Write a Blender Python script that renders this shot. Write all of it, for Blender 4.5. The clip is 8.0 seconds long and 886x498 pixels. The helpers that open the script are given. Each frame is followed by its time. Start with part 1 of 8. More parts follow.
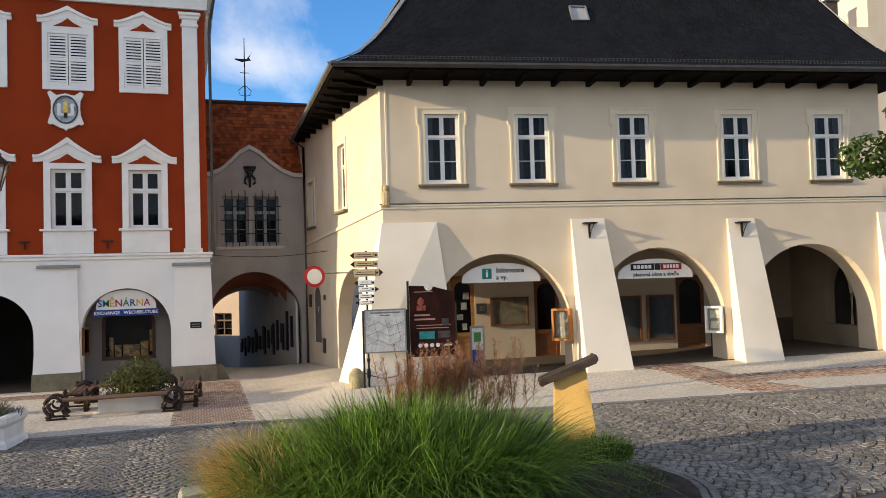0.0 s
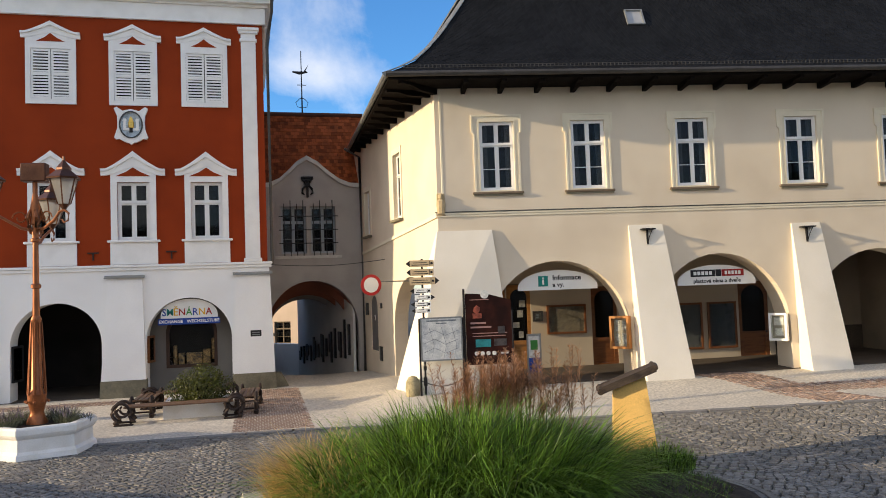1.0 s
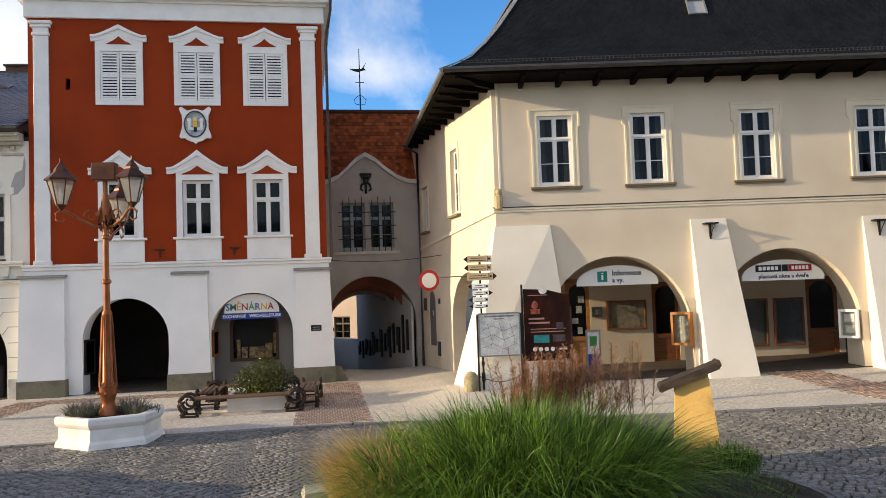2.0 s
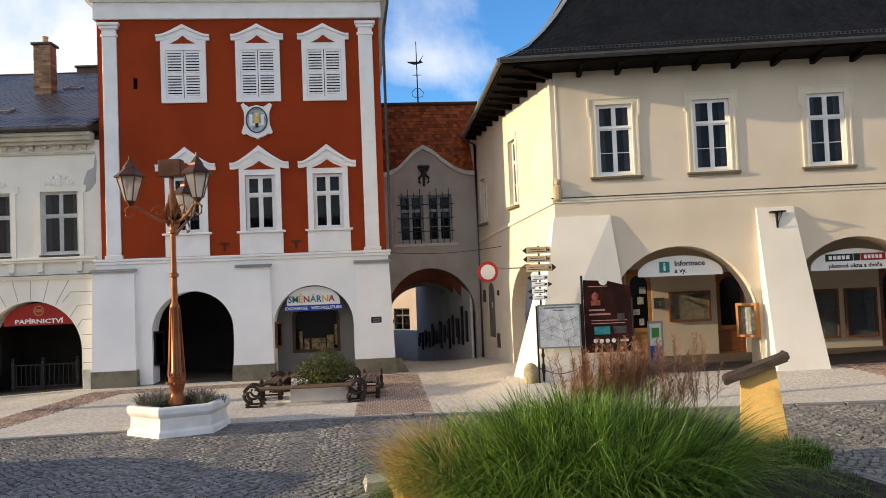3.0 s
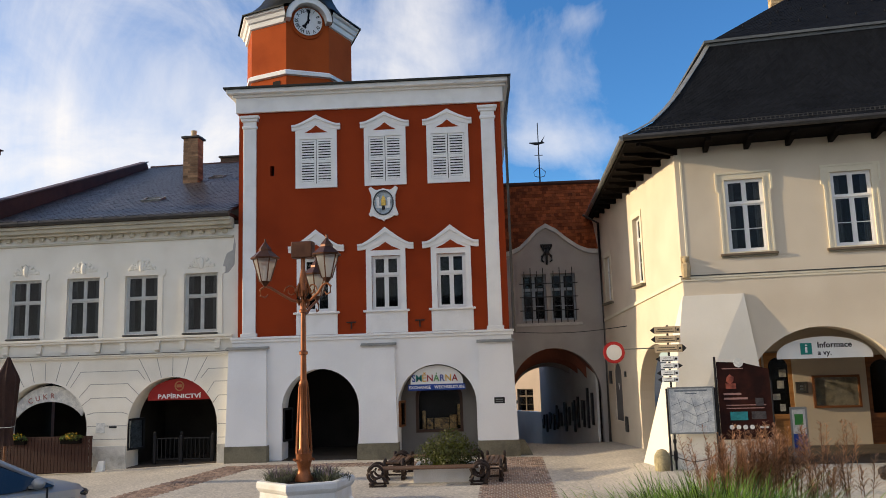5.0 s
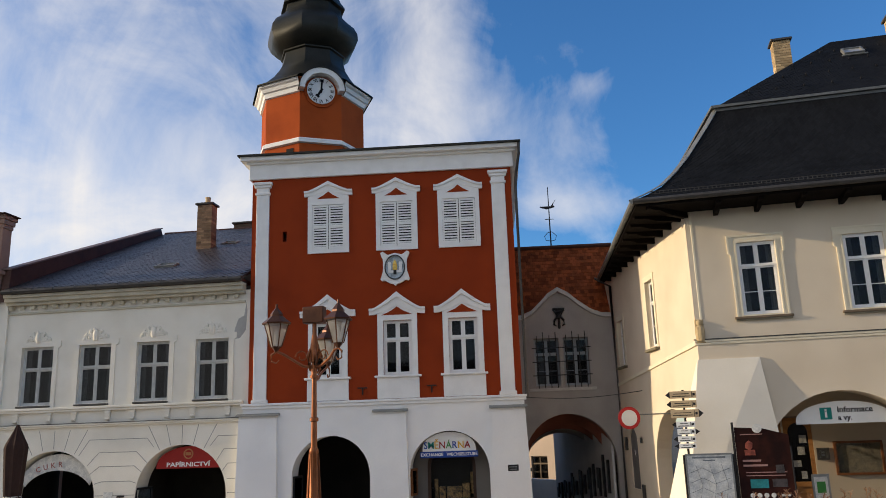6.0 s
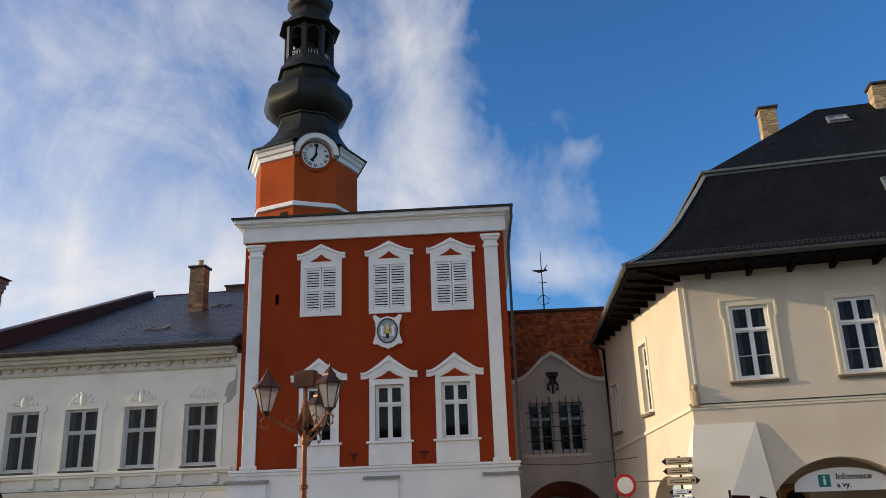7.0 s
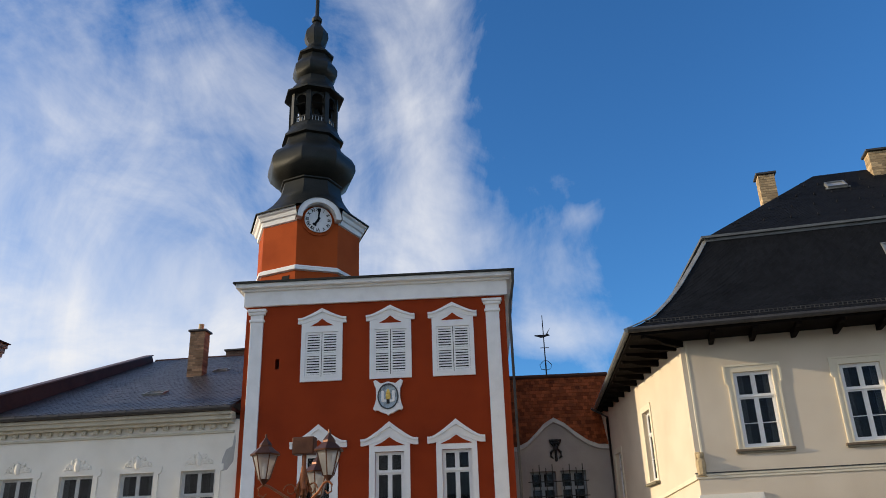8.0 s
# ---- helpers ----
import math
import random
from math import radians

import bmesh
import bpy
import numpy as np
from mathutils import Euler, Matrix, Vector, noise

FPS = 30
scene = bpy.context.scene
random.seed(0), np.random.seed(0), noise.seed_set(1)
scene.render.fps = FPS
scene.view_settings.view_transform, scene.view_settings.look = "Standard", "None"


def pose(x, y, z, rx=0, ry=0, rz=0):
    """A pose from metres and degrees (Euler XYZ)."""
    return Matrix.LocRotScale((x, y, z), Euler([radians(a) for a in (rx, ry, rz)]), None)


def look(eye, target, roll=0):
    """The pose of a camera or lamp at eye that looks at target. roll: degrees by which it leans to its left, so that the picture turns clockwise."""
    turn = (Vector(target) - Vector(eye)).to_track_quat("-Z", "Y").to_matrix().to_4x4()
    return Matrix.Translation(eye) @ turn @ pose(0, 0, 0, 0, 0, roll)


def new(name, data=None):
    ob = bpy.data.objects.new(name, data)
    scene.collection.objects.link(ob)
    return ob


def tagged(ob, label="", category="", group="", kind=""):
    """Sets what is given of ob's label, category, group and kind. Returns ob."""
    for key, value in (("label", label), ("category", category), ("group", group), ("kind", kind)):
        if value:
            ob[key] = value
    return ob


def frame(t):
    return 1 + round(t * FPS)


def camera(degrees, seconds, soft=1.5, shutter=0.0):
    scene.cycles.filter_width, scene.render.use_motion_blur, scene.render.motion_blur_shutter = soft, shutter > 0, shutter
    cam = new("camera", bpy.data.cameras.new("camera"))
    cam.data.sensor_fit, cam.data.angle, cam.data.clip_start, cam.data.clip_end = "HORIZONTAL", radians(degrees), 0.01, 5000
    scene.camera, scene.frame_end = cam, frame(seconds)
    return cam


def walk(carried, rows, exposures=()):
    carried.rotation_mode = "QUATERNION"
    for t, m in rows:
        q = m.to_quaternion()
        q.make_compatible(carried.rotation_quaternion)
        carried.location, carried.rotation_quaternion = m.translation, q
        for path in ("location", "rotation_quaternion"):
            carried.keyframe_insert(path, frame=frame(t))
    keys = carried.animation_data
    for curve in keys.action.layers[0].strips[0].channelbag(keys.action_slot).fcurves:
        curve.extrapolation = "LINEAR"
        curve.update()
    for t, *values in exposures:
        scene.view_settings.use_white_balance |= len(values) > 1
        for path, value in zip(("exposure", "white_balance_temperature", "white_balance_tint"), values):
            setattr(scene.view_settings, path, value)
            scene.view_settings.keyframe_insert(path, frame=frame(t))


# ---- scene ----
# camera: it stands still on a raised step and turns, first across the square and then up
EYE = 3.0
ROWS = [
    (0.0, -18.28, 2.20, -1.72),
    (0.5, -16.41, 2.64, -1.97),
    (1.0, -14.28, 2.90, -2.03),
    (1.5, -12.09, 2.98, -1.92),
    (3.0, -5.83, 2.28, -2.30),
    (3.5, -3.05, 3.05, -2.16),
    (4.0, -0.10, 4.33, -1.97),
    (4.5, 1.82, 6.15, -1.69),
    (6.0, 3.55, 12.98, -1.94),
    (6.5, 3.22, 15.27, -1.97),
    (7.0, 2.86, 17.54, -2.01),
    (7.5, 2.74, 19.91, -1.97),
    (8.0, 2.81, 22.20, -1.89),
]


def aim(yaw, pitch, roll):
    y, p = radians(yaw), radians(pitch)
    way = Vector((-math.sin(y) * math.cos(p), math.cos(y) * math.cos(p), math.sin(p)))
    return look((0, 0, EYE), Vector((0, 0, EYE)) + way, roll)


cam = camera(58.5, 8.0, soft=0.9)
walk(cam, [(t, aim(yaw, pitch, roll)) for t, yaw, pitch, roll in ROWS],
     exposures=[(0.0, 0.62, 6950, 11), (3.5, 0.65, 6900, 11), (4.5, 0.45, 6850, 11), (6.0, 0.14, 6800, 11), (7.0, 0.06, 6600, 11), (8.0, 0.14, 6450, 10)])

# everything by the corner house stands a little nearer and higher than the first plan: scaled about the eye
NEARER = Matrix.Translation((0, 0, EYE)) @ Matrix.Scale(0.92, 4) @ Matrix.Translation((0, 0, -EYE))

LANE = Matrix.Translation((0, 0, EYE)) @ Matrix.Scale(0.885, 4) @ Matrix.Translation((0, 0, -EYE))

# light: low evening sun along the square, high clouds in the west
SUN_EL, SUN_AZ = radians(13.2), radians(-1.2)
sun_way = Vector((math.cos(SUN_AZ) * math.cos(SUN_EL), math.sin(SUN_AZ) * math.cos(SUN_EL), -math.sin(SUN_EL)))
sun_data = bpy.data.lights.new("sun", "SUN")
sun_data.energy, sun_data.angle, sun_data.color = 3.9, radians(0.6), (1.0, 0.82, 0.57)
sun = new("sun", sun_data)
sun.matrix_world = look((0, 0, 60), Vector((0, 0, 60)) + sun_way)

world = bpy.data.worlds.new("sky")
scene.world = world
world.use_nodes = True
wn, wl = world.node_tree.nodes, world.node_tree.links
wn.clear()
out = wn.new("ShaderNodeOutputWorld")
bg = wn.new("ShaderNodeBackground")
bg.inputs["Strength"].default_value = 0.14
sky = wn.new("ShaderNodeTexSky")
sky.sky_type, sky.sun_disc = "NISHITA", False
sky.sun_elevation, sky.sun_rotation = SUN_EL, radians(-91.2)
sky.air_density, sky.dust_density, sky.ozone_density = 1.0, 0.0, 6.0
deep = wn.new("ShaderNodeHueSaturation")
deep.inputs["Saturation"].default_value, deep.inputs["Value"].default_value = 1.06, 1.30
wl.new(sky.outputs["Color"], deep.inputs["Color"])
co = wn.new("ShaderNodeTexCoord")
sep = wn.new("ShaderNodeSeparateXYZ")
wl.new(co.outputs["Generated"], sep.inputs["Vector"])
SKY_X, SKY_Z = sep.outputs["X"], sep.outputs["Z"]


def calc(op, a, b=None):
    """One arithmetic node of the sky; a and b are sockets or numbers."""
    nd = wn.new("ShaderNodeMath")
    nd.operation = op
    for i, v in enumerate((a, b)):
        if v is None:
            continue
        if isinstance(v, (int, float)):
            nd.inputs[i].default_value = v
        else:
            wl.new(v, nd.inputs[i])
    return nd.outputs["Value"]


def ease(v, a, b, lo, hi):
    nd = wn.new("ShaderNodeMapRange")
    nd.interpolation_type = "SMOOTHSTEP"
    for key, val in (("From Min", a), ("From Max", b), ("To Min", lo), ("To Max", hi)):
        nd.inputs[key].default_value = val
    wl.new(v, nd.inputs["Value"])
    return nd.outputs["Result"]


def heap(x, wx, z, wz):
    """A soft bank of cloud round the heading x and height z."""
    dx = calc("DIVIDE", calc("SUBTRACT", SKY_X, x), wx)
    dz = calc("DIVIDE", calc("SUBTRACT", SKY_Z, z), wz)
    return calc("EXPONENT", calc("MULTIPLY", calc("ADD", calc("MULTIPLY", dx, dx), calc("MULTIPLY", dz, dz)), -1.0))


def cloud_noise(scale, detail, stretch, turn, twist):
    mp = wn.new("ShaderNodeMapping")
    mp.inputs["Scale"].default_value, mp.inputs["Rotation"].default_value = stretch, (0, radians(turn), 0)
    mp.inputs["Location"].default_value = (0.35, 0.2, 0.1)
    wl.new(co.outputs["Generated"], mp.inputs["Vector"])
    cn = wn.new("ShaderNodeTexNoise")
    cn.inputs["Scale"].default_value, cn.inputs["Detail"].default_value = scale, detail
    cn.inputs["Roughness"].default_value, cn.inputs["Distortion"].default_value = 0.60, twist
    wl.new(mp.outputs["Vector"], cn.inputs["Vector"])
    return cn.outputs["Fac"]


# broken high cloud in the west, a tall wisp behind the spire, clear to the east
puffs = cloud_noise(5.5, 10.0, (1.0, 1.0, 1.35), 20, 0.5)
wisps = cloud_noise(2.6, 8.0, (2.2, 1.5, 0.8), -24, 0.8)
grain_ = calc("ADD", calc("MULTIPLY", puffs, 0.55), calc("MULTIPLY", wisps, 0.45))
cover_ = calc("MULTIPLY", ease(SKY_X, 0.02, -0.34, 0.0, 1.0), ease(SKY_Z, 0.70, 0.22, 0.13, 0.30))
# unseen cloud added behind the viewer to brighten the shaded fronts
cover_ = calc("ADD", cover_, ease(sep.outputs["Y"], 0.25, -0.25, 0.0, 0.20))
for bank, much in ((heap(-0.06, 0.065, 0.55, 0.32), 0.23), (heap(-0.07, 0.11, 0.37, 0.09), 0.17), (heap(-0.42, 0.20, 0.25, 0.14), 0.14), (heap(0.10, 0.09, 0.265, 0.028), 0.19), (heap(0.13, 0.03, 0.405, 0.016), 0.10)):
    cover_ = calc("ADD", cover_, calc("MULTIPLY", bank, much))
ramp = wn.new("ShaderNodeValToRGB")
ramp.color_ramp.elements[0].position, ramp.color_ramp.elements[1].position = 0.58, 1.02
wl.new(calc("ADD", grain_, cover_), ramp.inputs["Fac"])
mix = wn.new("ShaderNodeMix")
mix.data_type = "RGBA"
mix.inputs["B"].default_value = (5.7, 5.7, 5.8, 1)
wl.new(ramp.outputs["Color"], mix.inputs["Factor"])
wl.new(deep.outputs["Color"], mix.inputs["A"])
wl.new(mix.outputs["Result"], bg.inputs["Color"])
wl.new(bg.outputs["Background"], out.inputs["Surface"])


# ---- materials ----
def surf(name, col, rough=0.8, var=0.10, scale=1.2, bump=0.15, fine=60.0, metal=0.0, tint=None, pick="", spec=0.3, stretch=(1, 1, 1), spread=(0.62, 1.4)):
    """A surface with large stains, fine grain and a fine relief. pick: random shade per object or per island."""
    m = bpy.data.materials.new(name)
    m.use_nodes = True
    n, l = m.node_tree.nodes, m.node_tree.links
    b = n["Principled BSDF"]
    b.inputs["Roughness"].default_value, b.inputs["Metallic"].default_value = rough, metal
    b.inputs["Specular IOR Level"].default_value = spec
    tc = n.new("ShaderNodeTexCoord")
    mpp = n.new("ShaderNodeMapping")
    mpp.inputs["Scale"].default_value = stretch
    l.new(tc.outputs["Object"], mpp.inputs["Vector"])
    big, small = n.new("ShaderNodeTexNoise"), n.new("ShaderNodeTexNoise")
    big.inputs["Scale"].default_value, big.inputs["Detail"].default_value = scale, 6
    small.inputs["Scale"].default_value, small.inputs["Detail"].default_value = fine, 4
    l.new(mpp.outputs["Vector"], big.inputs["Vector"])
    l.new(mpp.outputs["Vector"], small.inputs["Vector"])
    tint = tint or tuple(c * (1 - 2.2 * var) for c in col)
    r1 = n.new("ShaderNodeMix")
    r1.data_type = "RGBA"
    r1.inputs["A"].default_value, r1.inputs["B"].default_value = (*col, 1), (*tint, 1)
    mr = n.new("ShaderNodeMapRange")
    mr.inputs["From Min"].default_value, mr.inputs["From Max"].default_value = 0.42, 0.72
    l.new(big.outputs["Fac"], mr.inputs["Value"])
    l.new(mr.outputs["Result"], r1.inputs["Factor"])
    hs = n.new("ShaderNodeHueSaturation")
    ms = n.new("ShaderNodeMapRange")
    ms.inputs["From Min"].default_value, ms.inputs["From Max"].default_value = 0.3, 0.7
    ms.inputs["To Min"].default_value, ms.inputs["To Max"].default_value = 1 - var, 1 + var
    l.new(small.outputs["Fac"], ms.inputs["Value"])
    last = ms.outputs["Result"]
    if pick:
        if pick == "object":
            src = n.new("ShaderNodeObjectInfo").outputs["Random"]
        else:
            src = n.new("ShaderNodeNewGeometry").outputs["Random Per Island"]
        mr2 = n.new("ShaderNodeMapRange")
        mr2.inputs["To Min"].default_value, mr2.inputs["To Max"].default_value = spread
        l.new(src, mr2.inputs["Value"])
        mul = n.new("ShaderNodeMath")
        mul.operation = "MULTIPLY"
        l.new(mr2.outputs["Result"], mul.inputs[0])
        l.new(last, mul.inputs[1])
        last = mul.outputs["Value"]
    l.new(last, hs.inputs["Value"])
    l.new(r1.outputs["Result"], hs.inputs["Color"])
    l.new(hs.outputs["Color"], b.inputs["Base Color"])
    if bump:
        bp = n.new("ShaderNodeBump")
        bp.inputs["Strength"].default_value, bp.inputs["Distance"].default_value = bump, 0.02
        l.new(small.outputs["Fac"], bp.inputs["Height"])
        l.new(bp.outputs["Normal"], b.inputs["Normal"])
    return m


def glass_mat(name, tint=(0.9, 0.95, 0.95), rough=0.02):
    m = bpy.data.materials.new(name)
    m.use_nodes = True
    n, l = m.node_tree.nodes, m.node_tree.links
    n.remove(n["Principled BSDF"])
    tr, gl, fr, mx = n.new("ShaderNodeBsdfTransparent"), n.new("ShaderNodeBsdfGlossy"), n.new("ShaderNodeFresnel"), n.new("ShaderNodeMixShader")
    tr.inputs["Color"].default_value = (*tint, 1)
    gl.inputs["Roughness"].default_value = rough
    fr.inputs["IOR"].default_value = 1.33
    l.new(fr.outputs["Fac"], mx.inputs["Fac"])
    l.new(tr.outputs["BSDF"], mx.inputs[1])
    l.new(gl.outputs["BSDF"], mx.inputs[2])
    l.new(mx.outputs["Shader"], n["Material Output"].inputs["Surface"])
    return m


WHITE = surf("white_lime_render", (0.86, 0.86, 0.84), 0.9, 0.05, 0.7, 0.25, 45, tint=(0.78, 0.78, 0.77))
WHITE2 = surf("white_trim_paint", (0.84, 0.84, 0.82), 0.75, 0.04, 2.0, 0.1, 60, tint=(0.76, 0.76, 0.74))
OFFWHITE = surf("off_white_stucco", (0.83, 0.79, 0.69), 0.9, 0.06, 0.8, 0.25, 40, tint=(0.72, 0.68, 0.58))
DIRTY = surf("stained_plinth_render", (0.55, 0.54, 0.50), 0.92, 0.12, 2.5, 0.35, 30, tint=(0.33, 0.32, 0.29))
CREAM = surf("cream_lime_render", (0.72, 0.625, 0.485), 0.9, 0.06, 0.6, 0.22, 45, tint=(0.635, 0.54, 0.41))
CREAMTRIM = surf("pale_cream_trim", (0.77, 0.70, 0.54), 0.85, 0.04, 2.0, 0.12, 60)
RED = surf("oxide_red_render", (0.295, 0.043, 0.011), 0.9, 0.07, 0.6, 0.25, 45, tint=(0.225, 0.032, 0.009), spec=0.12)
TOWERRED = surf("orange_red_render", (0.41, 0.078, 0.018), 0.9, 0.08, 0.9, 0.2, 45, tint=(0.32, 0.058, 0.014), spec=0.12)
GREYWALL = surf("grey_lime_render", (0.35, 0.33, 0.315), 0.9, 0.08, 0.8, 0.25, 40, tint=(0.27, 0.255, 0.245))
PINKWALL = surf("pale_pink_render", (0.56, 0.45, 0.36), 0.9, 0.05, 0.8, 0.2, 40)
STONE = surf("grey_sandstone", (0.20, 0.18, 0.125), 0.9, 0.14, 2.0, 0.5, 25, tint=(0.12, 0.11, 0.08))
ORNSTONE = surf("ochre_sandstone", (0.55, 0.42, 0.24), 0.9, 0.15, 5.0, 0.5, 30)
SLATE = surf("dark_slate", (0.0125, 0.0135, 0.0155), 0.7, 0.15, 1.2, 0.25, 30, pick="island", spec=0.09, spread=(0.8, 1.22))
SLATE2 = surf("grey_slate", (0.046, 0.044, 0.046), 0.42, 0.15, 1.2, 0.25, 30, pick="island", spec=0.5)
TILE = surf("red_clay_tile", (0.27, 0.066, 0.020), 0.9, 0.2, 2.0, 0.3, 30, tint=(0.16, 0.044, 0.016), pick="island", spec=0.12)
SHEET = surf("dark_patina_sheet", (0.030, 0.030, 0.025), 0.45, 0.2, 1.5, 0.1, 20, metal=0.4, tint=(0.018, 0.020, 0.016))
ZINC = surf("grey_zinc_sheet", (0.30, 0.31, 0.30), 0.5, 0.12, 3.0, 0.08, 30, metal=0.6)
DARKZINC = surf("dark_painted_sheet", (0.07, 0.065, 0.06), 0.45, 0.12, 3.0, 0.08, 30, metal=0.3)
DARKWOOD = surf("near_black_timber", (0.009, 0.007, 0.006), 0.85, 0.2, 3.0, 0.3, 25, spec=0.06)
BROWNWOOD = surf("brown_varnished_wood", (0.20, 0.075, 0.024), 0.45, 0.2, 2.0, 0.2, 25, tint=(0.12, 0.042, 0.014), stretch=(1, 1, 6))
BENCHWOOD = surf("weathered_brown_plank", (0.17, 0.095, 0.055), 0.6, 0.2, 3.0, 0.25, 25, stretch=(0.3, 4, 4))
IRON = surf("black_wrought_iron", (0.022, 0.021, 0.022), 0.5, 0.15, 5.0, 0.15, 40, metal=0.4)
BLACKPAINT = surf("black_enamel_paint", (0.010, 0.010, 0.012), 0.6, 0.1, 5.0, 0.0, spec=0.1)
RUSTIRON = surf("rusty_brown_iron", (0.045, 0.030, 0.024), 0.6, 0.2, 5.0, 0.2, 40, metal=0.3)
COPPER = surf("copper_brown_paint", (0.33, 0.115, 0.045), 0.38, 0.15, 4.0, 0.08, 40, metal=0.55)
PALE = surf("pale_buttress_render", (0.84, 0.785, 0.675), 0.9, 0.05, 0.7, 0.22, 45, tint=(0.76, 0.705, 0.59))
BRONZE = surf("dark_bronze_paint", (0.13, 0.055, 0.03), 0.4, 0.15, 4.0, 0.08, 40, metal=0.5)
OCHRE = surf("ochre_painted_wood", (0.80, 0.52, 0.17), 0.7, 0.08, 2.0, 0.15, 40, tint=(0.70, 0.44, 0.14))
CONCRETE = surf("white_painted_concrete", (0.82, 0.80, 0.76), 0.8, 0.05, 2.0, 0.2, 40, tint=(0.70, 0.67, 0.60))
BRICK = surf("yellow_chimney_brick", (0.50, 0.36, 0.20), 0.9, 0.15, 3.0, 0.4, 25, pick="island")
DARKBRICK = surf("brown_chimney_brick", (0.11, 0.078, 0.06), 0.9, 0.15, 3.0, 0.4, 25)
# near-black fill painted where rooms, slots and gaps lie in shade
DARKROOM = surf("shade_black", (0.035, 0.032, 0.03), 0.9, 0.2, 1.0, 0.0, 20, spec=0.1)
# flag colour lowered so the arcade floors carry their shade
FLAGS = surf("dark_shaded_flags", (0.085, 0.066, 0.05), 0.85, 0.15, 1.5, 0.3, 20)
CURTAIN = surf("white_net_curtain", (0.6, 0.6, 0.58), 0.9, 0.1, 6.0, 0.1, 40)
GLASS = glass_mat("window_glass", (0.42, 0.44, 0.46))
CLEAR = glass_mat("clear_case_glass", (0.93, 0.95, 0.95))
LAMPGLASS = bpy.data.materials.new("frosted_lantern_glass")
LAMPGLASS.use_nodes = True
_n, _l = LAMPGLASS.node_tree.nodes, LAMPGLASS.node_tree.links
_n["Principled BSDF"].inputs["Base Color"].default_value = (0.72, 0.70, 0.66, 1)
_n["Principled BSDF"].inputs["Roughness"].default_value = 0.25
_t, _c, _m1, _m2 = _n.new("ShaderNodeBsdfTranslucent"), _n.new("ShaderNodeBsdfTransparent"), _n.new("ShaderNodeMixShader"), _n.new("ShaderNodeMixShader")
_t.inputs["Color"].default_value = (0.76, 0.74, 0.70, 1)
_c.inputs["Color"].default_value = (0.82, 0.81, 0.79, 1)
_m1.inputs["Fac"].default_value, _m2.inputs["Fac"].default_value = 0.45, 0.58
_l.new(_n["Principled BSDF"].outputs["BSDF"], _m1.inputs[1])
_l.new(_t.outputs["BSDF"], _m1.inputs[2])
_l.new(_m1.outputs["Shader"], _m2.inputs[1])
_l.new(_c.outputs["BSDF"], _m2.inputs[2])
_l.new(_m2.outputs["Shader"], _n["Material Output"].inputs["Surface"])


# ---- mesh helpers ----
def link(name, data, parent=None, m=None, label=""):
    ob = new(name, data)
    if parent is not None:
        ob.parent = parent
    if m is not None:
        ob.matrix_basis = m
    if label:
        tagged(ob, label)
    return ob


def mesh_of(name, bm, material, smooth=False):
    bmesh.ops.recalc_face_normals(bm, faces=bm.faces[:])
    me = bpy.data.meshes.new(name)
    bm.to_mesh(me)
    bm.free()
    for one in (material if isinstance(material, (list, tuple)) else [material]):
        me.materials.append(one)
    if smooth:
        me.shade_smooth()
        me.set_sharp_from_angle(angle=radians(38))
    return me


def part(name, bm, material, parent=None, label="", m=None, smooth=False):
    return link(name, mesh_of(name, bm, material, smooth), parent, m, label)


def empty(name, m, label, category, group="", kind=""):
    ob = new(name)
    ob.empty_display_size = 0.3
    ob.matrix_basis = m
    return tagged(ob, label, category, group, kind)


def raw(name, verts, faces, material, parent=None, m=None, label=""):
    me = bpy.data.meshes.new(name)
    me.from_pydata(verts, [], faces)
    me.materials.append(material)
    me.update()
    return link(name, me, parent, m, label)


def box(bm, x0, x1, y0, y1, z0, z1, bev=0.0, m=None):
    r = bmesh.ops.create_cube(bm, size=1.0)
    vs = r["verts"]
    for v in vs:
        v.co = Vector(((x0 + x1) / 2 + v.co.x * (x1 - x0), (y0 + y1) / 2 + v.co.y * (y1 - y0), (z0 + z1) / 2 + v.co.z * (z1 - z0)))
    if bev:
        es = {e for v in vs for e in v.link_edges}
        r = bmesh.ops.bevel(bm, geom=list(es), offset=bev, segments=1, affect="EDGES")
        vs = list({v for f in r["faces"] for v in f.verts} | {v for v in vs if v.is_valid})
    if m is not None:
        bmesh.ops.transform(bm, matrix=m, verts=[v for v in vs if v.is_valid])
    return bm


def hexa(bm, low, high):
    """A solid between two rings of points of the same count."""
    a, b = [bm.verts.new(p) for p in low], [bm.verts.new(p) for p in high]
    n = len(a)
    bm.faces.new(a[::-1]), bm.faces.new(b)
    for i in range(n):
        bm.faces.new((a[i], a[(i + 1) % n], b[(i + 1) % n], b[i]))
    return bm


def panel(bm, outer, holes, y0, y1):
    """A slab in the x-z plane from y0 to y1 with holes through it."""
    edges = []
    for ring in [outer, *holes]:
        vs = [bm.verts.new((x, y0, z)) for x, z in ring]
        edges += [bm.edges.new((vs[i], vs[(i + 1) % len(vs)])) for i in range(len(vs))]
    fs = [g for g in bmesh.ops.triangle_fill(bm, edges=edges, use_beauty=True)["geom"] if isinstance(g, bmesh.types.BMFace)]
    r = bmesh.ops.extrude_face_region(bm, geom=fs)
    for v in [g for g in r["geom"] if isinstance(g, bmesh.types.BMVert)]:
        v.co.y = y1
    return bm


def rect(x0, x1, z0, z1):
    return [(x0, z0), (x1, z0), (x1, z1), (x0, z1)]


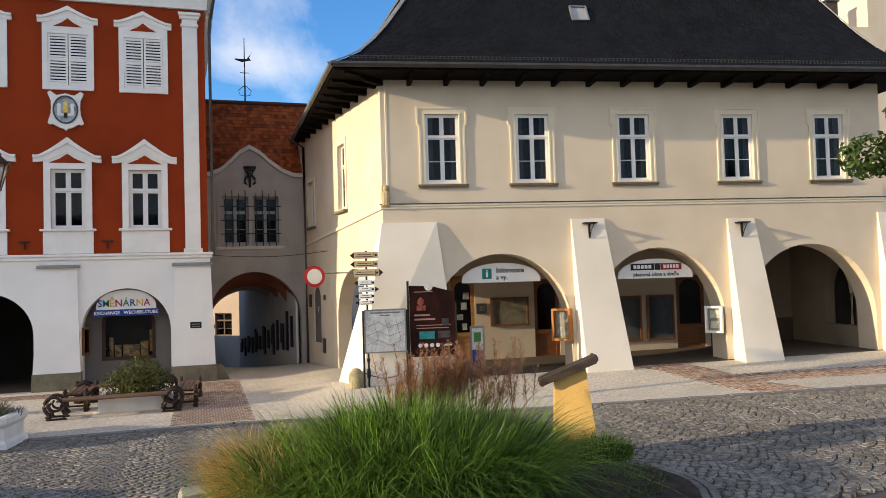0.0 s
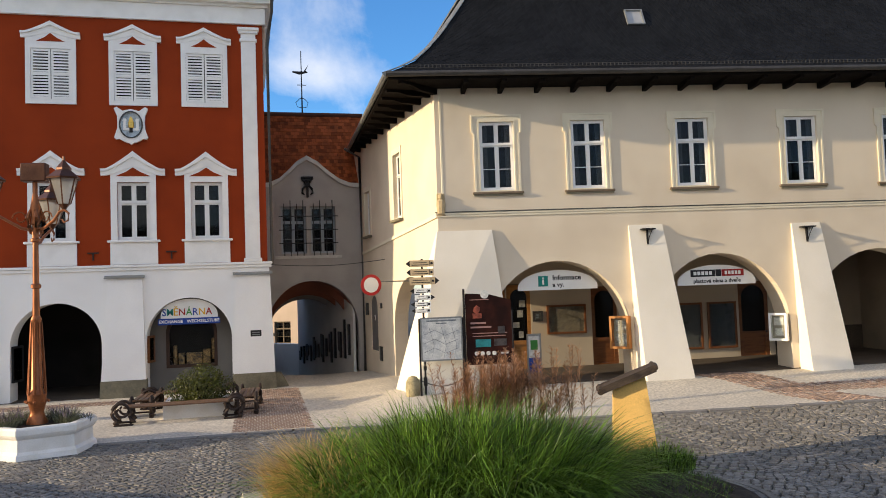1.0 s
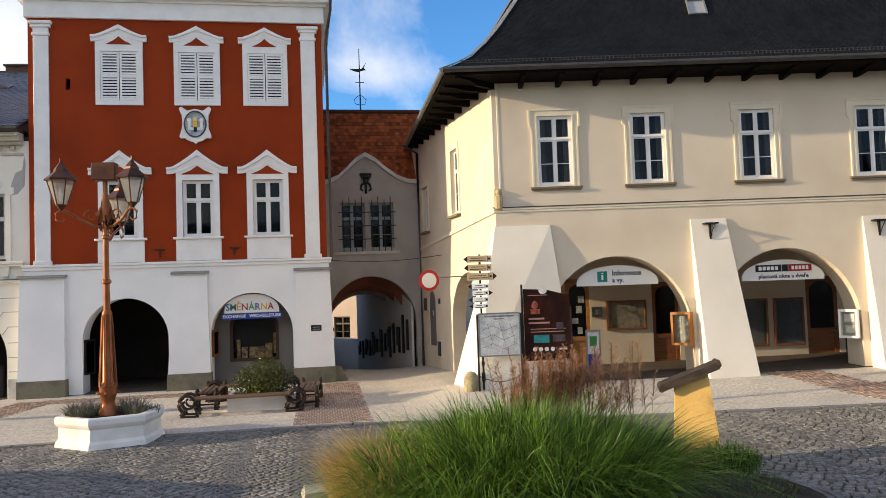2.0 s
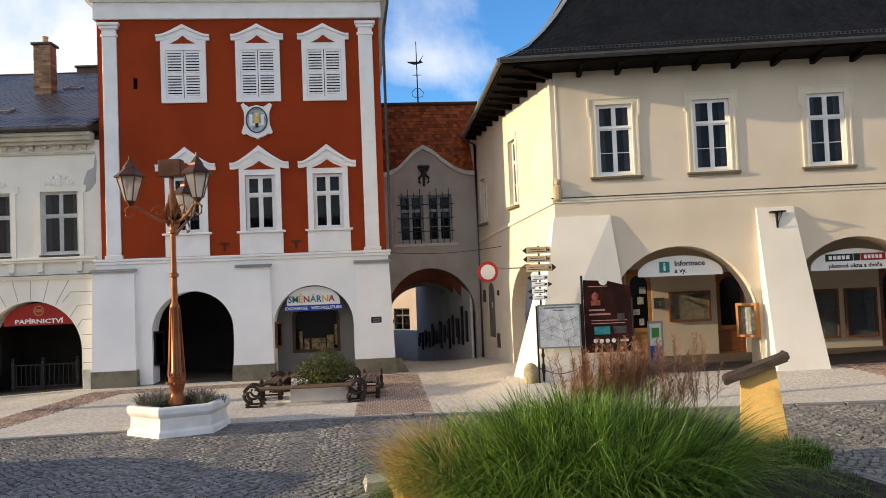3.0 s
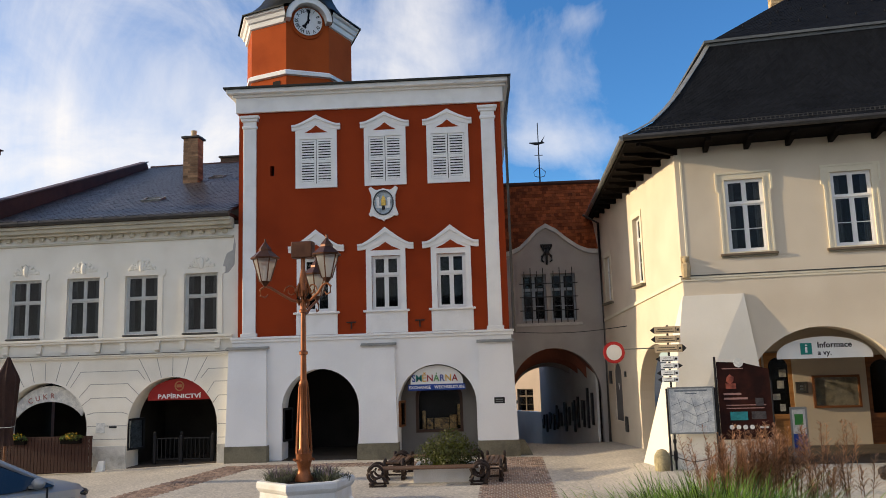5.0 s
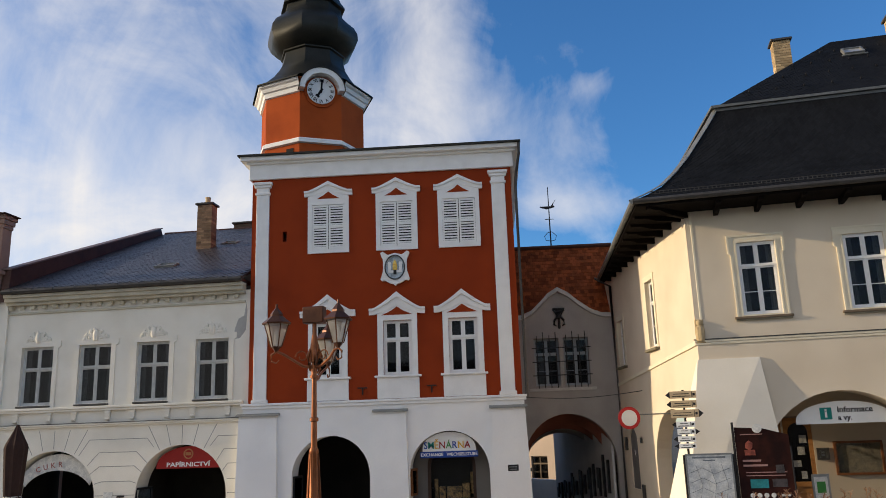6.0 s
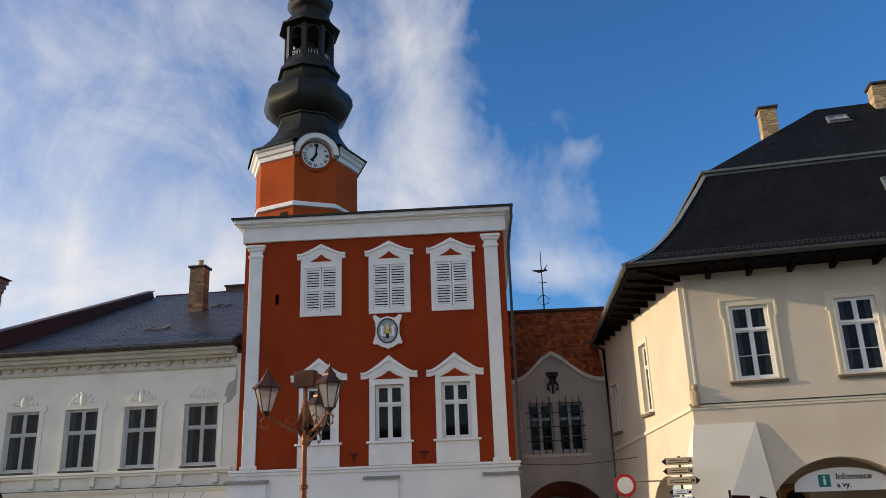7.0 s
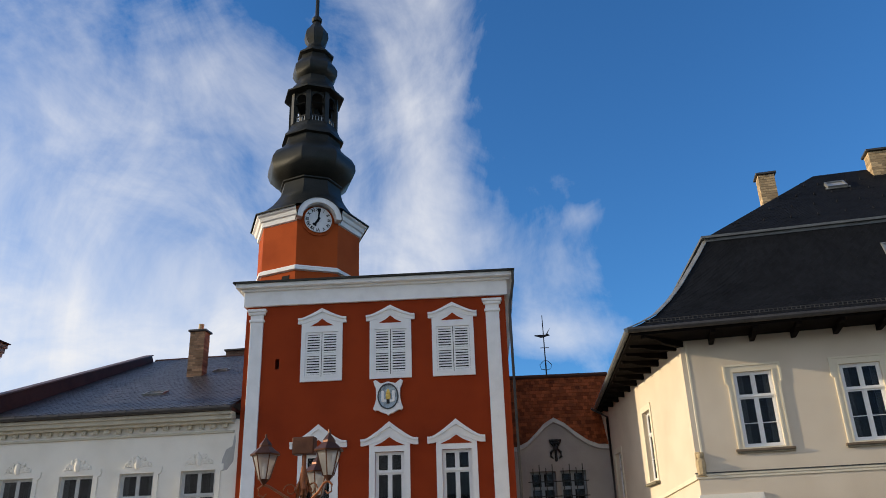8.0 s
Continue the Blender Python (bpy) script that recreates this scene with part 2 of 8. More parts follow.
def arch(x0, x1, z0, top, spring=None, n=20):
    """An arched opening: upright sides up to the spring, then half an ellipse."""
    c, a = (x0 + x1) / 2, (x1 - x0) / 2
    spring = top - a if spring is None else spring
    return [(x0, z0), (x1, z0)] + [(c + a * math.cos(i * math.pi / n), spring + (top - spring) * math.sin(i * math.pi / n)) for i in range(n + 1)]


def prism(bm, pts, y0, y1):
    return hexa(bm, [(x, y0, z) for x, z in pts], [(x, y1, z) for x, z in pts])


def loft(bm, prof, n=8, turn=0.0, at=(0, 0), cap=True):
    """A many-sided turned body from (radius, height) pairs."""
    rings = [[bm.verts.new((at[0] + r * math.cos(turn + 2 * math.pi * i / n), at[1] + r * math.sin(turn + 2 * math.pi * i / n), z)) for i in range(n)] for r, z in prof]
    for a, b in zip(rings, rings[1:]):
        for i in range(n):
            bm.faces.new((a[i], a[(i + 1) % n], b[(i + 1) % n], b[i]))
    if cap:
        bm.faces.new(rings[0][::-1]), bm.faces.new(rings[-1])
    return bm


def tube(bm, pts, r, n=6):
    pts = [Vector(p) for p in pts]
    rings = []
    for i, p in enumerate(pts):
        d = (pts[min(i + 1, len(pts) - 1)] - pts[max(i - 1, 0)]).normalized()
        q = d.to_track_quat("Z", "Y")
        rr = r[i] if isinstance(r, (list, tuple)) else r
        rings.append([bm.verts.new(p + q @ Vector((rr * math.cos(2 * math.pi * k / n), rr * math.sin(2 * math.pi * k / n), 0))) for k in range(n)])
    for a, b in zip(rings, rings[1:]):
        for k in range(n):
            bm.faces.new((a[k], a[(k + 1) % n], b[(k + 1) % n], b[k]))
    bm.faces.new(rings[0][::-1]), bm.faces.new(rings[-1])
    return bm


def B():
    return bmesh.new()


def words(text, size, material, parent, m, deep=0.006, align="CENTER", wide=1.0):
    """Raised lettering as a mesh; the text stands in the x-z plane and faces -y."""
    cu = bpy.data.curves.new("lettering", "FONT")
    cu.body, cu.size, cu.extrude, cu.align_x, cu.align_y, cu.resolution_u = text, size, deep, align, "CENTER", 2
    cu.offset = size * (0.010 if len(text) == 1 else 0.022)
    tmp = new("tmp_text", cu)
    bpy.context.view_layer.update()
    me = bpy.data.meshes.new_from_object(tmp.evaluated_get(bpy.context.evaluated_depsgraph_get()))
    bpy.data.objects.remove(tmp)
    me.materials.clear()
    me.materials.append(material)
    me.transform(pose(0, 0, 0, 90, 0, 0) @ Matrix.Diagonal((wide, 1, 1, 1)))
    return link("lettering", me, parent, m)


# ---- ground ----
def step(a, b, v):
    k = min(1.0, max(0.0, (v - a) / (b - a)))
    return k * k * (3 - 2 * k)


def gz(x, y):
    """Height of the ground: it falls a little to the west and down the lane, and rises to the east."""
    z = 0.016 * max(0.0, x - 6.0) - 0.045 * max(0.0, -x - 8.5)
    z = max(-0.6, min(0.35, z))
    z += 0.24 * step(17.2, 20.2, y + 0.12 * max(0.0, x - 5)) * step(2.2, 4.6, x)
    lane = step(0.2, 1.0, x) * (1 - step(4.9, 5.3, x))
    east = step(1.5, 4.0, x)
    z -= lane * (east * 0.036 * max(0.0, min(y, 30.0) - 23.4) + 0.094 * max(0.0, min(y, 80.0) - 30.0))
    return z


KERB = [(-60.0, 18.6), (-12.0, 17.75), (-8.7, 17.65), (-3.0, 17.85), (1.0, 17.85), (7.4, 16.35), (15.8, 14.65), (60.0, 5.6)]


def kerb_y(x):
    for (xa, ya), (xb, yb) in zip(KERB, KERB[1:]):
        if x <= xb:
            return ya + (yb - ya) * (x - xa) / (xb - xa)
    return KERB[-1][1]


def sheet(name, xs, ys, height, material, label="", kind="structure"):
    verts = [(x, y, height(x, y)) for y in ys for x in xs]
    w = len(xs)
    faces = [(j * w + i, j * w + i + 1, (j + 1) * w + i + 1, (j + 1) * w + i) for j in range(len(ys) - 1) for i in range(w - 1)]
    ob = raw(name, verts, faces, material)
    return tagged(ob, label, "ground", kind=kind)


MORTAR = surf("sandy_joint_bed", (0.10, 0.095, 0.085), 0.95, 0.15, 1.0, 0.4, 30)
SETT = surf("grey_granite_sett", (0.195, 0.183, 0.165), 0.6, 0.22, 0.35, 0.35, 40, tint=(0.145, 0.137, 0.122), pick="island", spec=0.5)
MOSAIC = surf("pale_granite_mosaic", (0.56, 0.51, 0.43), 0.8, 0.28, 0.5, 0.5, 16, tint=(0.45, 0.41, 0.35))
BROWNSETT = surf("brown_porphyry_sett", (0.33, 0.23, 0.175), 0.75, 0.2, 0.8, 0.35, 40, tint=(0.25, 0.175, 0.135), pick="island")
KERBSTONE = surf("granite_kerb", (0.22, 0.21, 0.20), 0.8, 0.15, 2.0, 0.3, 40)

xs = sorted({-400.0, -150.0, -60.0, -40.0, *[x * 0.5 for x in range(-56, 64)], 40.0, 60.0, 150.0, 400.0, 1200.0, -1200.0})
ys = sorted({-1200.0, -300.0, -100.0, -40.0, -10.0, *[y * 0.5 for y in range(0, 72)], 38.0, 42.0, 50.0, 60.0, 70.0, 90.0, 150.0, 400.0, 1200.0})
ground = sheet("ground", xs, ys, lambda x, y: gz(x, y) - 0.035, MORTAR, "grey sandy bed between the cobbles of the square")

# raised footway of pale mosaic with a granite kerb
px = [x * 0.5 for x in range(-64, 66)]
top_v, faces = [], []
for x in px:
    k = kerb_y(x)
    for j in range(41):
        y = k + 0.16 + (j / 40) ** 1.3 * (42 - k)
        top_v.append((x, y, gz(x, y) + 0.03))
for i in range(len(px) - 1):
    for j in range(40):
        a = i * 41 + j
        faces.append((a, a + 41, a + 42, a + 1))
pavement = tagged(raw("pavement", top_v, faces, MOSAIC), "pale granite mosaic footway along the arcades", "pavement", kind="structure")

kerb = tagged(new("kerb"), "low grey granite kerb between road and footway", "kerb", kind="structure")
bm = B()
box(bm, -0.49, 0.49, 0, 0.16, -0.10, 0.035, 0.012)
kerb_mesh = mesh_of("kerb_stone", bm, KERBSTONE)
x = -14.0
while x < 22:
    ya, yb = kerb_y(x), kerb_y(x + 1)
    link("kerb_stone", kerb_mesh, kerb, pose(x + 0.5, (ya + yb) / 2, gz(x + 0.5, ya), 0, 0, math.degrees(math.atan2(yb - ya, 1))))
    x += 1.0


# ---- windows shared by the houses ----
def casement(parent, m, w, h, material, rows, mid=0.62, backed=True, low_bar=True, bar=0.055, deep=0.06, curtain=False, sill=None, sill_label=""):
    """A two-leaf window with an upper light, its panes, and a near-black sheet for the unlit room behind. Local x along
    the wall, y inwards, z up from the sill.
    """
    key = (w, h, material.name, rows, mid, low_bar)
    if key not in casement_kept:
        bm = B()
        t = bar
        post = t * 0.42
        box(bm, -w / 2, -w / 2 + t, 0, deep, 0, h), box(bm, w / 2 - t, w / 2, 0, deep, 0, h)
        box(bm, -w / 2 + t, w / 2 - t, 0, deep, 0, t), box(bm, -w / 2 + t, w / 2 - t, 0, deep, h - t * 0.8, h)
        box(bm, -post, post, -0.010, deep - 0.005, t, h - t * 0.8)
        box(bm, -w / 2 + t, w / 2 - t, -0.022, deep - 0.01, h * mid, h * mid + t * 0.9)
        box(bm, -w / 2 + t, w / 2 - t, -0.034, -0.022, h * mid + t * 0.15, h * mid + t * 0.5)
        panes, stile = [], t * 0.62
        for s in (-1, 1):
            xa, xb = (-w / 2 + t, -post) if s < 0 else (post, w / 2 - t)
            for z0, z1 in ((t, h * mid), (h * mid + t * 0.9, h - t * 0.8)):
                box(bm, xa, xa + stile, 0.014, deep - 0.012, z0, z1), box(bm, xb - stile, xb, 0.014, deep - 0.012, z0, z1)
                box(bm, xa + stile, xb - stile, 0.014, deep - 0.012, z0, z0 + stile), box(bm, xa + stile, xb - stile, 0.014, deep - 0.012, z1 - stile, z1)
                pb = B()
                box(pb, xa + stile * 0.5, xb - stile * 0.5, 0.03, 0.036, z0 + stile * 0.5, z1 - stile * 0.5)
                panes.append(mesh_of("pane", pb, GLASS))
            if low_bar:
                box(bm, xa + stile, xb - stile, 0.018, deep - 0.018, h * mid * 0.48 - 0.011, h * mid * 0.48 + 0.011)
        fr = mesh_of("window_frame", bm, material)
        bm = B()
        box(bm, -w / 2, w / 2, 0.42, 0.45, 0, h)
        back = mesh_of("dark_room_sheet", bm, DARKROOM)
        bm = B()
        for s in (-1, 1):
            n = 8
            for i in range(n):
                xa, xb = s * (w / 2 - 0.03 - i * 0.028), s * (w / 2 - 0.03 - (i + 1) * 0.028)
                ya, yb = 0.10 + 0.02 * (i % 2), 0.10 + 0.02 * ((i + 1) % 2)
                q = [bm.verts.new(c) for c in ((xa, ya, 0.04), (xb, yb, 0.04), (xb, yb, h - 0.04), (xa, ya, h - 0.04))]
                bm.faces.new(q)
        cur = mesh_of("curtain", bm, CURTAIN)
        casement_kept[key] = (fr, panes, back, cur)
    fr, panes, back, cur = casement_kept[key]
    win = link("window", fr, parent, m)
    for p in panes:
        link("pane", p, win).visible_shadow = False
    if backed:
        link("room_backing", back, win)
    if curtain:
        link("curtain", cur, win)
    return win


casement_kept = {}


# ---- the town hall: red render over a white arcade ----
hall = empty("town_hall", pose(0, 26.35, 0), "three-bay red rendered town hall with white trim and arcade", "building")
A1, A2 = arch(-6.82, -4.25, -0.3, 2.98), arch(-2.95, -0.37, -0.3, 3.02)
bm = B()
panel(bm, rect(-8.5, 0.85, -0.3, 4.0), [A1, A2], 0.0, 0.85)
part("arcade_wall", bm, WHITE, hall, "white rendered arcade wall with two arches")
for bx in ((0.55, 0.85, 0.85, 10.5, -0.8, 4.0), (-8.5, -8.2, 0.85, 10.5, -0.5, 4.0)):
    bm = B()
    box(bm, *bx)
    part("side_wall", bm, WHITE, hall)
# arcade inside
# near-black render carries the deep shade under the arches
SHADEVAULT = surf("shaded_vault_render", (0.035, 0.031, 0.028), 0.9, 0.15, 1.0, 0.2, 30, spec=0.1)
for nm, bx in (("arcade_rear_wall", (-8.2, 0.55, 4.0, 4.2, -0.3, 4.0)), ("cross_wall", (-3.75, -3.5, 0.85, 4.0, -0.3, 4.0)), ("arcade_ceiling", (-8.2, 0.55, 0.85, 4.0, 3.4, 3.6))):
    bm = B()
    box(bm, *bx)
    part(nm, bm, SHADEVAULT, hall)
bm = B()
panel(bm, rect(-3.5, 0.55, -0.3, 3.4), [arch(-2.45, -0.85, 0.75, 2.55, 1.9)], 0.9, 1.05)
part("shop_front", bm, surf("grey_shop_render", (0.17, 0.16, 0.145), 0.9, 0.08, 1.0, 0.2, 40), hall, "grey rendered shop wall inside the arch")
bm = B()
panel(bm, arch(-2.45, -0.85, 0.75, 2.55, 1.9), [arch(-2.35, -0.95, 0.85, 2.46, 1.86)], 0.88, 0.97)
SHOPWOOD = surf("dark_brown_shop_wood", (0.055, 0.026, 0.014), 0.5, 0.2, 2.0, 0.2, 25)
shop = part("shop_window", bm, SHOPWOOD, hall, "arched shop window in a brown wooden frame")
bm = B()
panel(bm, arch(-2.35, -0.95, 0.85, 2.46, 1.86), [], 0.93, 0.935)
part("pane", bm, CLEAR, shop).visible_shadow = False
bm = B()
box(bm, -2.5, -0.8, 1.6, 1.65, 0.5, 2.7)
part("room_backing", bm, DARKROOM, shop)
bm = B()
for i, (cx, cz, w, h) in enumerate(((-2.2, 1.1, 0.12, 0.7), (-2.0, 1.0, 0.2, 0.4), (-1.6, 0.95, 0.5, 0.5), (-1.2, 1.0, 0.25, 0.6), (-1.0, 1.3, 0.1, 0.7))):
    box(bm, cx - w / 2, cx + w / 2, 1.2, 1.35, cz - h / 2, cz + h / 2, 0.02)
part("window_display", bm, surf("shop_goods", (0.50, 0.30, 0.12), 0.6, 0.4, 8.0, 0.1, 20, tint=(0.08, 0.06, 0.05)), shop)
bm = B()
box(bm, -8.2, 0.55, -0.02, 4.0, -0.1, 0.045)
part("arcade_floor", bm, FLAGS, hall)
# piers with sandstone plinths and sloping sheet caps
for x0t, x1t, x0b, x1b in ((-8.6, -7.32, -8.62, -7.25), (-4.06, -3.04, -4.27, -2.93), (-0.22, 0.86, -0.36, 0.97)):
    d0, d1, zt, zp = -0.10, -0.34, 3.68, 0.55
    k = zp / zt
    xa, xb, dm = x0b + (x0t - x0b) * k, x1b + (x1t - x1b) * k, d1 + (d0 - d1) * k
    bm = B()
    hexa(bm, [(xa, dm, zp), (xb, dm, zp), (xb, 0.05, zp), (xa, 0.05, zp)], [(x0t, d0, zt), (x1t, d0, zt), (x1t, 0.05, zt), (x0t, 0.05, zt)])
    pier = part("pier", bm, WHITE, hall)
    bm = B()
    hexa(bm, [(x0b - 0.02, d1 - 0.03, -0.3), (x1b + 0.02, d1 - 0.03, -0.3), (x1b + 0.02, 0.045, -0.3), (x0b - 0.02, 0.045, -0.3)],
         [(xa - 0.02, dm - 0.03, zp), (xb + 0.02, dm - 0.03, zp), (xb + 0.02, 0.045, zp), (xa - 0.02, 0.045, zp)])
    part("plinth", bm, STONE, pier, "grey sandstone plinth")
    bm = B()
    hexa(bm, [(x0t - 0.08, d0 - 0.1, zt), (x1t + 0.08, d0 - 0.1, zt), (x1t + 0.08, 0.0, zt + 0.02), (x0t - 0.08, 0.0, zt + 0.02)],
         [(x0t - 0.08, d0 - 0.1, zt + 0.025), (x1t + 0.08, d0 - 0.1, zt + 0.025), (x1t + 0.08, 0.0, zt + 0.10), (x0t - 0.08, 0.0, zt + 0.10)])
    part("pier_cap", bm, ZINC, pier, "grey sheet metal cap")
# band between white and red
bm = B()
box(bm, -8.52, 0.92, -0.06, 0.06, 3.92, 4.02, 0.012)
box(bm, -8.55, 0.95, -0.10, 0.06, 4.02, 4.10, 0.012)
part("string_course", bm, WHITE2, hall)
# red wall with real window openings
LOWX, UPX = (-5.62, -3.26, -1.06), (-5.60, -3.21, -1.05)
bm = B()
panel(bm, rect(-8.32, 0.80, 4.08, 12.0), [rect(x - 0.48, x + 0.48, 4.87, 6.70) for x in LOWX] + [rect(-7.22, -7.08, 9.62, 9.98)], 0.0, 0.4)
part("red_wall", bm, RED, hall, "oxide red rendered upper wall")
bm = B()
box(bm, 0.4, 0.80, 0.4, 10.5, 4.0, 12.0)
box(bm, -8.32, -7.92, 0.4, 10.5, 4.0, 12.0)
box(bm, -8.3, 0.78, 10.5, 10.9, -1.2, 12.0)
box(bm, -7.92, 0.4, 0.4, 10.5, 3.9, 4.0)
box(bm, -7.92, 0.4, 0.4, 10.5, 11.9, 12.0)
part("rear_wall", bm, RED, hall)
bm = B()
box(bm, -7.3, -7.0, 0.36, 0.39, 9.5, 10.1)
part("slit_window", bm, DARKROOM, hall)
for x0, x1 in ((-8.15, -7.70), (0.11, 0.58)):
    bm = B()
    box(bm, x0, x1, -0.07, 0.02, 4.10, 11.32, 0.01)
    box(bm, x0 - 0.05, x1 + 0.05, -0.10, 0.02, 4.10, 4.22, 0.01)
    box(bm, x0 - 0.04, x1 + 0.04, -0.10, 0.02, 11.32, 11.42, 0.015)
    box(bm, x0, x1, -0.08, 0.02, 11.42, 11.58)
    box(bm, x0 - 0.07, x1 + 0.07, -0.13, 0.02, 11.58, 11.68, 0.015)
    box(bm, x0 - 0.11, x1 + 0.11, -0.17, 0.02, 11.68, 11.78, 0.015)
    part("pilaster", bm, WHITE2, hall, "white rendered pilaster")
# main cornice
for z0, z1, d, nm in ((11.90, 12.44, 0.10, "frieze"), (12.44, 12.53, 0.19, "bed_moulding"), (12.53, 12.68, 0.36, "cornice")):
    bm = B()
    box(bm, -8.32 - d, 0.80 + d, -d, 10.9 + d, z0, z1, 0.01)
    part(nm, bm, WHITE2, hall)
bm = B()
hexa(bm, [(-8.76, -0.46, 12.68), (1.19, -0.46, 12.68), (1.19, 11.3, 12.68), (-8.76, 11.3, 12.68)], [(-8.76, -0.46, 12.735), (1.19, -0.46, 12.735), (1.19, 11.3, 12.735), (-8.76, 11.3, 12.735)])
hexa(bm, [(-8.7, -0.42, 12.735), (1.13, -0.42, 12.735), (1.13, 11.2, 12.735), (-8.7, 11.2, 12.735)], [(-5.2, 5.0, 14.1), (-2.4, 5.0, 14.1), (-2.4, 6.0, 14.1), (-5.2, 6.0, 14.1)])
part("roof", bm, SHEET, hall, "low dark sheet metal roof")
bm = B()
tube(bm, [(1.12, -0.38, 12.68), (1.12, -0.3, 12.3), (0.98, -0.05, 11.6), (0.95, -0.02, 11.2), (0.95, -0.02, 4.0)], 0.05, 8)
part("downpipe", bm, DARKZINC, hall)


def hood(bm, cx, peak, ear_top, ear_low, low_peak, half, y0):
    """A swept pediment: level ears, flanks that curve up to a pointed top."""
    up, lo = [], []
    for i in range(25):
        a = abs(i / 12 - 1)
        g = max(0.0, 1 - a / 0.86) ** 1.22
        x = cx + (i / 12 - 1) * half
        up.append((x, ear_top + (peak - ear_top) * g))
        lo.append((x, ear_low + (low_peak - ear_low) * g))
    for i in range(24):
        for d, kb in ((0.0, 1.0), (0.055, 0.36)):
            q = [up[i], up[i + 1]] + [(u[0], u[1] + (v[1] - u[1]) * kb) for u, v in ((up[i + 1], lo[i + 1]), (up[i], lo[i]))]
            hexa(bm, [(x, y0 - d, z) for x, z in q], [(x, 0.02, z) for x, z in q])
    return bm


def tympanum(bm, cx, base, top, half, y0):
    q = [(cx - half, base), (cx + half, base), (cx + half * 0.42, base + (top - base) * 0.47), (cx, top), (cx - half * 0.42, base + (top - base) * 0.47)]
    return prism(bm, q, y0, 0.0)


# shuttered upper windows
bm = B()
sw = 0.2165
hexa(bm, [(-sw, -0.050, -0.036), (sw, -0.050, -0.036), (sw, -0.040, -0.040), (-sw, -0.040, -0.040)], [(-sw, -0.020, 0.022), (sw, -0.020, 0.022), (sw, -0.010, 0.018), (-sw, -0.010, 0.018)])
slat_mesh = mesh_of("slat", bm, WHITE2)
for x in UPX:
    bm = B()
    panel(bm, rect(x - 0.72, x + 0.72, 9.13, 11.28), [rect(x - 0.57, x + 0.57, 9.27, 10.86)], -0.07, 0.02)
    win = part("shuttered_window", bm, WHITE2, hall, "white louvred shutters under a swept white hood")
    bm = B()
    hood(bm, x, 11.71, 11.37, 11.18, 11.37, 0.85, -0.09)
    prism(bm, [(x - 0.70, 11.20), (x + 0.70, 11.20), (x + 0.5, 11.27), (x, 11.40), (x - 0.5, 11.27)], -0.075, 0.02)
    part("window_hood", bm, WHITE2, win)
    bm = B()
    tympanum(bm, x, 11.08, 11.34, 0.40, -0.082)
    part("red_tympanum", bm, RED, win)
    # black sheet over the wall paints the shade between the slats
    bm = B()
    box(bm, x - 0.57, x + 0.57, -0.004, 0.01, 9.27, 10.86)
    part("dark_reveal", bm, DARKROOM, win)
    for s in (-1, 1):
        xa, xb = (x - 0.565, x - 0.012) if s < 0 else (x + 0.012, x + 0.565)
        bm = B()
        panel(bm, rect(xa, xb, 9.28, 10.85), [rect(xa + 0.06, xb - 0.06, 9.36, 10.02), rect(xa + 0.06, xb - 0.06, 10.12, 10.78)], -0.045, -0.005)
        leaf = part("shutter", bm, WHITE2, hall)
        for z0 in (9.36, 10.12):
            for i in range(7):
                link("slat", slat_mesh, leaf, pose((xa + xb) / 2, 0, z0 + 0.047 + i * 0.0943))
# glazed lower windows
for x in LOWX:
    bm = B()
    panel(bm, rect(x - 0.67, x + 0.67, 4.86, 7.02), [rect(x - 0.48, x + 0.48, 4.87, 6.70)], -0.07, 0.02)
    win = part("window_surround", bm, WHITE2, hall, "white window surround with a swept hood and apron")
    bm = B()
    box(bm, x - 0.70, x + 0.70, -0.06, 0.02, 4.11, 4.80, 0.01)
    part("apron", bm, WHITE2, win)
    bm = B()
    box(bm, x - 0.78, x + 0.78, -0.15, 0.02, 4.80, 4.87, 0.015)
    part("sill", bm, WHITE2, win)
    bm = B()
    hood(bm, x, 7.665, 7.11, 6.90, 7.20, 0.95, -0.10)
    prism(bm, [(x - 0.67, 6.95), (x + 0.67, 6.95), (x + 0.5, 7.02), (x, 7.22), (x - 0.5, 7.02)], -0.075, 0.02)
    part("window_hood", bm, WHITE2, win)
    bm = B()
    tympanum(bm, x, 6.88, 7.16, 0.52, -0.082)
    part("red_tympanum", bm, RED, win)
    casement(hall, pose(x, 0.06, 4.87), 0.96, 1.83, WHITE2, 2, 0.63, True, False, 0.07)
# wall anchors
for x in (-4.46, -2.16):
    bm = B()
    box(bm, x - 0.16, x + 0.16, -0.05, -0.005, 4.47, 4.51)
    box(bm, x - 0.022, x + 0.022, -0.05, -0.005, 4.26, 4.47)
    part("wall_anchor", bm, RUSTIRON, hall)
# crest, an oval shield in a scrolled white frame
crest = empty("wall_crest", pose(-3.29, 26.28, 8.50), "white scrolled cartouche with an oval blue and gold shield", "crest")
bm = B()
# a hide-shaped cartouche: hollow sides, curled corners, a small point below
half_side = [(0.0, 0.50), (0.12, 0.47), (0.24, 0.44), (0.33, 0.50), (0.42, 0.57), (0.50, 0.52), (0.47, 0.42), (0.41, 0.28), (0.40, 0.08), (0.41, -0.12), (0.46, -0.28), (0.50, -0.40), (0.45, -0.46), (0.35, -0.44), (0.26, -0.50), (0.16, -0.55), (0.07, -0.57), (0.0, -0.63)]
out_pts = half_side + [(-x, z) for x, z in half_side[-2:0:-1]]
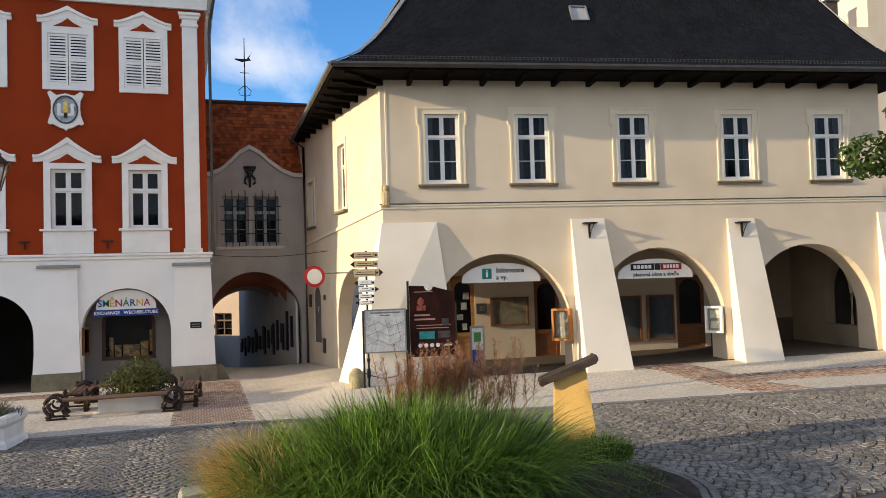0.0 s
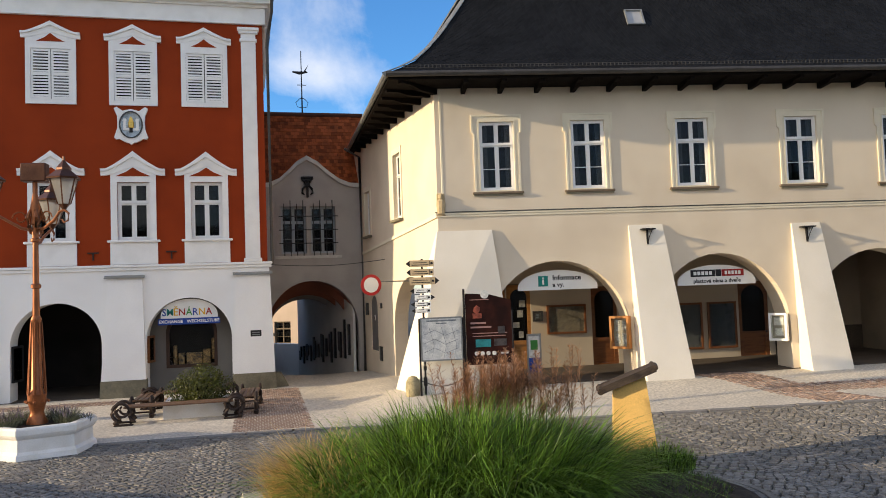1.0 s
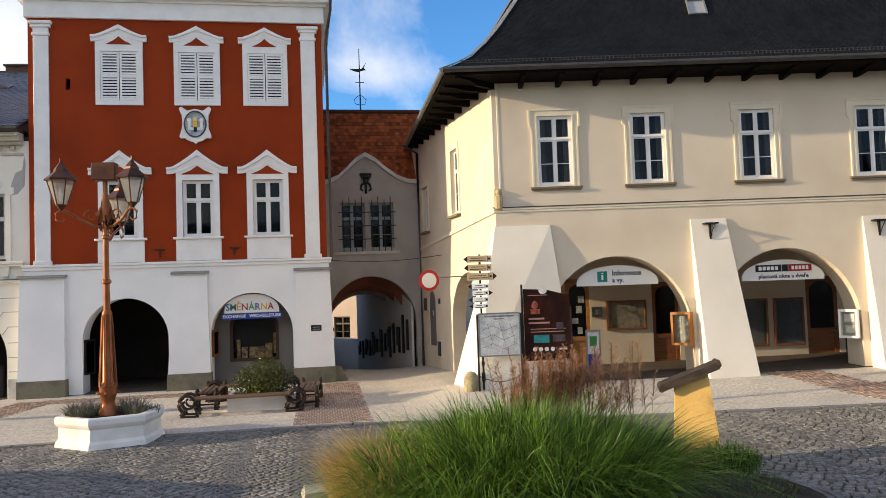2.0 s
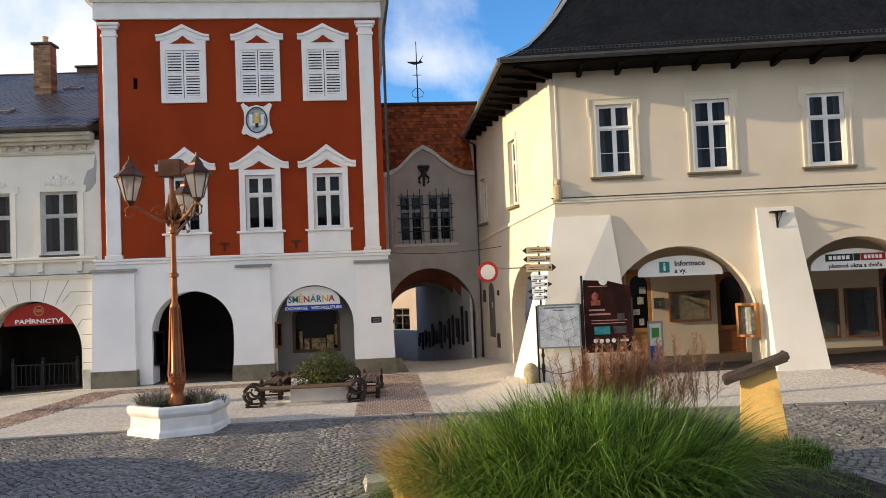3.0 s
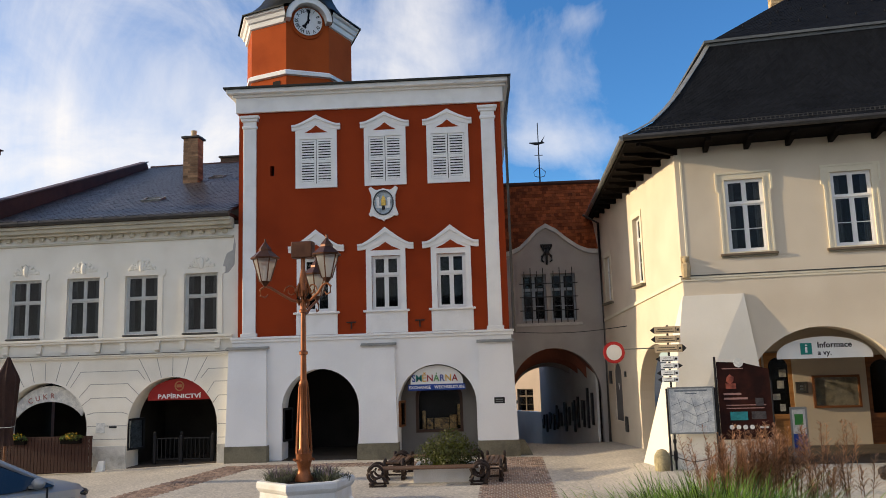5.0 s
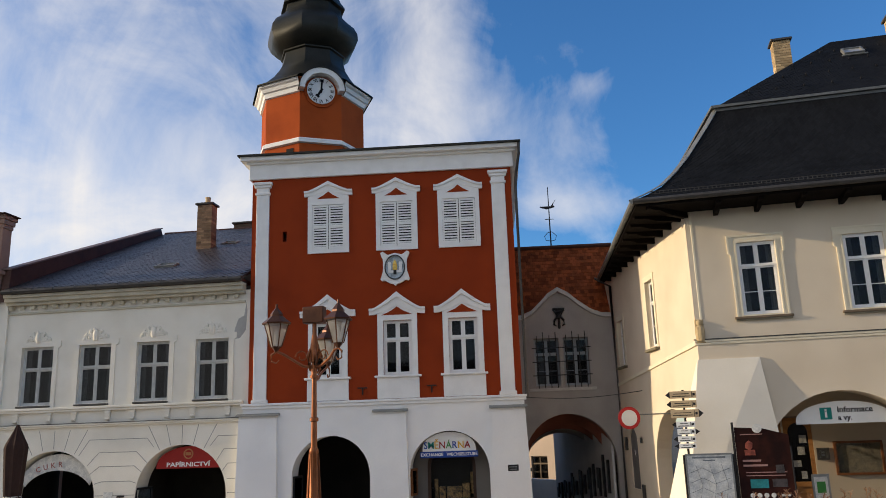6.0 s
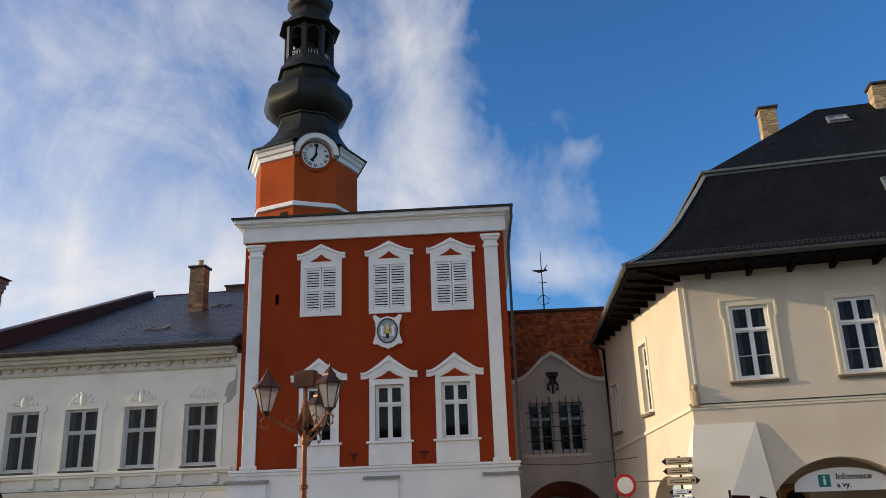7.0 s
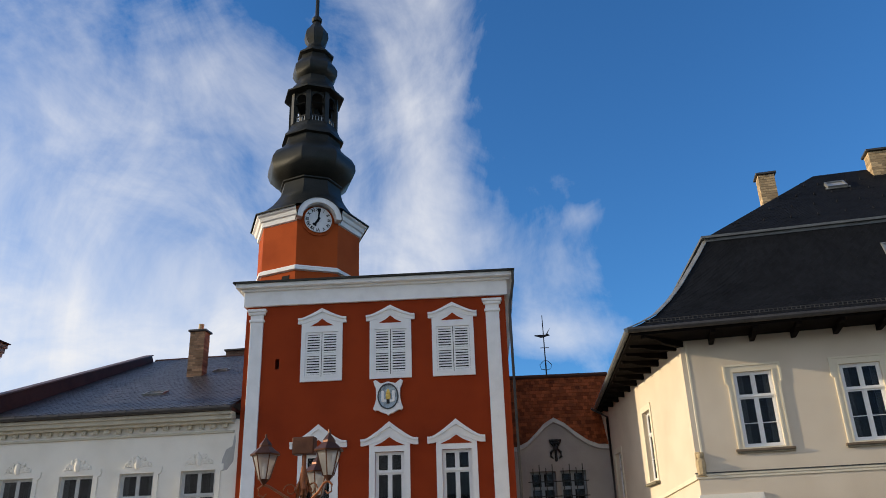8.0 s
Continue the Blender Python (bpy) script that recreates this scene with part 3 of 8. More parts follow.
panel(bm, out_pts, [[(0.31 * math.cos(2 * math.pi * i / 32), 0.39 * math.sin(2 * math.pi * i / 32)) for i in range(32)]], -0.06, 0.06)
part("scroll_frame", bm, WHITE2, crest)
bm = B()
prism(bm, [(0.33 * math.cos(2 * math.pi * i / 32), 0.41 * math.sin(2 * math.pi * i / 32)) for i in range(32)], -0.03, 0.05)
part("oval_shield", bm, surf("pale_blue_enamel", (0.42, 0.50, 0.55), 0.4, 0.25, 6.0, 0.1, 30), crest)
bm = B()
panel(bm, [(0.355 * math.cos(2 * math.pi * i / 32), 0.435 * math.sin(2 * math.pi * i / 32)) for i in range(32)], [[(0.31 * math.cos(2 * math.pi * i / 32), 0.39 * math.sin(2 * math.pi * i / 32)) for i in range(32)]], -0.085, -0.055)
part("oval_rim", bm, surf("dark_grey_rim", (0.06, 0.065, 0.07), 0.5, 0.15), crest, "dark oval rim")
bm = B()
for sx in (-1, 1):
    box(bm, sx * 0.19 - 0.05, sx * 0.19 + 0.05, -0.05, -0.03, -0.18, 0.20, 0.015)
    box(bm, sx * 0.19 - 0.06, sx * 0.19 + 0.06, -0.052, -0.03, 0.12, 0.16)
box(bm, -0.19, 0.19, -0.045, -0.03, -0.18, -0.10)
part("pale_towers", bm, WHITE2, crest)
bm = B()
box(bm, -0.08, 0.08, -0.055, -0.03, -0.10, 0.10, 0.02)
prism(bm, [(-0.07, 0.10), (0.07, 0.10), (0.045, 0.20), (0.0, 0.27), (-0.045, 0.20)], -0.055, -0.03)
part("gold_emblem", bm, surf("gilt_relief", (0.70, 0.48, 0.12), 0.35, 0.15, 8.0, 0.1, 30, metal=0.6), crest)
bm = B()
box(bm, -0.05, 0.05, -0.062, -0.03, -0.24, -0.10)
part("dark_gate", bm, IRON, crest)

# ---- clock tower ----
tower = empty("clock_tower", pose(-7.42, 31.6, 0), "octagonal orange-red clock tower with a dark onion spire", "tower")
T0 = 0.0


def open_clock_side(bm, top):
    """Take the eaves away on the clock's side, where the cornice arches over the dial."""
    bm.normal_update()
    way = Vector((math.sin(radians(22.5)), -math.cos(radians(22.5))))
    gone = [f for f in bm.faces if max(v.co.z for v in f.verts) < top and (len(f.verts) > 4 or (f.calc_center_median().xy.length > 0.1 and f.calc_center_median().xy.normalized().dot(way) > 0.98))]
    bmesh.ops.delete(bm, geom=gone, context="FACES")


bm = B()
loft(bm, [(2.22, 12.0), (2.22, 17.3)], 8, T0)
part("shaft", bm, TOWERRED, tower)
bm = B()
loft(bm, [(2.22, 14.42), (2.34, 14.45), (2.34, 14.59), (2.22, 14.67)], 8, T0)
part("string_course", bm, WHITE2, tower)
bm = B()
loft(bm, [(2.20, 16.60), (2.30, 16.64), (2.33, 16.82), (2.40, 16.86), (2.46, 17.0), (2.55, 17.06), (2.57, 17.14)], 8, T0)
open_clock_side(bm, 99)
part("cornice", bm, WHITE2, tower)
bm = B()
loft(bm, [(2.65, 17.13), (2.65, 17.18), (2.2, 17.44), (1.85, 17.80), (1.62, 18.14), (1.45, 18.45), (1.36, 18.8), (1.34, 19.05), (1.42, 19.1), (1.42, 19.16), (1.6, 19.28), (1.88, 19.55),
          (2.02, 19.9), (2.0, 20.2), (1.84, 20.5), (1.56, 20.75), (1.34, 21.0), (1.27, 21.25), (1.28, 21.38), (1.44, 21.42), (1.44, 21.5), (1.26, 21.75), (1.14, 22.05), (1.12, 22.15)], 8, T0)
open_clock_side(bm, 17.5)
part("bell_roof", bm, SHEET, tower, "dark patinated sheet metal bell roof", smooth=True)
bm = B()
for i in range(8):
    a = T0 + i * math.pi / 4
    c, s = math.cos(a), math.sin(a)
    box(bm, -0.11, 0.11, -0.11, 0.11, 22.1, 23.72, 0, Matrix.Translation((1.02 * c, 1.02 * s, 0)) @ Matrix.Rotation(a, 4, "Z"))
    mid = a + math.pi / 8
    fm = Matrix.Rotation(mid + math.pi / 2, 4, "Z")
    pb = B()
    panel(pb, rect(-0.36, 0.36, 23.1, 23.72), [arch(-0.28, 0.28, 23.11, 23.6, 23.28)], -1.0, -0.92)
    bmesh.ops.transform(pb, matrix=fm, verts=pb.verts[:])
    tmp = bpy.data.meshes.new("tmp")
    pb.to_mesh(tmp)
    pb.free()
    bm.from_mesh(tmp)
    bpy.data.meshes.remove(tmp)
    box(bm, -0.36, 0.36, -1.0, -0.95, 22.4, 22.46, 0, fm)
loft(bm, [(0.30, 22.5), (0.42, 22.7), (0.3, 23.1), (0.2, 23.3)], 10)
part("lantern", bm, SHEET, tower, "open arched bell lantern")
bm = B()
for i in range(8):
    a = T0 + (i + 0.5) * math.pi / 4
    for k in (-0.2, -0.07, 0.07, 0.2):
        box(bm, k - 0.022, k + 0.022, -0.99, -0.96, 22.15, 22.42, 0, Matrix.Rotation(a + math.pi / 2, 4, "Z"))
part("balustrade", bm, ZINC, tower)
bm = B()
loft(bm, [(1.12, 23.7), (1.42, 23.78), (1.42, 23.86), (1.22, 24.0), (0.98, 24.35), (0.86, 24.7), (0.84, 24.8), (0.95, 24.92), (1.08, 25.15), (1.08, 25.4), (0.95, 25.65), (0.80, 25.85), (0.74, 26.1),
          (0.88, 26.18), (0.88, 26.26), (0.62, 26.5), (0.44, 26.75), (0.42, 26.92), (0.54, 27.1), (0.60, 27.35), (0.56, 27.65), (0.36, 27.95), (0.24, 28.15), (0.18, 28.3)], 8, T0)
part("spire", bm, SHEET, tower, "dark sheet metal onion spire", smooth=True)
bm = B()
loft(bm, [(0.10, 28.25), (0.24, 28.35), (0.26, 28.5), (0.16, 28.65), (0.10, 28.75), (0.09, 30.0), (0.05, 31.2), (0.16, 31.35), (0.18, 31.5), (0.05, 31.65), (0.02, 32.6)], 10)
part("finial", bm, SHEET, tower, smooth=True)
bm = B()
box(bm, 0.22, 0.56, -2.075, -2.03, 13.92, 14.25)
part("slot_window", bm, DARKROOM, tower, "small dark slot window", m=pose(0, 0, 0, 0, 0, -22.5))
# clock under an arched cornice on the face towards the square and the one beside it
for face in (22.5,):
    fm = pose(0, 0, 0, 0, 0, face)
    bm = B()
    y = -2.30
    pb = [(0.92 * math.cos(i * math.pi / 24), 16.66 + 0.92 * math.sin(i * math.pi / 24)) for i in range(25)]
    inn = [(0.70 * math.cos(i * math.pi / 24), 16.66 + 0.70 * math.sin(i * math.pi / 24)) for i in range(25)]
    prism(bm, pb + inn[::-1], y - 0.16, y + 0.6)
    part("clock_arch", bm, WHITE2, tower, m=fm)
    bm = B()
    prism(bm, [(0.66 * math.cos(i * math.pi / 24), 16.66 + 0.66 * math.sin(i * math.pi / 24)) for i in range(48)], y + 0.20, y + 1.0)
    part("clock_wall", bm, TOWERRED, tower, m=fm)
    bm = B()
    for i in range(24):
        q = [(x * 1.03, 16.66 + (z - 16.66) * 1.03) for x, z in (pb[i], pb[i + 1])] + [pb[i + 1], pb[i]]
        hexa(bm, [(x, y - 0.20, z) for x, z in q], [(x, y + 1.3, z) for x, z in q])
    part("arch_flashing", bm, SHEET, tower, m=fm)
    bm = B()
    prism(bm, [(0.57 * math.cos(2 * math.pi * i / 48), 16.70 + 0.57 * math.sin(2 * math.pi * i / 48)) for i in range(48)], y + 0.14, y + 0.19)
    dial = part("clock_dial", bm, surf("white_dial_enamel", (0.75, 0.76, 0.76), 0.4, 0.04, 3.0, 0.0), tower, "round white clock dial with black numerals", m=fm)
    for h, num in enumerate(("XII", "I", "II", "III", "IV", "V", "VI", "VII", "VIII", "IX", "X", "XI")):
        a = radians(90 - 30 * h)
        words(num, 0.20, BLACKPAINT, dial, pose(0.45 * math.cos(a), y + 0.135, 16.70 + 0.45 * math.sin(a), 0, 30 * h, 0), 0.004, wide=0.85)
    bm = B()
    for ang, ln, w in ((212, 0.33, 0.048), (4, 0.48, 0.036)):
        mm = Matrix.Translation((0, y + 0.115, 16.70)) @ Matrix.Rotation(radians(ang), 4, "Y")
        box(bm, -w, w, -0.008, 0.008, -0.1, ln * 0.75, 0, mm)
        box(bm, -w * 1.8, w * 1.8, -0.008, 0.008, ln * 0.75, ln, 0, mm)
    part("clock_pointers", bm, BLACKPAINT, dial)


# ---- the corner house: cream render, arcade on battered buttresses, slate mansard ----
MR = NEARER @ pose(6.1, 22.75, 0, 0, 0, -9.76)
house = empty("corner_house", MR, "cream rendered arcaded house with a dark slate mansard roof", "building")
UL, UR = -0.42, 16.0
bm = B()
panel(bm, rect(UL, UR, -0.4, 5.15), [arch(0.95, 5.32, -0.39, 3.73, 1.45), arch(6.02, 10.32, -0.39, 3.80, 1.5), arch(11.06, 15.56, -0.39, 3.80, 1.5)], 0.0, 0.95)
part("arcade_wall", bm, CREAM, house, "cream rendered arcade wall with three arches")
W5 = ((1.43, 0.90), (4.23, 0.92), (7.49, 0.90), (10.97, 0.91), (14.15, 0.90))
bm = B()
panel(bm, rect(UL, UR, 5.15, 9.35), [rect(c - 0.52, c + 0.52, 5.90, 7.98) for c, w in W5], 0.0, 0.45)
part("upper_wall", bm, CREAM, house, "cream rendered upper wall")
bm = B()
box(bm, UL - 0.05, UR + 0.05, -0.03, 0.02, 5.13, 5.20, 0.01)
box(bm, UL - 0.07, UR + 0.07, -0.05, 0.02, 5.20, 5.27, 0.015)
part("string_course", bm, CREAMTRIM, house)
bm = B()
box(bm, UL - 0.09, UR + 0.09, -0.065, 0.0, 5.27, 5.295)
part("string_flashing", bm, DARKZINC, house)
# side wall along the lane: it stands off the square's grid
SA = 89.0 + 5.6          # heading of the side wall in the world
S_M = pose(UL, 0, 0, 0, 0, SA - 180 + 9.76)
# local frame of the side wall: -x runs up the lane, +y goes into the house
bm = B()
panel(bm, rect(-13.0, 0.0, -1.0, 5.15), [arch(-5.3, -0.9, -0.95, 3.45, 1.6), arch(-8.85, -7.75, 0.68, 2.85, 2.4)], 0.0, 0.5)
part("side_wall", bm, CREAM, house, "cream rendered side wall along the lane", m=S_M)
bm = B()
panel(bm, rect(-13.0, 0.0, 5.15, 9.35), [rect(-4.80, -3.90, 5.55, 7.80), rect(-9.4, -8.4, 5.3, 7.05)], 0.0, 0.45)
part("side_upper_wall", bm, CREAM, house, m=S_M)
bm = B()
hexa(bm, [(-13, -0.06, 4.35), (0.0, -0.06, 5.13), (0.0, 0.02, 5.13), (-13, 0.02, 4.35)], [(-13, -0.06, 4.45), (0.0, -0.06, 5.25), (0.0, 0.02, 5.25), (-13, 0.02, 4.45)])
part("side_string_course", bm, CREAMTRIM, house, m=S_M)
for c, z, h in ((-4.35, 5.55, 2.25), (-8.9, 5.3, 1.75)):
    bm = B()
    panel(bm, rect(c - 0.62, c + 0.62, z - 0.12, z + h + 0.2), [rect(c - 0.45, c + 0.45, z, z + h)], -0.03, 0.02)
    part("window_surround", bm, CREAMTRIM, house, m=S_M)
    bm = B()
    box(bm, c - 0.66, c + 0.66, -0.16, 0.02, z - 0.14, z - 0.06, 0.01)
    part("sill", bm, STONE, house, m=S_M)
    casement(house, S_M @ pose(c, 0.12, z), 0.9, h, WHITE2, 2, 0.66, True, True, 0.06)
# corner pilaster strip
bm = B()
plan = [(UL - 0.04, 0.3), (UL - 0.04, 0.14), (UL + 0.15, -0.012), (UL + 0.20, -0.012), (UL + 0.20, 0.3)]
hexa(bm, [(x, y, 5.27) for x, y in plan], [(x, y, 9.02) for x, y in plan])
part("corner_strip", bm, CREAMTRIM, house, "canted cream corner strip")
SILLSTONE = surf("brown_sill_stone", (0.20, 0.15, 0.10), 0.85, 0.12, 3.0, 0.3, 40)
# windows with surrounds and sills
for c, w in W5:
    bm = B()
    o = [(c - 0.70, 5.86), (c + 0.70, 5.86), (c + 0.70, 7.62), (c + 0.77, 7.67), (c + 0.77, 8.2), (c - 0.77, 8.2), (c - 0.77, 7.67), (c - 0.70, 7.62)]
    panel(bm, o, [rect(c - 0.52, c + 0.52, 5.90, 7.98)], -0.022, 0.02)
    win = part("window_surround", bm, CREAMTRIM, house)
    bm = B()
    o2 = [(c + (x - c) * 0.925, 5.86 if z < 5.9 else (z if z < 8 else 8.145)) for x, z in o]
    panel(bm, o, [[(x, z + (0.004 if z < 5.9 else 0.0)) for x, z in o2]], -0.046, -0.018)
    panel(bm, rect(c - 0.565, c + 0.565, 5.862, 8.03), [rect(c - 0.522, c + 0.522, 5.90, 7.982)], -0.040, -0.018)
    part("surround_bead", bm, CREAMTRIM, win)
    bm = B()
    box(bm, c - 0.77, c + 0.77, -0.085, 0.02, 5.79, 5.86, 0.012)
    part("sill", bm, SILLSTONE, win)
    bm = B()
    box(bm, c - 0.74, c + 0.74, -0.06, 0.0, 5.745, 5.79)
    part("sill_drip", bm, STONE, win)
    casement(house, pose(c, 0.05, 5.90), 1.04, 2.08, WHITE2, 2, 0.655, True, True, 0.062, curtain=True)
# buttresses
for lo, hi, zt in (([(5.50, -0.80), (6.98, -0.78), (6.98, 0.3), (5.42, 0.3)], [(5.36, -0.04), (6.41, -0.04), (6.41, 0.3), (5.36, 0.3)], 4.74),
                   ([(10.55, -0.80), (11.88, -0.78), (11.95, 0.3), (10.55, 0.3)], [(10.49, -0.04), (11.41, -0.04), (11.41, 0.3), (10.49, 0.3)], 4.66),
                   ([(15.75, -0.8), (17.0, -0.8), (17.4, 0.5), (15.70, 0.5)], [(15.75, -0.04), (16.1, -0.04), (16.1, 0.5), (15.75, 0.5)], 4.78),
                   ([(-1.25, -0.90), (1.72, -0.62), (1.72, 0.3), (-1.9, 1.0)], [(-0.46, -0.05), (1.18, -0.05), (1.18, 0.3), (-0.46, 0.5)], 4.72)):
    bm = B()
    hexa(bm, [(x, y, -0.3) for x, y in lo], [(x, y, zt) for x, y in hi])
    part("buttress", bm, PALE, house, "battered cream rendered buttress")
# small weathered stone figure on the corner
bm = B()
loft(bm, [(0.11, 5.24), (0.13, 5.30), (0.12, 5.36), (0.145, 5.5), (0.13, 5.62), (0.06, 5.68), (0.085, 5.74), (0.08, 5.80), (0.03, 5.84)], 9, 0, (UL + 0.10, -0.02))
box(bm, UL - 0.03, UL + 0.24, -0.05, 0.05, 5.18, 5.25, 0.02)
box(bm, UL - 0.02, UL + 0.22, -0.02, 0.05, 5.25, 5.86, 0.02)
tagged(part("corner_statue", bm, ORNSTONE, None, m=MR, smooth=True), "small weathered ochre sandstone figure on the house corner", "statue")
# iron brackets on the buttresses
for u, z in ((5.9, 4.55), (10.92, 4.48)):
    bm = B()
    box(bm, u - 0.20, u + 0.20, -0.34, -0.06, z + 0.02, z + 0.06)
    box(bm, u - 0.025, u + 0.025, -0.16, -0.08, z - 0.42, z + 0.02)
    tube(bm, [(u, -0.16, z - 0.40), (u + 0.02, -0.24, z - 0.2), (u + 0.1, -0.30, z + 0.02)], 0.014, 5)
    tagged(part("iron_bracket", bm, IRON, None, m=MR), "black wrought iron sign bracket on a buttress", "bracket", "buttress brackets")
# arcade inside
# rear wall and ceiling toned down, arcade shade put into their colour
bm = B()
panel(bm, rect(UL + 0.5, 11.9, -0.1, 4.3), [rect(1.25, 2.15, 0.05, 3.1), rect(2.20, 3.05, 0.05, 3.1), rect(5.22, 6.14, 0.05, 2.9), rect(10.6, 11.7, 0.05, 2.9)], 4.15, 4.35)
part("arcade_rear_wall", bm, surf("shaded_wall_cream", (0.55, 0.475, 0.365), 0.9, 0.06, 0.8, 0.2, 40), house)
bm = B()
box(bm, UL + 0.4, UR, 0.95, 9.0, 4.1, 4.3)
part("arcade_ceiling", bm, surf("shaded_ceiling_render", (0.38, 0.33, 0.25), 0.9, 0.1, 0.8, 0.2, 40), house)
# cream taken to brown for the deeper shade of this bay
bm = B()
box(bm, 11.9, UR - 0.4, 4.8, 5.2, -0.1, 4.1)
part("inner_wall", bm, surf("shaded_brown_cream", (0.27, 0.22, 0.165), 0.9, 0.1, 0.8, 0.2, 40), house, "shaded cream wall inside the arcade")
bm = B()
box(bm, 11.9, UR - 0.42, 4.74, 4.8, 0.0, 1.15, 0.01)
part("dado", bm, FLAGS, house, "dark stone dado along the arcade wall")
# end wall of the arcade: an arched opening into the next house
END = pose(UR - 0.4, 0, 0, 0, 0, 90)
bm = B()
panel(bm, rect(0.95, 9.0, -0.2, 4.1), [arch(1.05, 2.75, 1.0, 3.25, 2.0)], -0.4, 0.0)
part("end_wall", bm, bpy.data.materials["shaded_brown_cream"], house, m=END)
# black sheet closes the opening, its colour standing for the shade inside
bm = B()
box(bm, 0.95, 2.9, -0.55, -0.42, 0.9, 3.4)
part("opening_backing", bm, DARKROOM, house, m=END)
# pale tube stands in for the sunlit sliver beyond the opening
bm = B()
tube(bm, [(1.75, -0.34, 1.02), (1.72, -0.34, 2.1), (1.80, -0.34, 2.5), (2.05, -0.34, 2.95)], 0.055, 8)
part("vault_rib", bm, CREAM, house, "pale curved tube in place of the sunlit sliver beyond", m=END, smooth=True)
bm = B()
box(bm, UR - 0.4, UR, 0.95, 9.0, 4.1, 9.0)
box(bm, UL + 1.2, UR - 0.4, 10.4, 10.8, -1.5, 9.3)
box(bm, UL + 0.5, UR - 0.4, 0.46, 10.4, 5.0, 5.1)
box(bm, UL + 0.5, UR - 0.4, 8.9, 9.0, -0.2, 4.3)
part("rear_wall", bm, bpy.data.materials["shaded_brown_cream"], house)
bm = B()
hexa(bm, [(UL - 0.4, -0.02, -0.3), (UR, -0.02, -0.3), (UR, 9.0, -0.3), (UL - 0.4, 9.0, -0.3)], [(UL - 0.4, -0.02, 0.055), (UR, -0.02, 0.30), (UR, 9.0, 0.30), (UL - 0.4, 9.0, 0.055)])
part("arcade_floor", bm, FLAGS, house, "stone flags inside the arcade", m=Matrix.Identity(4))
POSTER = surf("faded_door_print", (0.42, 0.42, 0.38), 0.7, 0.3, 7.0, 0.0, 30, tint=(0.16, 0.18, 0.20))
# brighter amber copy of the brown wood, for the lit doors
LITWOOD = surf("lit_amber_wood", (0.40, 0.19, 0.06), 0.45, 0.2, 2.0, 0.2, 25, tint=(0.27, 0.12, 0.035), stretch=(1, 1, 6))
# timber doors
for c, w, h, z in ((1.70, 0.88, 3.0, 0.05), (2.625, 0.83, 3.0, 0.05), (5.68, 0.92, 2.85, 0.05), (11.15, 1.1, 2.85, 0.05)):
    bm = B()
    panel(bm, rect(c - w / 2, c + w / 2, z, z + h), [arch(c - w / 2 + 0.12, c + w / 2 - 0.12, z + 1.05, z + h - 0.15), rect(c - w / 2 + 0.14, c + w / 2 - 0.14, z + 0.15, z + 0.9)], 4.18, 4.26)
    box(bm, c - w / 2 + 0.13, c + w / 2 - 0.13, 4.22, 4.24, z + 0.14, z + 0.92)
    door = part("door", bm, LITWOOD if c < 3 else BROWNWOOD, house, "brown varnished wooden door with an arched pane")
    bm = B()
    box(bm, c - w / 2 + 0.1, c + w / 2 - 0.1, 4.21, 4.215, z + 1.0, z + h - 0.1)
    part("pane", bm, GLASS, door)
    bm = B()
    box(bm, c + w / 2 - 0.12, c + w / 2 - 0.09, 4.12, 4.18, z + 1.0, z + 1.05)
    part("door_handle", bm, IRON, door)
    if c < 3:
        q = random.Random(int(c * 10))
        for i in range(4):
            bm = B()
            px_, pz_ = c + q.uniform(-0.12, 0.12), z + 1.25 + i * 0.36
            box(bm, px_ - q.uniform(0.07, 0.13), px_ + q.uniform(0.07, 0.13), 4.200, 4.206, pz_ - 0.11, pz_ + q.uniform(0.08, 0.14))
            part("door_notice", bm, POSTER, door)
# roof: swept lower slope, zinc break, upper hip
PROF = [(1.18, 9.19), (0.80, 9.44), (0.40, 9.76), (0.02, 10.22), (-0.36, 10.78), (-0.74, 11.44), (-1.10, 12.08), (-1.42, 12.70)]
DEEP = 10.8


def ring(o, z):
    """Corners of the roof at overhang o: the lane side turns with the side wall."""
    def left(v):
        return -0.46 - o * 1.08 - 0.27 - 0.132 * v + 0.44 * (1.18 - o) / 2.6
    return [(left(-o), -o, z), (UR + o, -o, z), (UR + o, DEEP + o, z), (left(DEEP + o), DEEP + o, z)]


bm = B()
rings = [[bm.verts.new(p) for p in ring(o, z)] for o, z in PROF]
for a, b in zip(rings, rings[1:]):
    for i in range(4):
        bm.faces.new((a[i], a[(i + 1) % 4], b[(i + 1) % 4], b[i]))
roof = part("mansard_roof", bm, SLATE, house, "dark slate mansard roof with swept eaves", smooth=False)
bm = B()
lo = ring(-1.36, 12.70)
hi = [(5.55, 5.1, 16.1), (10.4, 5.1, 16.1), (10.4, 5.7, 16.1), (5.55, 5.7, 16.1)]
hexa(bm, lo, hi)
part("upper_roof", bm, SLATE, house)
bm = B()
for o, z0, z1 in ((-1.30, 12.53, 12.63), (-1.22, 12.63, 12.71)):
    hexa(bm, ring(o, z0), ring(o, z1))
part("break_moulding", bm, surf("dull_green_grey_zinc", (0.15, 0.155, 0.15), 0.55, 0.12, 3.0, 0.08, 30, metal=0.5), house, "grey zinc moulding at the roof break")
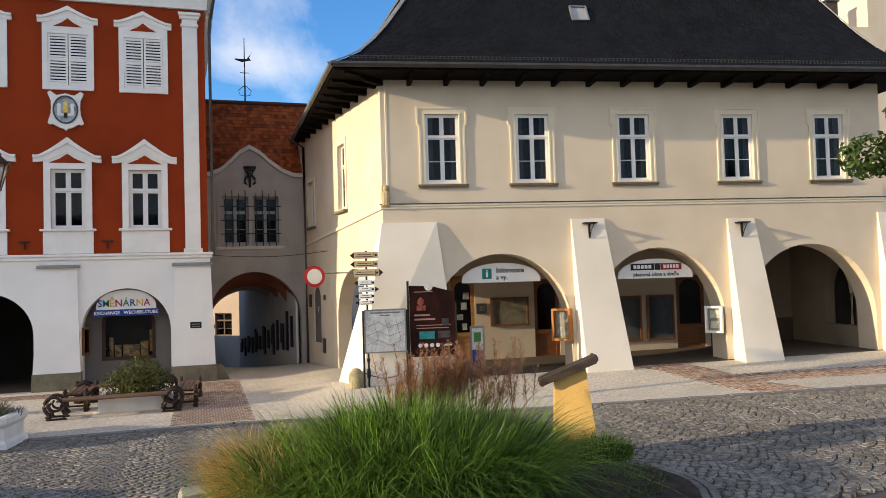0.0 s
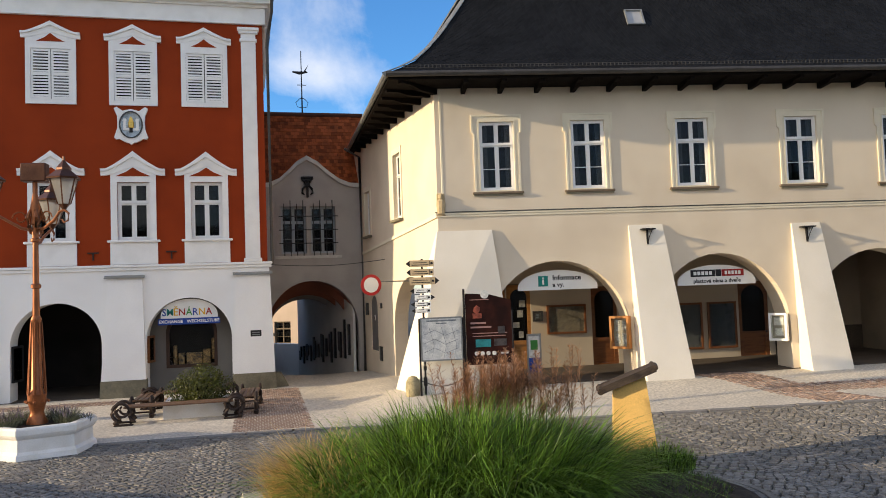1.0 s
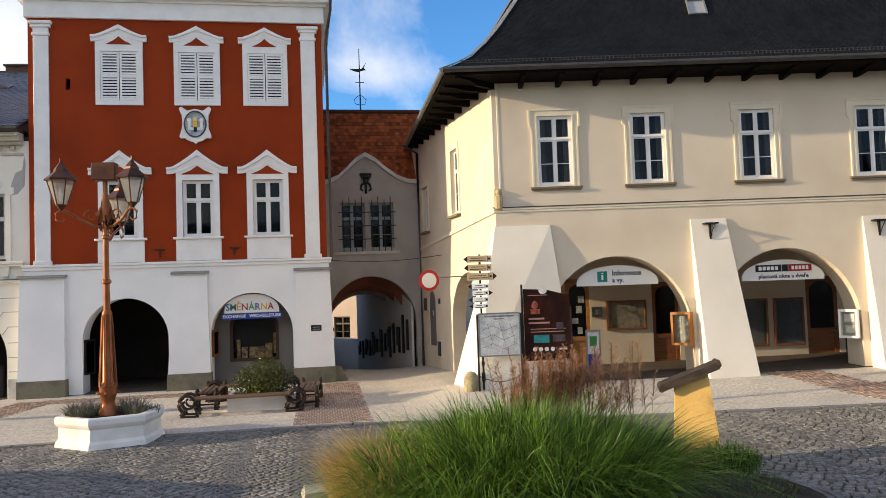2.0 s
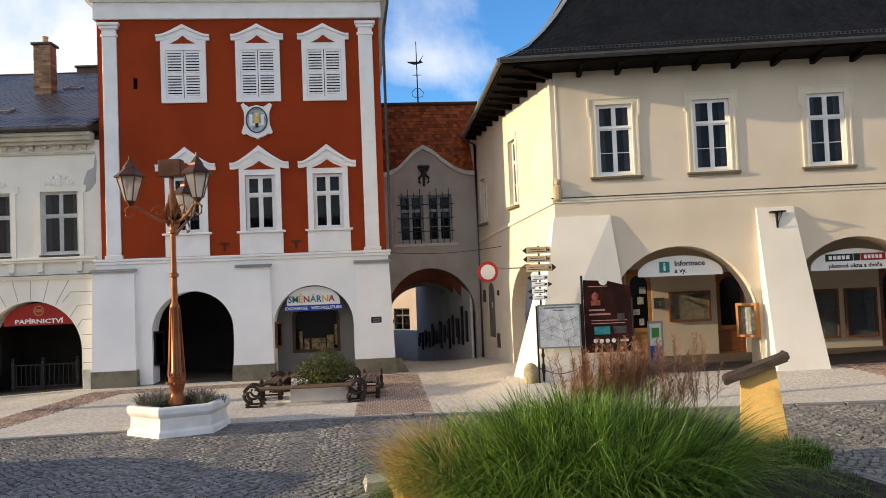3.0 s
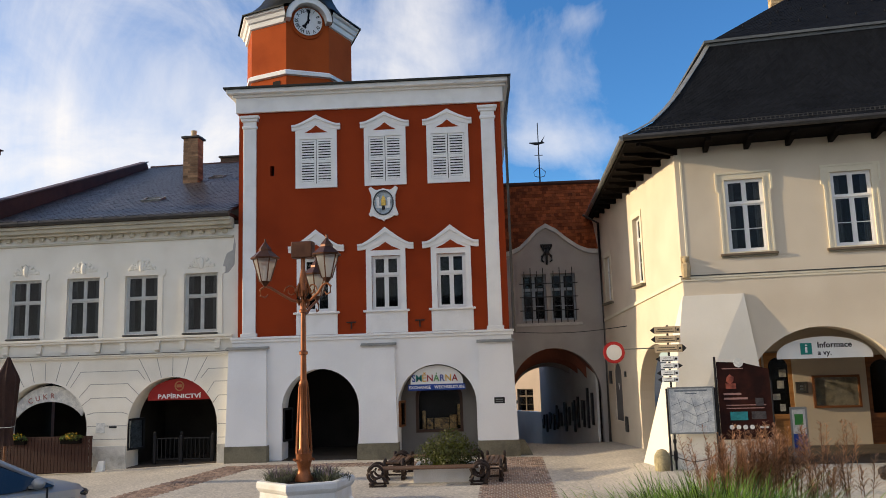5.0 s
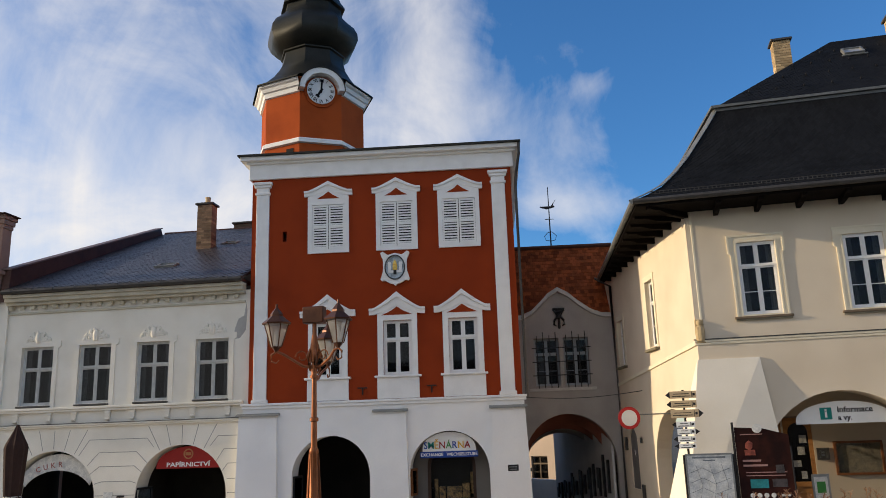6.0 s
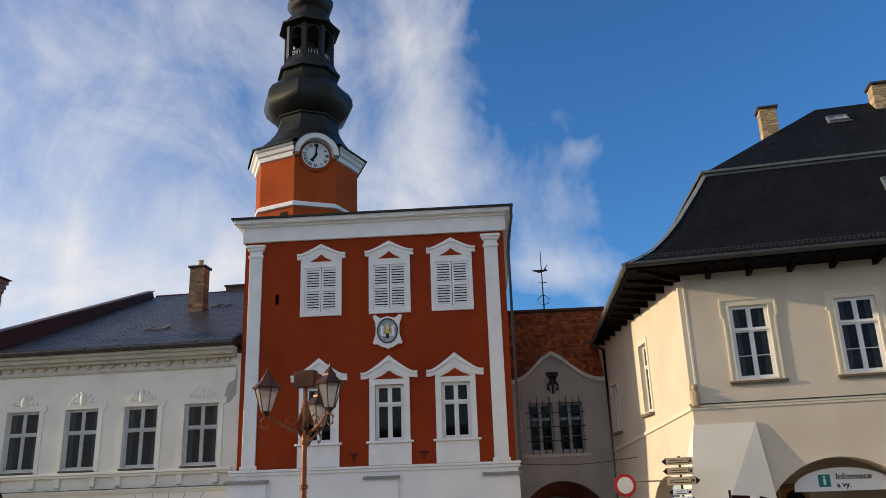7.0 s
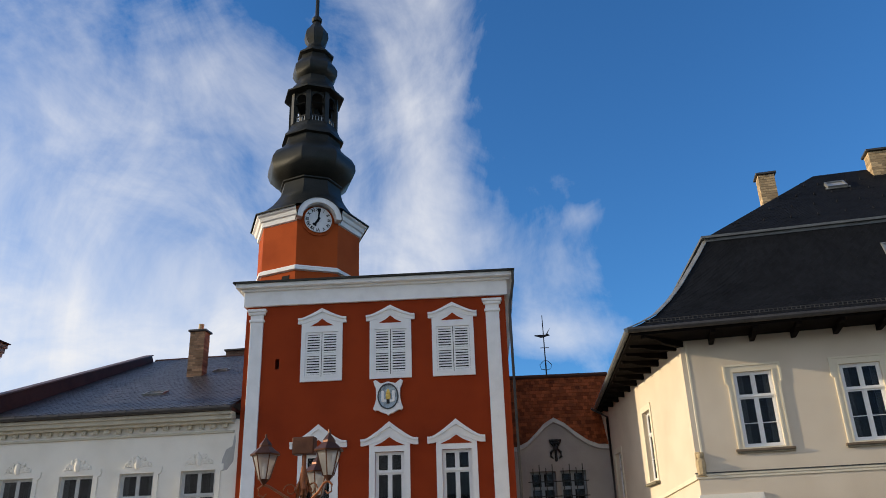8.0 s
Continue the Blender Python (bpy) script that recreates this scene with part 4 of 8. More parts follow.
# hip flashing, swept with the roof
for i, s in ((0, 1), (1, -1)):
    bm = B()
    rows_ = []
    for o0, z0 in PROF:
        p = Vector(ring(o0, z0)[i])
        rows_.append([bm.verts.new(p + v) for v in (Vector((-0.10 * s, 0.06, 0.0)), Vector((0.05 * s, -0.02, 0.04)), Vector((0.05 * s, -0.02, 0.07)), Vector((-0.10 * s, 0.06, 0.05)))])
    for a, b in zip(rows_, rows_[1:]):
        for j in range(4):
            bm.faces.new((a[j], a[(j + 1) % 4], b[(j + 1) % 4], b[j]))
    part("hip_flashing", bm, ZINC, house)
# eaves: gutter, soffit, rafter tails
E0 = ring(1.18, 9.17)
# front gutter takes dark sheet for its shade, lane gutter stays pale
for a, b, metal_ in ((E0[0], E0[1], DARKZINC), (E0[3], E0[0], ZINC)):
    bm = B()
    tube(bm, [a, b], 0.085, 8)
    part("gutter", bm, metal_, house, "half-round sheet metal gutter", smooth=True)
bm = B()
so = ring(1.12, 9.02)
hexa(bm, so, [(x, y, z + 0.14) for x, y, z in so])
part("soffit", bm, DARKWOOD, house, "near-black boarded soffit")
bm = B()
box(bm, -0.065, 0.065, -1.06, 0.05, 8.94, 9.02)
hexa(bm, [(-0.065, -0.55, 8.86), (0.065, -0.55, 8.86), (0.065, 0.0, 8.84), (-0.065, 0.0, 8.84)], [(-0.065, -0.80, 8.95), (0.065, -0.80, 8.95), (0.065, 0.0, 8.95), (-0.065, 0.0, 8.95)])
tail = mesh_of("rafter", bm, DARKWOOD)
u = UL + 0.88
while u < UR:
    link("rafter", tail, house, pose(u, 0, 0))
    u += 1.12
for s in range(11):
    reach = 1.50 - 0.12 * (0.35 + s * 0.95)
    link("rafter", tail, house, S_M @ pose(-0.35 - s * 0.95, 0, 0) @ Matrix.Diagonal((1, reach / 1.12, 1, 1)))
link("rafter", tail, house, pose(UL + 0.1, 0.1, 0, 0, 0, -45) @ Matrix.Diagonal((1.2, 1.5, 1, 1)))
# snow guard along the eaves
bm = B()
for dz in (0.10, 0.17):
    tube(bm, [(UL - 0.9, -0.84, 9.34 + dz), (UR + 0.9, -0.84, 9.34 + dz)], 0.012, 5)
u = UL - 0.9
while u < UR + 0.9:
    box(bm, u - 0.01, u + 0.01, -0.86, -0.82, 9.32, 9.52)
    u += 0.12
part("snow_guard", bm, DARKZINC, house)


def skylight(parent, m, label):
    bm = B()
    panel(bm, rect(-0.40, 0.40, -0.5, 0.5), [rect(-0.33, 0.33, -0.43, 0.43)], -0.10, 0.02)
    s = part("skylight", bm, ZINC, parent, label, m)
    bm = B()
    box(bm, -0.34, 0.34, -0.05, -0.04, -0.44, 0.44)
    part("pane", bm, surf("skylight_glass", (0.35, 0.36, 0.37), 0.08, 0.05, 2.0, 0.0, spec=0.8), s)
    bm = B()
    box(bm, -0.5, 0.5, -0.03, 0.0, -0.62, -0.48)
    part("flashing", bm, ZINC, s)
    return s


skylight(house, pose(6.1, 0.72, 11.36, -29, 0, 0) @ Matrix.Diagonal((0.72, 1, 0.66, 1)), "grey framed roof skylight")
skylight(house, pose(5.9, 3.95, 15.10, -48, 0, 0) @ Matrix.Diagonal((0.8, 1, 0.5, 1)), "grey framed roof skylight")


def chimney(parent, m, w, d, h, material, label, rows=True):
    bm = B()
    n = int(h / 0.10)
    k = random.Random(int(w * 1000 + h * 77))
    for j in range(n):
        o = 0.004 * k.random()
        z = j * h / n
        for s in range(2):
            f = 0.5 if j % 2 else 0.33
            xa, xb = (-w / 2, -w / 2 + w * f) if s == 0 else (-w / 2 + w * f, w / 2)
            box(bm, xa + 0.005 - o, xb - 0.005 + o, -d / 2 - o, d / 2 + o, z + 0.006, z + h / n - 0.006)
    core = B()
    box(core, -w / 2 + 0.01, w / 2 - 0.01, -d / 2 + 0.01, d / 2 - 0.01, -0.6, h - 0.02)
    c = part("chimney", core, STONE, parent, label, m)
    part("brickwork", bm, material, c)["kind"] = "stuff"
    bm = B()
    box(bm, -w / 2 - 0.08, w / 2 + 0.08, -d / 2 - 0.08, d / 2 + 0.08, h, h + 0.09, 0.015)
    part("chimney_cap", bm, DARKZINC, c)
    return c


chimney(house, pose(4.15, 6.3, 14.6), 0.60, 0.55, 2.25, BRICK, "yellow brick chimney with a dark cap")
chimney(house, pose(7.72, 4.75, 14.75), 0.72, 0.55, 1.75, BRICK, "yellow brick chimney with a dark cap")


# ---- the stuccoed house beside the town hall ----
MW = pose(-8.6, 26.45, 0, 0, 0, -3.65)
stucco = empty("stucco_house", MW, "off-white stuccoed town house with a shop arcade", "building")
WX = (-1.05, -3.19, -5.33, -7.49)
WEST = -8.72
bm = B()
panel(bm, rect(WEST, 0.05, -1.0, 3.55), [arch(-3.60, -0.44, -0.99, 2.86, 1.25), arch(-8.22, -5.05, -0.99, 2.78, 1.2)], 0.0, 0.8)
part("arcade_wall", bm, OFFWHITE, stucco, "rusticated off-white stucco arcade wall")
bm = B()
panel(bm, rect(WEST, 0.27, 3.55, 8.0), [rect(x - 0.60, x + 0.60, 4.34, 6.36) for x in WX], 0.0, 0.4)
part("upper_wall", bm, OFFWHITE, stucco)
for a, b in ((-0.42, 0.05), (-5.03, -3.62), (-8.7, -8.24)):
    bm = B()
    box(bm, a, b, -0.03, 0.02, -1.0, 0.62, 0.01)
    part("plinth", bm, DIRTY, stucco)
# rustication: joints between the blocks, bent down towards the arches
GROOVE = surf("groove_in_stucco", (0.36, 0.35, 0.31), 0.95, 0.1, 3.0, 0.2, 40)


def joint(bm, a, b, w=0.011):
    p, q = Vector((a[0], 0, a[1])), Vector((b[0], 0, b[1]))
    d = (q - p).normalized()
    n_ = Vector((-d.z, 0, d.x)) * w
    f, r = Vector((0, -0.004, 0)), Vector((0, 0.003, 0))
    hexa(bm, [p - n_ + f, p + n_ + f, p + n_ + r, p - n_ + r], [q - n_ + f, q + n_ + f, q + n_ + r, q - n_ + r])


bm = B()
for run in (((-5.69, 2.60), (-5.33, 3.11), (-3.26, 3.11), (-3.00, 2.80)), ((-5.36, 2.26), (-4.97, 2.68), (-3.62, 2.68), (-3.22, 2.30)), ((-5.25, 1.98), (-4.93, 2.22), (-3.68, 2.22), (-3.42, 2.02)),
            ((-5.07, 1.66), (-4.82, 1.73), (-3.80, 1.73), (-3.59, 1.66)), ((-5.03, 1.28), (-3.62, 1.28)), ((-5.03, 0.84), (-3.62, 0.84)),
            ((-1.02, 2.80), (-0.76, 3.11), (0.05, 3.11)), ((-0.80, 2.30), (-0.55, 2.68), (0.05, 2.68)), ((-0.58, 1.98), (-0.40, 2.22), (0.05, 2.22)), ((-0.42, 1.73), (0.05, 1.73)), ((-0.40, 1.28), (0.05, 1.28)), ((-0.40, 0.84), (0.05, 0.84))):
    for a, b in zip(run, run[1:]):
        joint(bm, a, b)
for cx, zc, r in ((-2.02, 1.25, 1.62), (-6.63, 1.2, 1.62)):
    for a in (62, 76, 90, 104, 118):
        c, s = math.cos(radians(a)), math.sin(radians(a))
        joint(bm, (cx + (r + 0.03) * c, zc + (r + 0.03) * s), (cx + (2.28 / s) * c, zc + 2.26))
part("rustication_joint", bm, GROOVE, stucco)["kind"] = "stuff"
bm = B()
box(bm, WEST, 0.1, -0.10, 0.02, 3.55, 3.61, 0.01)
box(bm, WEST, 0.1, -0.15, 0.02, 3.61, 3.67, 0.012)
box(bm, WEST, 0.1, -0.13, 0.02, 4.08, 4.16, 0.012)
box(bm, WEST, 0.1, -0.18, 0.02, 4.16, 4.24, 0.012)
part("string_course", bm, OFFWHITE, stucco)
bm = B()
box(bm, WEST, 0.1, -0.165, 0.0, 3.67, 3.69)
part("string_flashing", bm, DARKZINC, stucco)
bm = B()
box(bm, -0.10, 0.10, -0.10, 0.02, 3.98, 4.08, 0.012)
hexa(bm, [(-0.07, -0.04, 3.74), (0.07, -0.04, 3.74), (0.07, 0.02, 3.74), (-0.07, 0.02, 3.74)], [(-0.09, -0.09, 3.98), (0.09, -0.09, 3.98), (0.09, 0.02, 3.98), (-0.09, 0.02, 3.98)])
tube(bm, [(-0.07, -0.06, 3.80), (0.07, -0.06, 3.80)], 0.045, 8)
console = mesh_of("console", bm, OFFWHITE)
for x in WX:
    for s in (-0.62, 0.62):
        link("console", console, stucco, pose(x + s, 0, 0))
GREYWHITE = surf("weathered_white_paint", (0.58, 0.58, 0.55), 0.7, 0.12, 4.0, 0.15, 60)
# windows
for x in WX:
    bm = B()
    o = [(x - 0.76, 4.24), (x + 0.76, 4.24), (x + 0.76, 6.3), (x + 0.86, 6.36), (x + 0.86, 6.55), (x - 0.86, 6.55), (x - 0.86, 6.36), (x - 0.76, 6.3)]
    panel(bm, o, [rect(x - 0.60, x + 0.60, 4.34, 6.36)], -0.04, 0.02)
    win = part("window_surround", bm, OFFWHITE, stucco, "stucco window surround with a scrolled cartouche")
    bm = B()
    k = random.Random(7)
    for i in range(60):
        a, r = k.uniform(0, math.pi), k.uniform(0, 1) ** 0.5
        cx, cz = x + 0.48 * r * math.cos(a), 6.55 + 0.40 * r * math.sin(a) * (1 - 0.4 * abs(math.cos(a)))
        bmesh.ops.create_icosphere(bm, subdivisions=1, radius=k.uniform(0.035, 0.075), matrix=Matrix.Translation((cx, -0.02, cz)) @ Matrix.Diagonal((1.0, 0.75, 1.0, 1)))
    loft(bm, [(0.07, -0.05), (0.11, 0.08), (0.10, 0.22), (0.05, 0.32)], 10, 0, (x, -0.03))
    for v in bm.verts[-40:]:
        v.co.z += 6.55
    part("cartouche", bm, OFFWHITE, win, smooth=True)
    bm = B()
    box(bm, x - 0.62, x + 0.62, -0.14, 0.03, 4.26, 4.32, 0.012)
    part("sill", bm, DARKZINC, win)
    casement(stucco, pose(x, 0.10, 4.34), 1.20, 2.02, GREYWHITE, 2, 0.60, True, False, 0.062, curtain=True)
FASCIA = surf("red_brown_fascia", (0.075, 0.030, 0.022), 0.6, 0.15, 2.0, 0.1, 30)
# main cornice with modillions
bm = B()
for z0, z1, d in ((7.55, 7.63, 0.06), (7.86, 7.96, 0.24), (7.96, 8.10, 0.36), (8.10, 8.22, 0.44)):
    box(bm, WEST, 0.1, -d, 0.02, z0, z1, 0.012)
part("cornice", bm, surf("ochre_grey_stucco", (0.55, 0.51, 0.40), 0.9, 0.08, 2.0, 0.2, 40), stucco)
bm = B()
box(bm, -0.075, 0.075, -0.13, 0.02, 7.74, 7.86, 0.02)
tube(bm, [(-0.075, -0.10, 7.74), (0.075, -0.10, 7.74)], 0.04, 8)
mod = mesh_of("modillion", bm, bpy.data.materials["ochre_grey_stucco"])
x = -0.2
while x > WEST + 0.1:
    link("modillion", mod, stucco, pose(x, 0, 0))
    x -= 0.42
bm = B()
tube(bm, [(WEST, -0.52, 8.30), (0.12, -0.52, 8.30)], 0.085, 8)
part("gutter", bm, DARKZINC, stucco, smooth=True)
bm = B()
box(bm, WEST, 0.1, -0.43, 0.4, 8.215, 8.34)
part("fascia", bm, FASCIA, stucco, "red-brown painted fascia board")
bm = B()
tube(bm, [(-0.012, -0.52, 8.30), (0.012, -0.52, 8.30)], 0.10, 8)
clip_ = mesh_of("gutter_bracket", bm, DARKZINC)
for i in range(11):
    link("gutter_bracket", clip_, stucco, pose(-0.35 - 0.8 * i, 0, 0))
# rear and cross walls hold the arch shade in their dark colour
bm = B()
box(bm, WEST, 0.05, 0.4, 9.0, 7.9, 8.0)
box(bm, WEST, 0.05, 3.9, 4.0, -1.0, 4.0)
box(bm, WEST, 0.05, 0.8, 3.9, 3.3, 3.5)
part("rear_wall", bm, surf("shaded_brown_interior", (0.06, 0.05, 0.04), 0.9, 0.2, 1.0, 0.1, 20), stucco)
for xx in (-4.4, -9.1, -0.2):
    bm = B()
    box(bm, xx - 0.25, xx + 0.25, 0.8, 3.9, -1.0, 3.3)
    part("cross_wall", bm, bpy.data.materials["shaded_brown_interior"], stucco)
bm = B()
hexa(bm, [(WEST, 0.02, -1.2), (0.05, 0.02, -1.2), (0.05, 3.9, -1.2), (WEST, 3.9, -1.2)], [(WEST, 0.02, -0.335), (0.05, 0.02, 0.06), (0.05, 3.9, 0.06), (WEST, 3.9, -0.335)])
part("arcade_floor", bm, FLAGS, stucco)
# low-pitched slate roof, closed at the west end by a raised fire wall
RIDGE_Y, RIDGE_Z = 11.2, 13.29
bm = B()
q = [(-8.74, -0.55, 8.36), (0.1, -0.55, 8.36), (0.1, RIDGE_Y, RIDGE_Z), (-8.74, RIDGE_Y, RIDGE_Z)]
hexa(bm, [(x, y, z - 0.1) for x, y, z in q], q)
hexa(bm, [(-8.74, RIDGE_Y, RIDGE_Z - 0.1), (0.1, RIDGE_Y, RIDGE_Z - 0.1), (0.1, 20, 9.0), (-8.74, 20, 9.0)], [(-8.74, RIDGE_Y, RIDGE_Z), (0.1, RIDGE_Y, RIDGE_Z), (0.1, 20, 9.1), (-8.74, 20, 9.1)])
part("roof", bm, SLATE2, stucco, "grey slate roof")
REDSHEET = surf("red_brown_sheet", (0.070, 0.030, 0.022), 0.6, 0.15, 2.0, 0.1, 30)
bm = B()
hexa(bm, [(-9.02, -0.22, 8.0), (-8.72, -0.22, 8.0), (-8.72, 11.2, 12.9), (-9.02, 11.2, 12.9)], [(-9.02, -0.1, 9.20), (-8.72, -0.1, 9.20), (-8.72, 10.8, 13.46), (-9.02, 10.8, 13.46)])
fire = part("fire_wall", bm, REDSHEET, stucco, "red-brown sheet clad fire wall")
bm = B()
hexa(bm, [(-9.08, -0.16, 9.20), (-8.66, -0.16, 9.20), (-8.66, 10.85, 13.48), (-9.08, 10.85, 13.48)], [(-9.08, -0.16, 9.25), (-8.66, -0.16, 9.25), (-8.66, 10.85, 13.53), (-9.08, 10.85, 13.53)])
part("coping", bm, surf("paler_brown_sheet", (0.16, 0.10, 0.085), 0.5, 0.15, 2.0, 0.1, 30), fire)
bm = B()
tube(bm, [(-8.7, RIDGE_Y, RIDGE_Z + 0.01), (0.1, RIDGE_Y, RIDGE_Z + 0.01)], 0.07, 8)
part("ridge_band", bm, REDSHEET, stucco)
BROWNBRICK = surf("sooted_yellow_brick", (0.30, 0.20, 0.12), 0.9, 0.2, 3.0, 0.4, 25, tint=(0.15, 0.10, 0.065), pick="island")
c_ = chimney(stucco, pose(-4.08, 5.9, 10.6), 0.66, 0.55, 2.35, BROWNBRICK, "brown brick chimney with a clay pot")
bm = B()
loft(bm, [(0.13, 2.40), (0.11, 2.62), (0.125, 2.74), (0.10, 2.74)], 10, 0, (0.02, 0))
part("chimney_pot", bm, ORNSTONE, c_, smooth=True)
chimney(stucco, pose(-4.6, 12.0, 13.0), 1.3, 0.6, 0.72, DARKBRICK, "low brown brick chimney")
skylight(stucco, pose(-3.95, 2.19, 9.50, -67, 0, 0) @ Matrix.Diagonal((1.0, 1, 0.5, 1)), "dark low roof skylight")
skylight(stucco, pose(-3.35, 6.8, 11.42, -67, 0, 0) @ Matrix.Diagonal((0.8, 1, 0.5, 1)), "dark low roof skylight")
# bare patch where the stucco has come off
bm = B()
prism(bm, [(-0.33, 6.3), (-0.08, 6.34), (0.12, 6.6), (0.16, 7.3), (0.12, 7.55), (0.05, 7.1), (-0.15, 7.0), (-0.26, 6.7)], -0.004, 0.0)
part("bare_patch", bm, surf("bare_grey_render", (0.42, 0.41, 0.38), 0.95, 0.1, 3.0, 0.4, 40), stucco)

# ---- taller neighbour at the west end: an attic screen over its front ----
west_house = empty("west_house", MW, "taller brown-pink rendered house at the west end", "building")
PINKBROWN = surf("brown_pink_render", (0.34, 0.21, 0.16), 0.9, 0.1, 1.0, 0.25, 40)
bm = B()
box(bm, -34, -9.05, -0.15, 10, -2.5, 8.3)
part("wall", bm, PINKBROWN, west_house)
bm = B()
box(bm, -34, -9.08, -0.28, 0.2, 8.3, 11.2)
part("attic_wall", bm, PINKBROWN, west_house)
bm = B()
for z0, z1, d in ((10.75, 10.9, 0.04), (10.9, 11.08, 0.08), (11.08, 11.24, 0.13)):
    box(bm, -34, -9.08 + d, -0.28 - d, 0.2 + d, z0, z1, 0.015)
box(bm, -34, -8.95, -0.40, 0.3, 9.02, 9.16, 0.015)
part("cornice", bm, PINKBROWN, west_house)
bm = B()
box(bm, -34, -8.86, -0.55, 0.35, 11.235, 11.27)
part("cover_sheet", bm, REDSHEET, west_house)
bm = B()
hexa(bm, [(-34, 0.2, 7.6), (-9.1, 0.2, 7.6), (-9.1, 10.8, 10.6), (-34, 10.8, 10.6)], [(-34, 0.2, 7.8), (-9.1, 0.2, 7.8), (-9.1, 10.8, 10.8), (-34, 10.8, 10.8)])
part("roof", bm, TILE, west_house)
bm = B()
box(bm, -9.05, -8.72, -0.1, 0.6, -2.0, 8.2)
part("corner_pier", bm, OFFWHITE, west_house)

# ---- link house over the lane ----
gate = empty("gate_house", LANE @ pose(0, 34, 0), "grey gabled house bridging the lane over an arch", "building")
GA = arch(0.95, 4.80, -2.5, 3.55, 1.5)
gp = [(0.5, -2.5), (5.2, -2.5), (5.2, 7.62), (4.55, 7.66), (4.1, 7.85), (3.6, 8.22), (3.2, 8.58), (2.76, 8.82), (2.35, 8.58), (2.0, 8.22), (1.6, 7.85), (1.15, 7.66), (0.5, 7.62)]
bm = B()
panel(bm, gp, [GA, rect(1.62, 2.68, 4.72, 6.72), rect(2.86, 3.92, 4.72, 6.72)], 0.0, 0.5)
part("front_wall", bm, GREYWALL, gate)
bm = B()
cop = gp[2:]
for a, b in zip(cop, cop[1:]):
    hexa(bm, [(a[0], -0.12, a[1] - 0.10), (b[0], -0.12, b[1] - 0.10), (b[0], 0.25, b[1] - 0.10), (a[0], 0.25, a[1] - 0.10)], [(a[0], -0.12, a[1] + 0.08), (b[0], -0.12, b[1] + 0.08), (b[0], 0.25, b[1] + 0.08), (a[0], 0.25, a[1] + 0.08)])
part("gable_coping", bm, surf("pale_grey_stone", (0.50, 0.49, 0.47), 0.9, 0.1, 2.0, 0.2, 40), gate)
bm = B()
box(bm, 1.35, 4.15, -0.06, 0.02, 4.50, 4.62, 0.01)
part("sill", bm, bpy.data.materials["pale_grey_stone"], gate)
bm = B()
panel(bm, rect(1.42, 4.08, 4.62, 6.95), [rect(1.62, 2.68, 4.72, 6.72), rect(2.86, 3.92, 4.72, 6.72)], -0.04, 0.02)
part("window_surround", bm, GREYWALL, gate)
GATEFRAME = surf("blue_grey_frame", (0.34, 0.38, 0.42), 0.6, 0.1)
# added white sheet imitates the bright glare in these panes
bm = B()
box(bm, 1.66, 2.10, 0.33, 0.34, 4.76, 5.95)
part("roller_blind", bm, WHITE, gate, "white sheet for the bright glare in the lower panes")
for c in (2.15, 3.39):
    casement(gate, pose(c, 0.25, 4.72), 1.06, 2.0, GATEFRAME, 2, 0.66, True, True, 0.06)
    bm = B()
    for i in range(4):
        xx = c - 0.40 + i * 0.267
        box(bm, xx - 0.018, xx + 0.018, -0.10, -0.065, 4.62, 6.98 if i in (1, 3) else 6.84)
    for z in (5.15, 5.72, 6.30):
        box(bm, c - 0.62, c + 0.62, -0.115, -0.085, z - 0.02, z + 0.02)
    part("window_grille", bm, IRON, gate, "black iron window grille")
bm = B()
box(bm, 2.50, 3.02, -0.13, 0.0, 7.92, 8.0, 0.02)
box(bm, 2.62, 2.90, -0.11, 0.0, 7.80, 7.92, 0.03)
box(bm, 2.71, 2.81, -0.12, 0.0, 7.10, 7.80, 0.03)
for s in (-1, 1):
    tube(bm, [(2.76 + s * 0.23, -0.08, 7.92), (2.76 + s * 0.12, -0.1, 7.78), (2.76 + s * 0.07, -0.1, 7.60), (2.76 + s * 0.20, -0.1, 7.46), (2.76 + s * 0.22, -0.08, 7.30), (2.76 + s * 0.12, -0.08, 7.22)], [0.04, 0.05, 0.05, 0.055, 0.05, 0.03], 6)
bmesh.ops.create_icosphere(bm, subdivisions=2, radius=0.10, matrix=Matrix.Translation((2.76, -0.10, 7.62)) @ Matrix.Diagonal((1.2, 0.6, 1.0, 1)))
part("gable_relief", bm, IRON, gate, "dark cast emblem on the gable", smooth=True)
# passage vault and the lane beyond
VAULT = surf("brown_red_vault_render", (0.24, 0.085, 0.055), 0.9, 0.15, 1.0, 0.2, 40)
bm = B()
n = 20
for i in range(n):
    a, b = math.pi * i / n, math.pi * (i + 1) / n
    pts = [(2.875 + 1.93 * math.cos(t) * k, 1.5 + 2.06 * math.sin(t) * k) for t, k in ((a, 1), (b, 1), (b, 1.08), (a, 1.08))]
    hexa(bm, [(x, 0.5, z) for x, z in pts], [(x, 5.0, z) for x, z in pts])
part("passage_vault", bm, VAULT, gate)
bm = B()
panel(bm, rect(0.5, 5.2, -3.5, 4.4), [arch(1.15, 4.6, -3.4, 2.75, 1.2)], 5.0, 5.5)
box(bm, 0.5, 0.95, 0.5, 5.0, -2.5, 1.6)
box(bm, 4.72, 5.2, 0.5, 5.0, -2.5, 4.4)
part("passage_wall", bm, GREYWALL, gate)
bm = B()
box(bm, 0.5, 5.2, 5.5, 10.5, 2.95, 3.2)
part("passage_ceiling", bm, VAULT, gate)
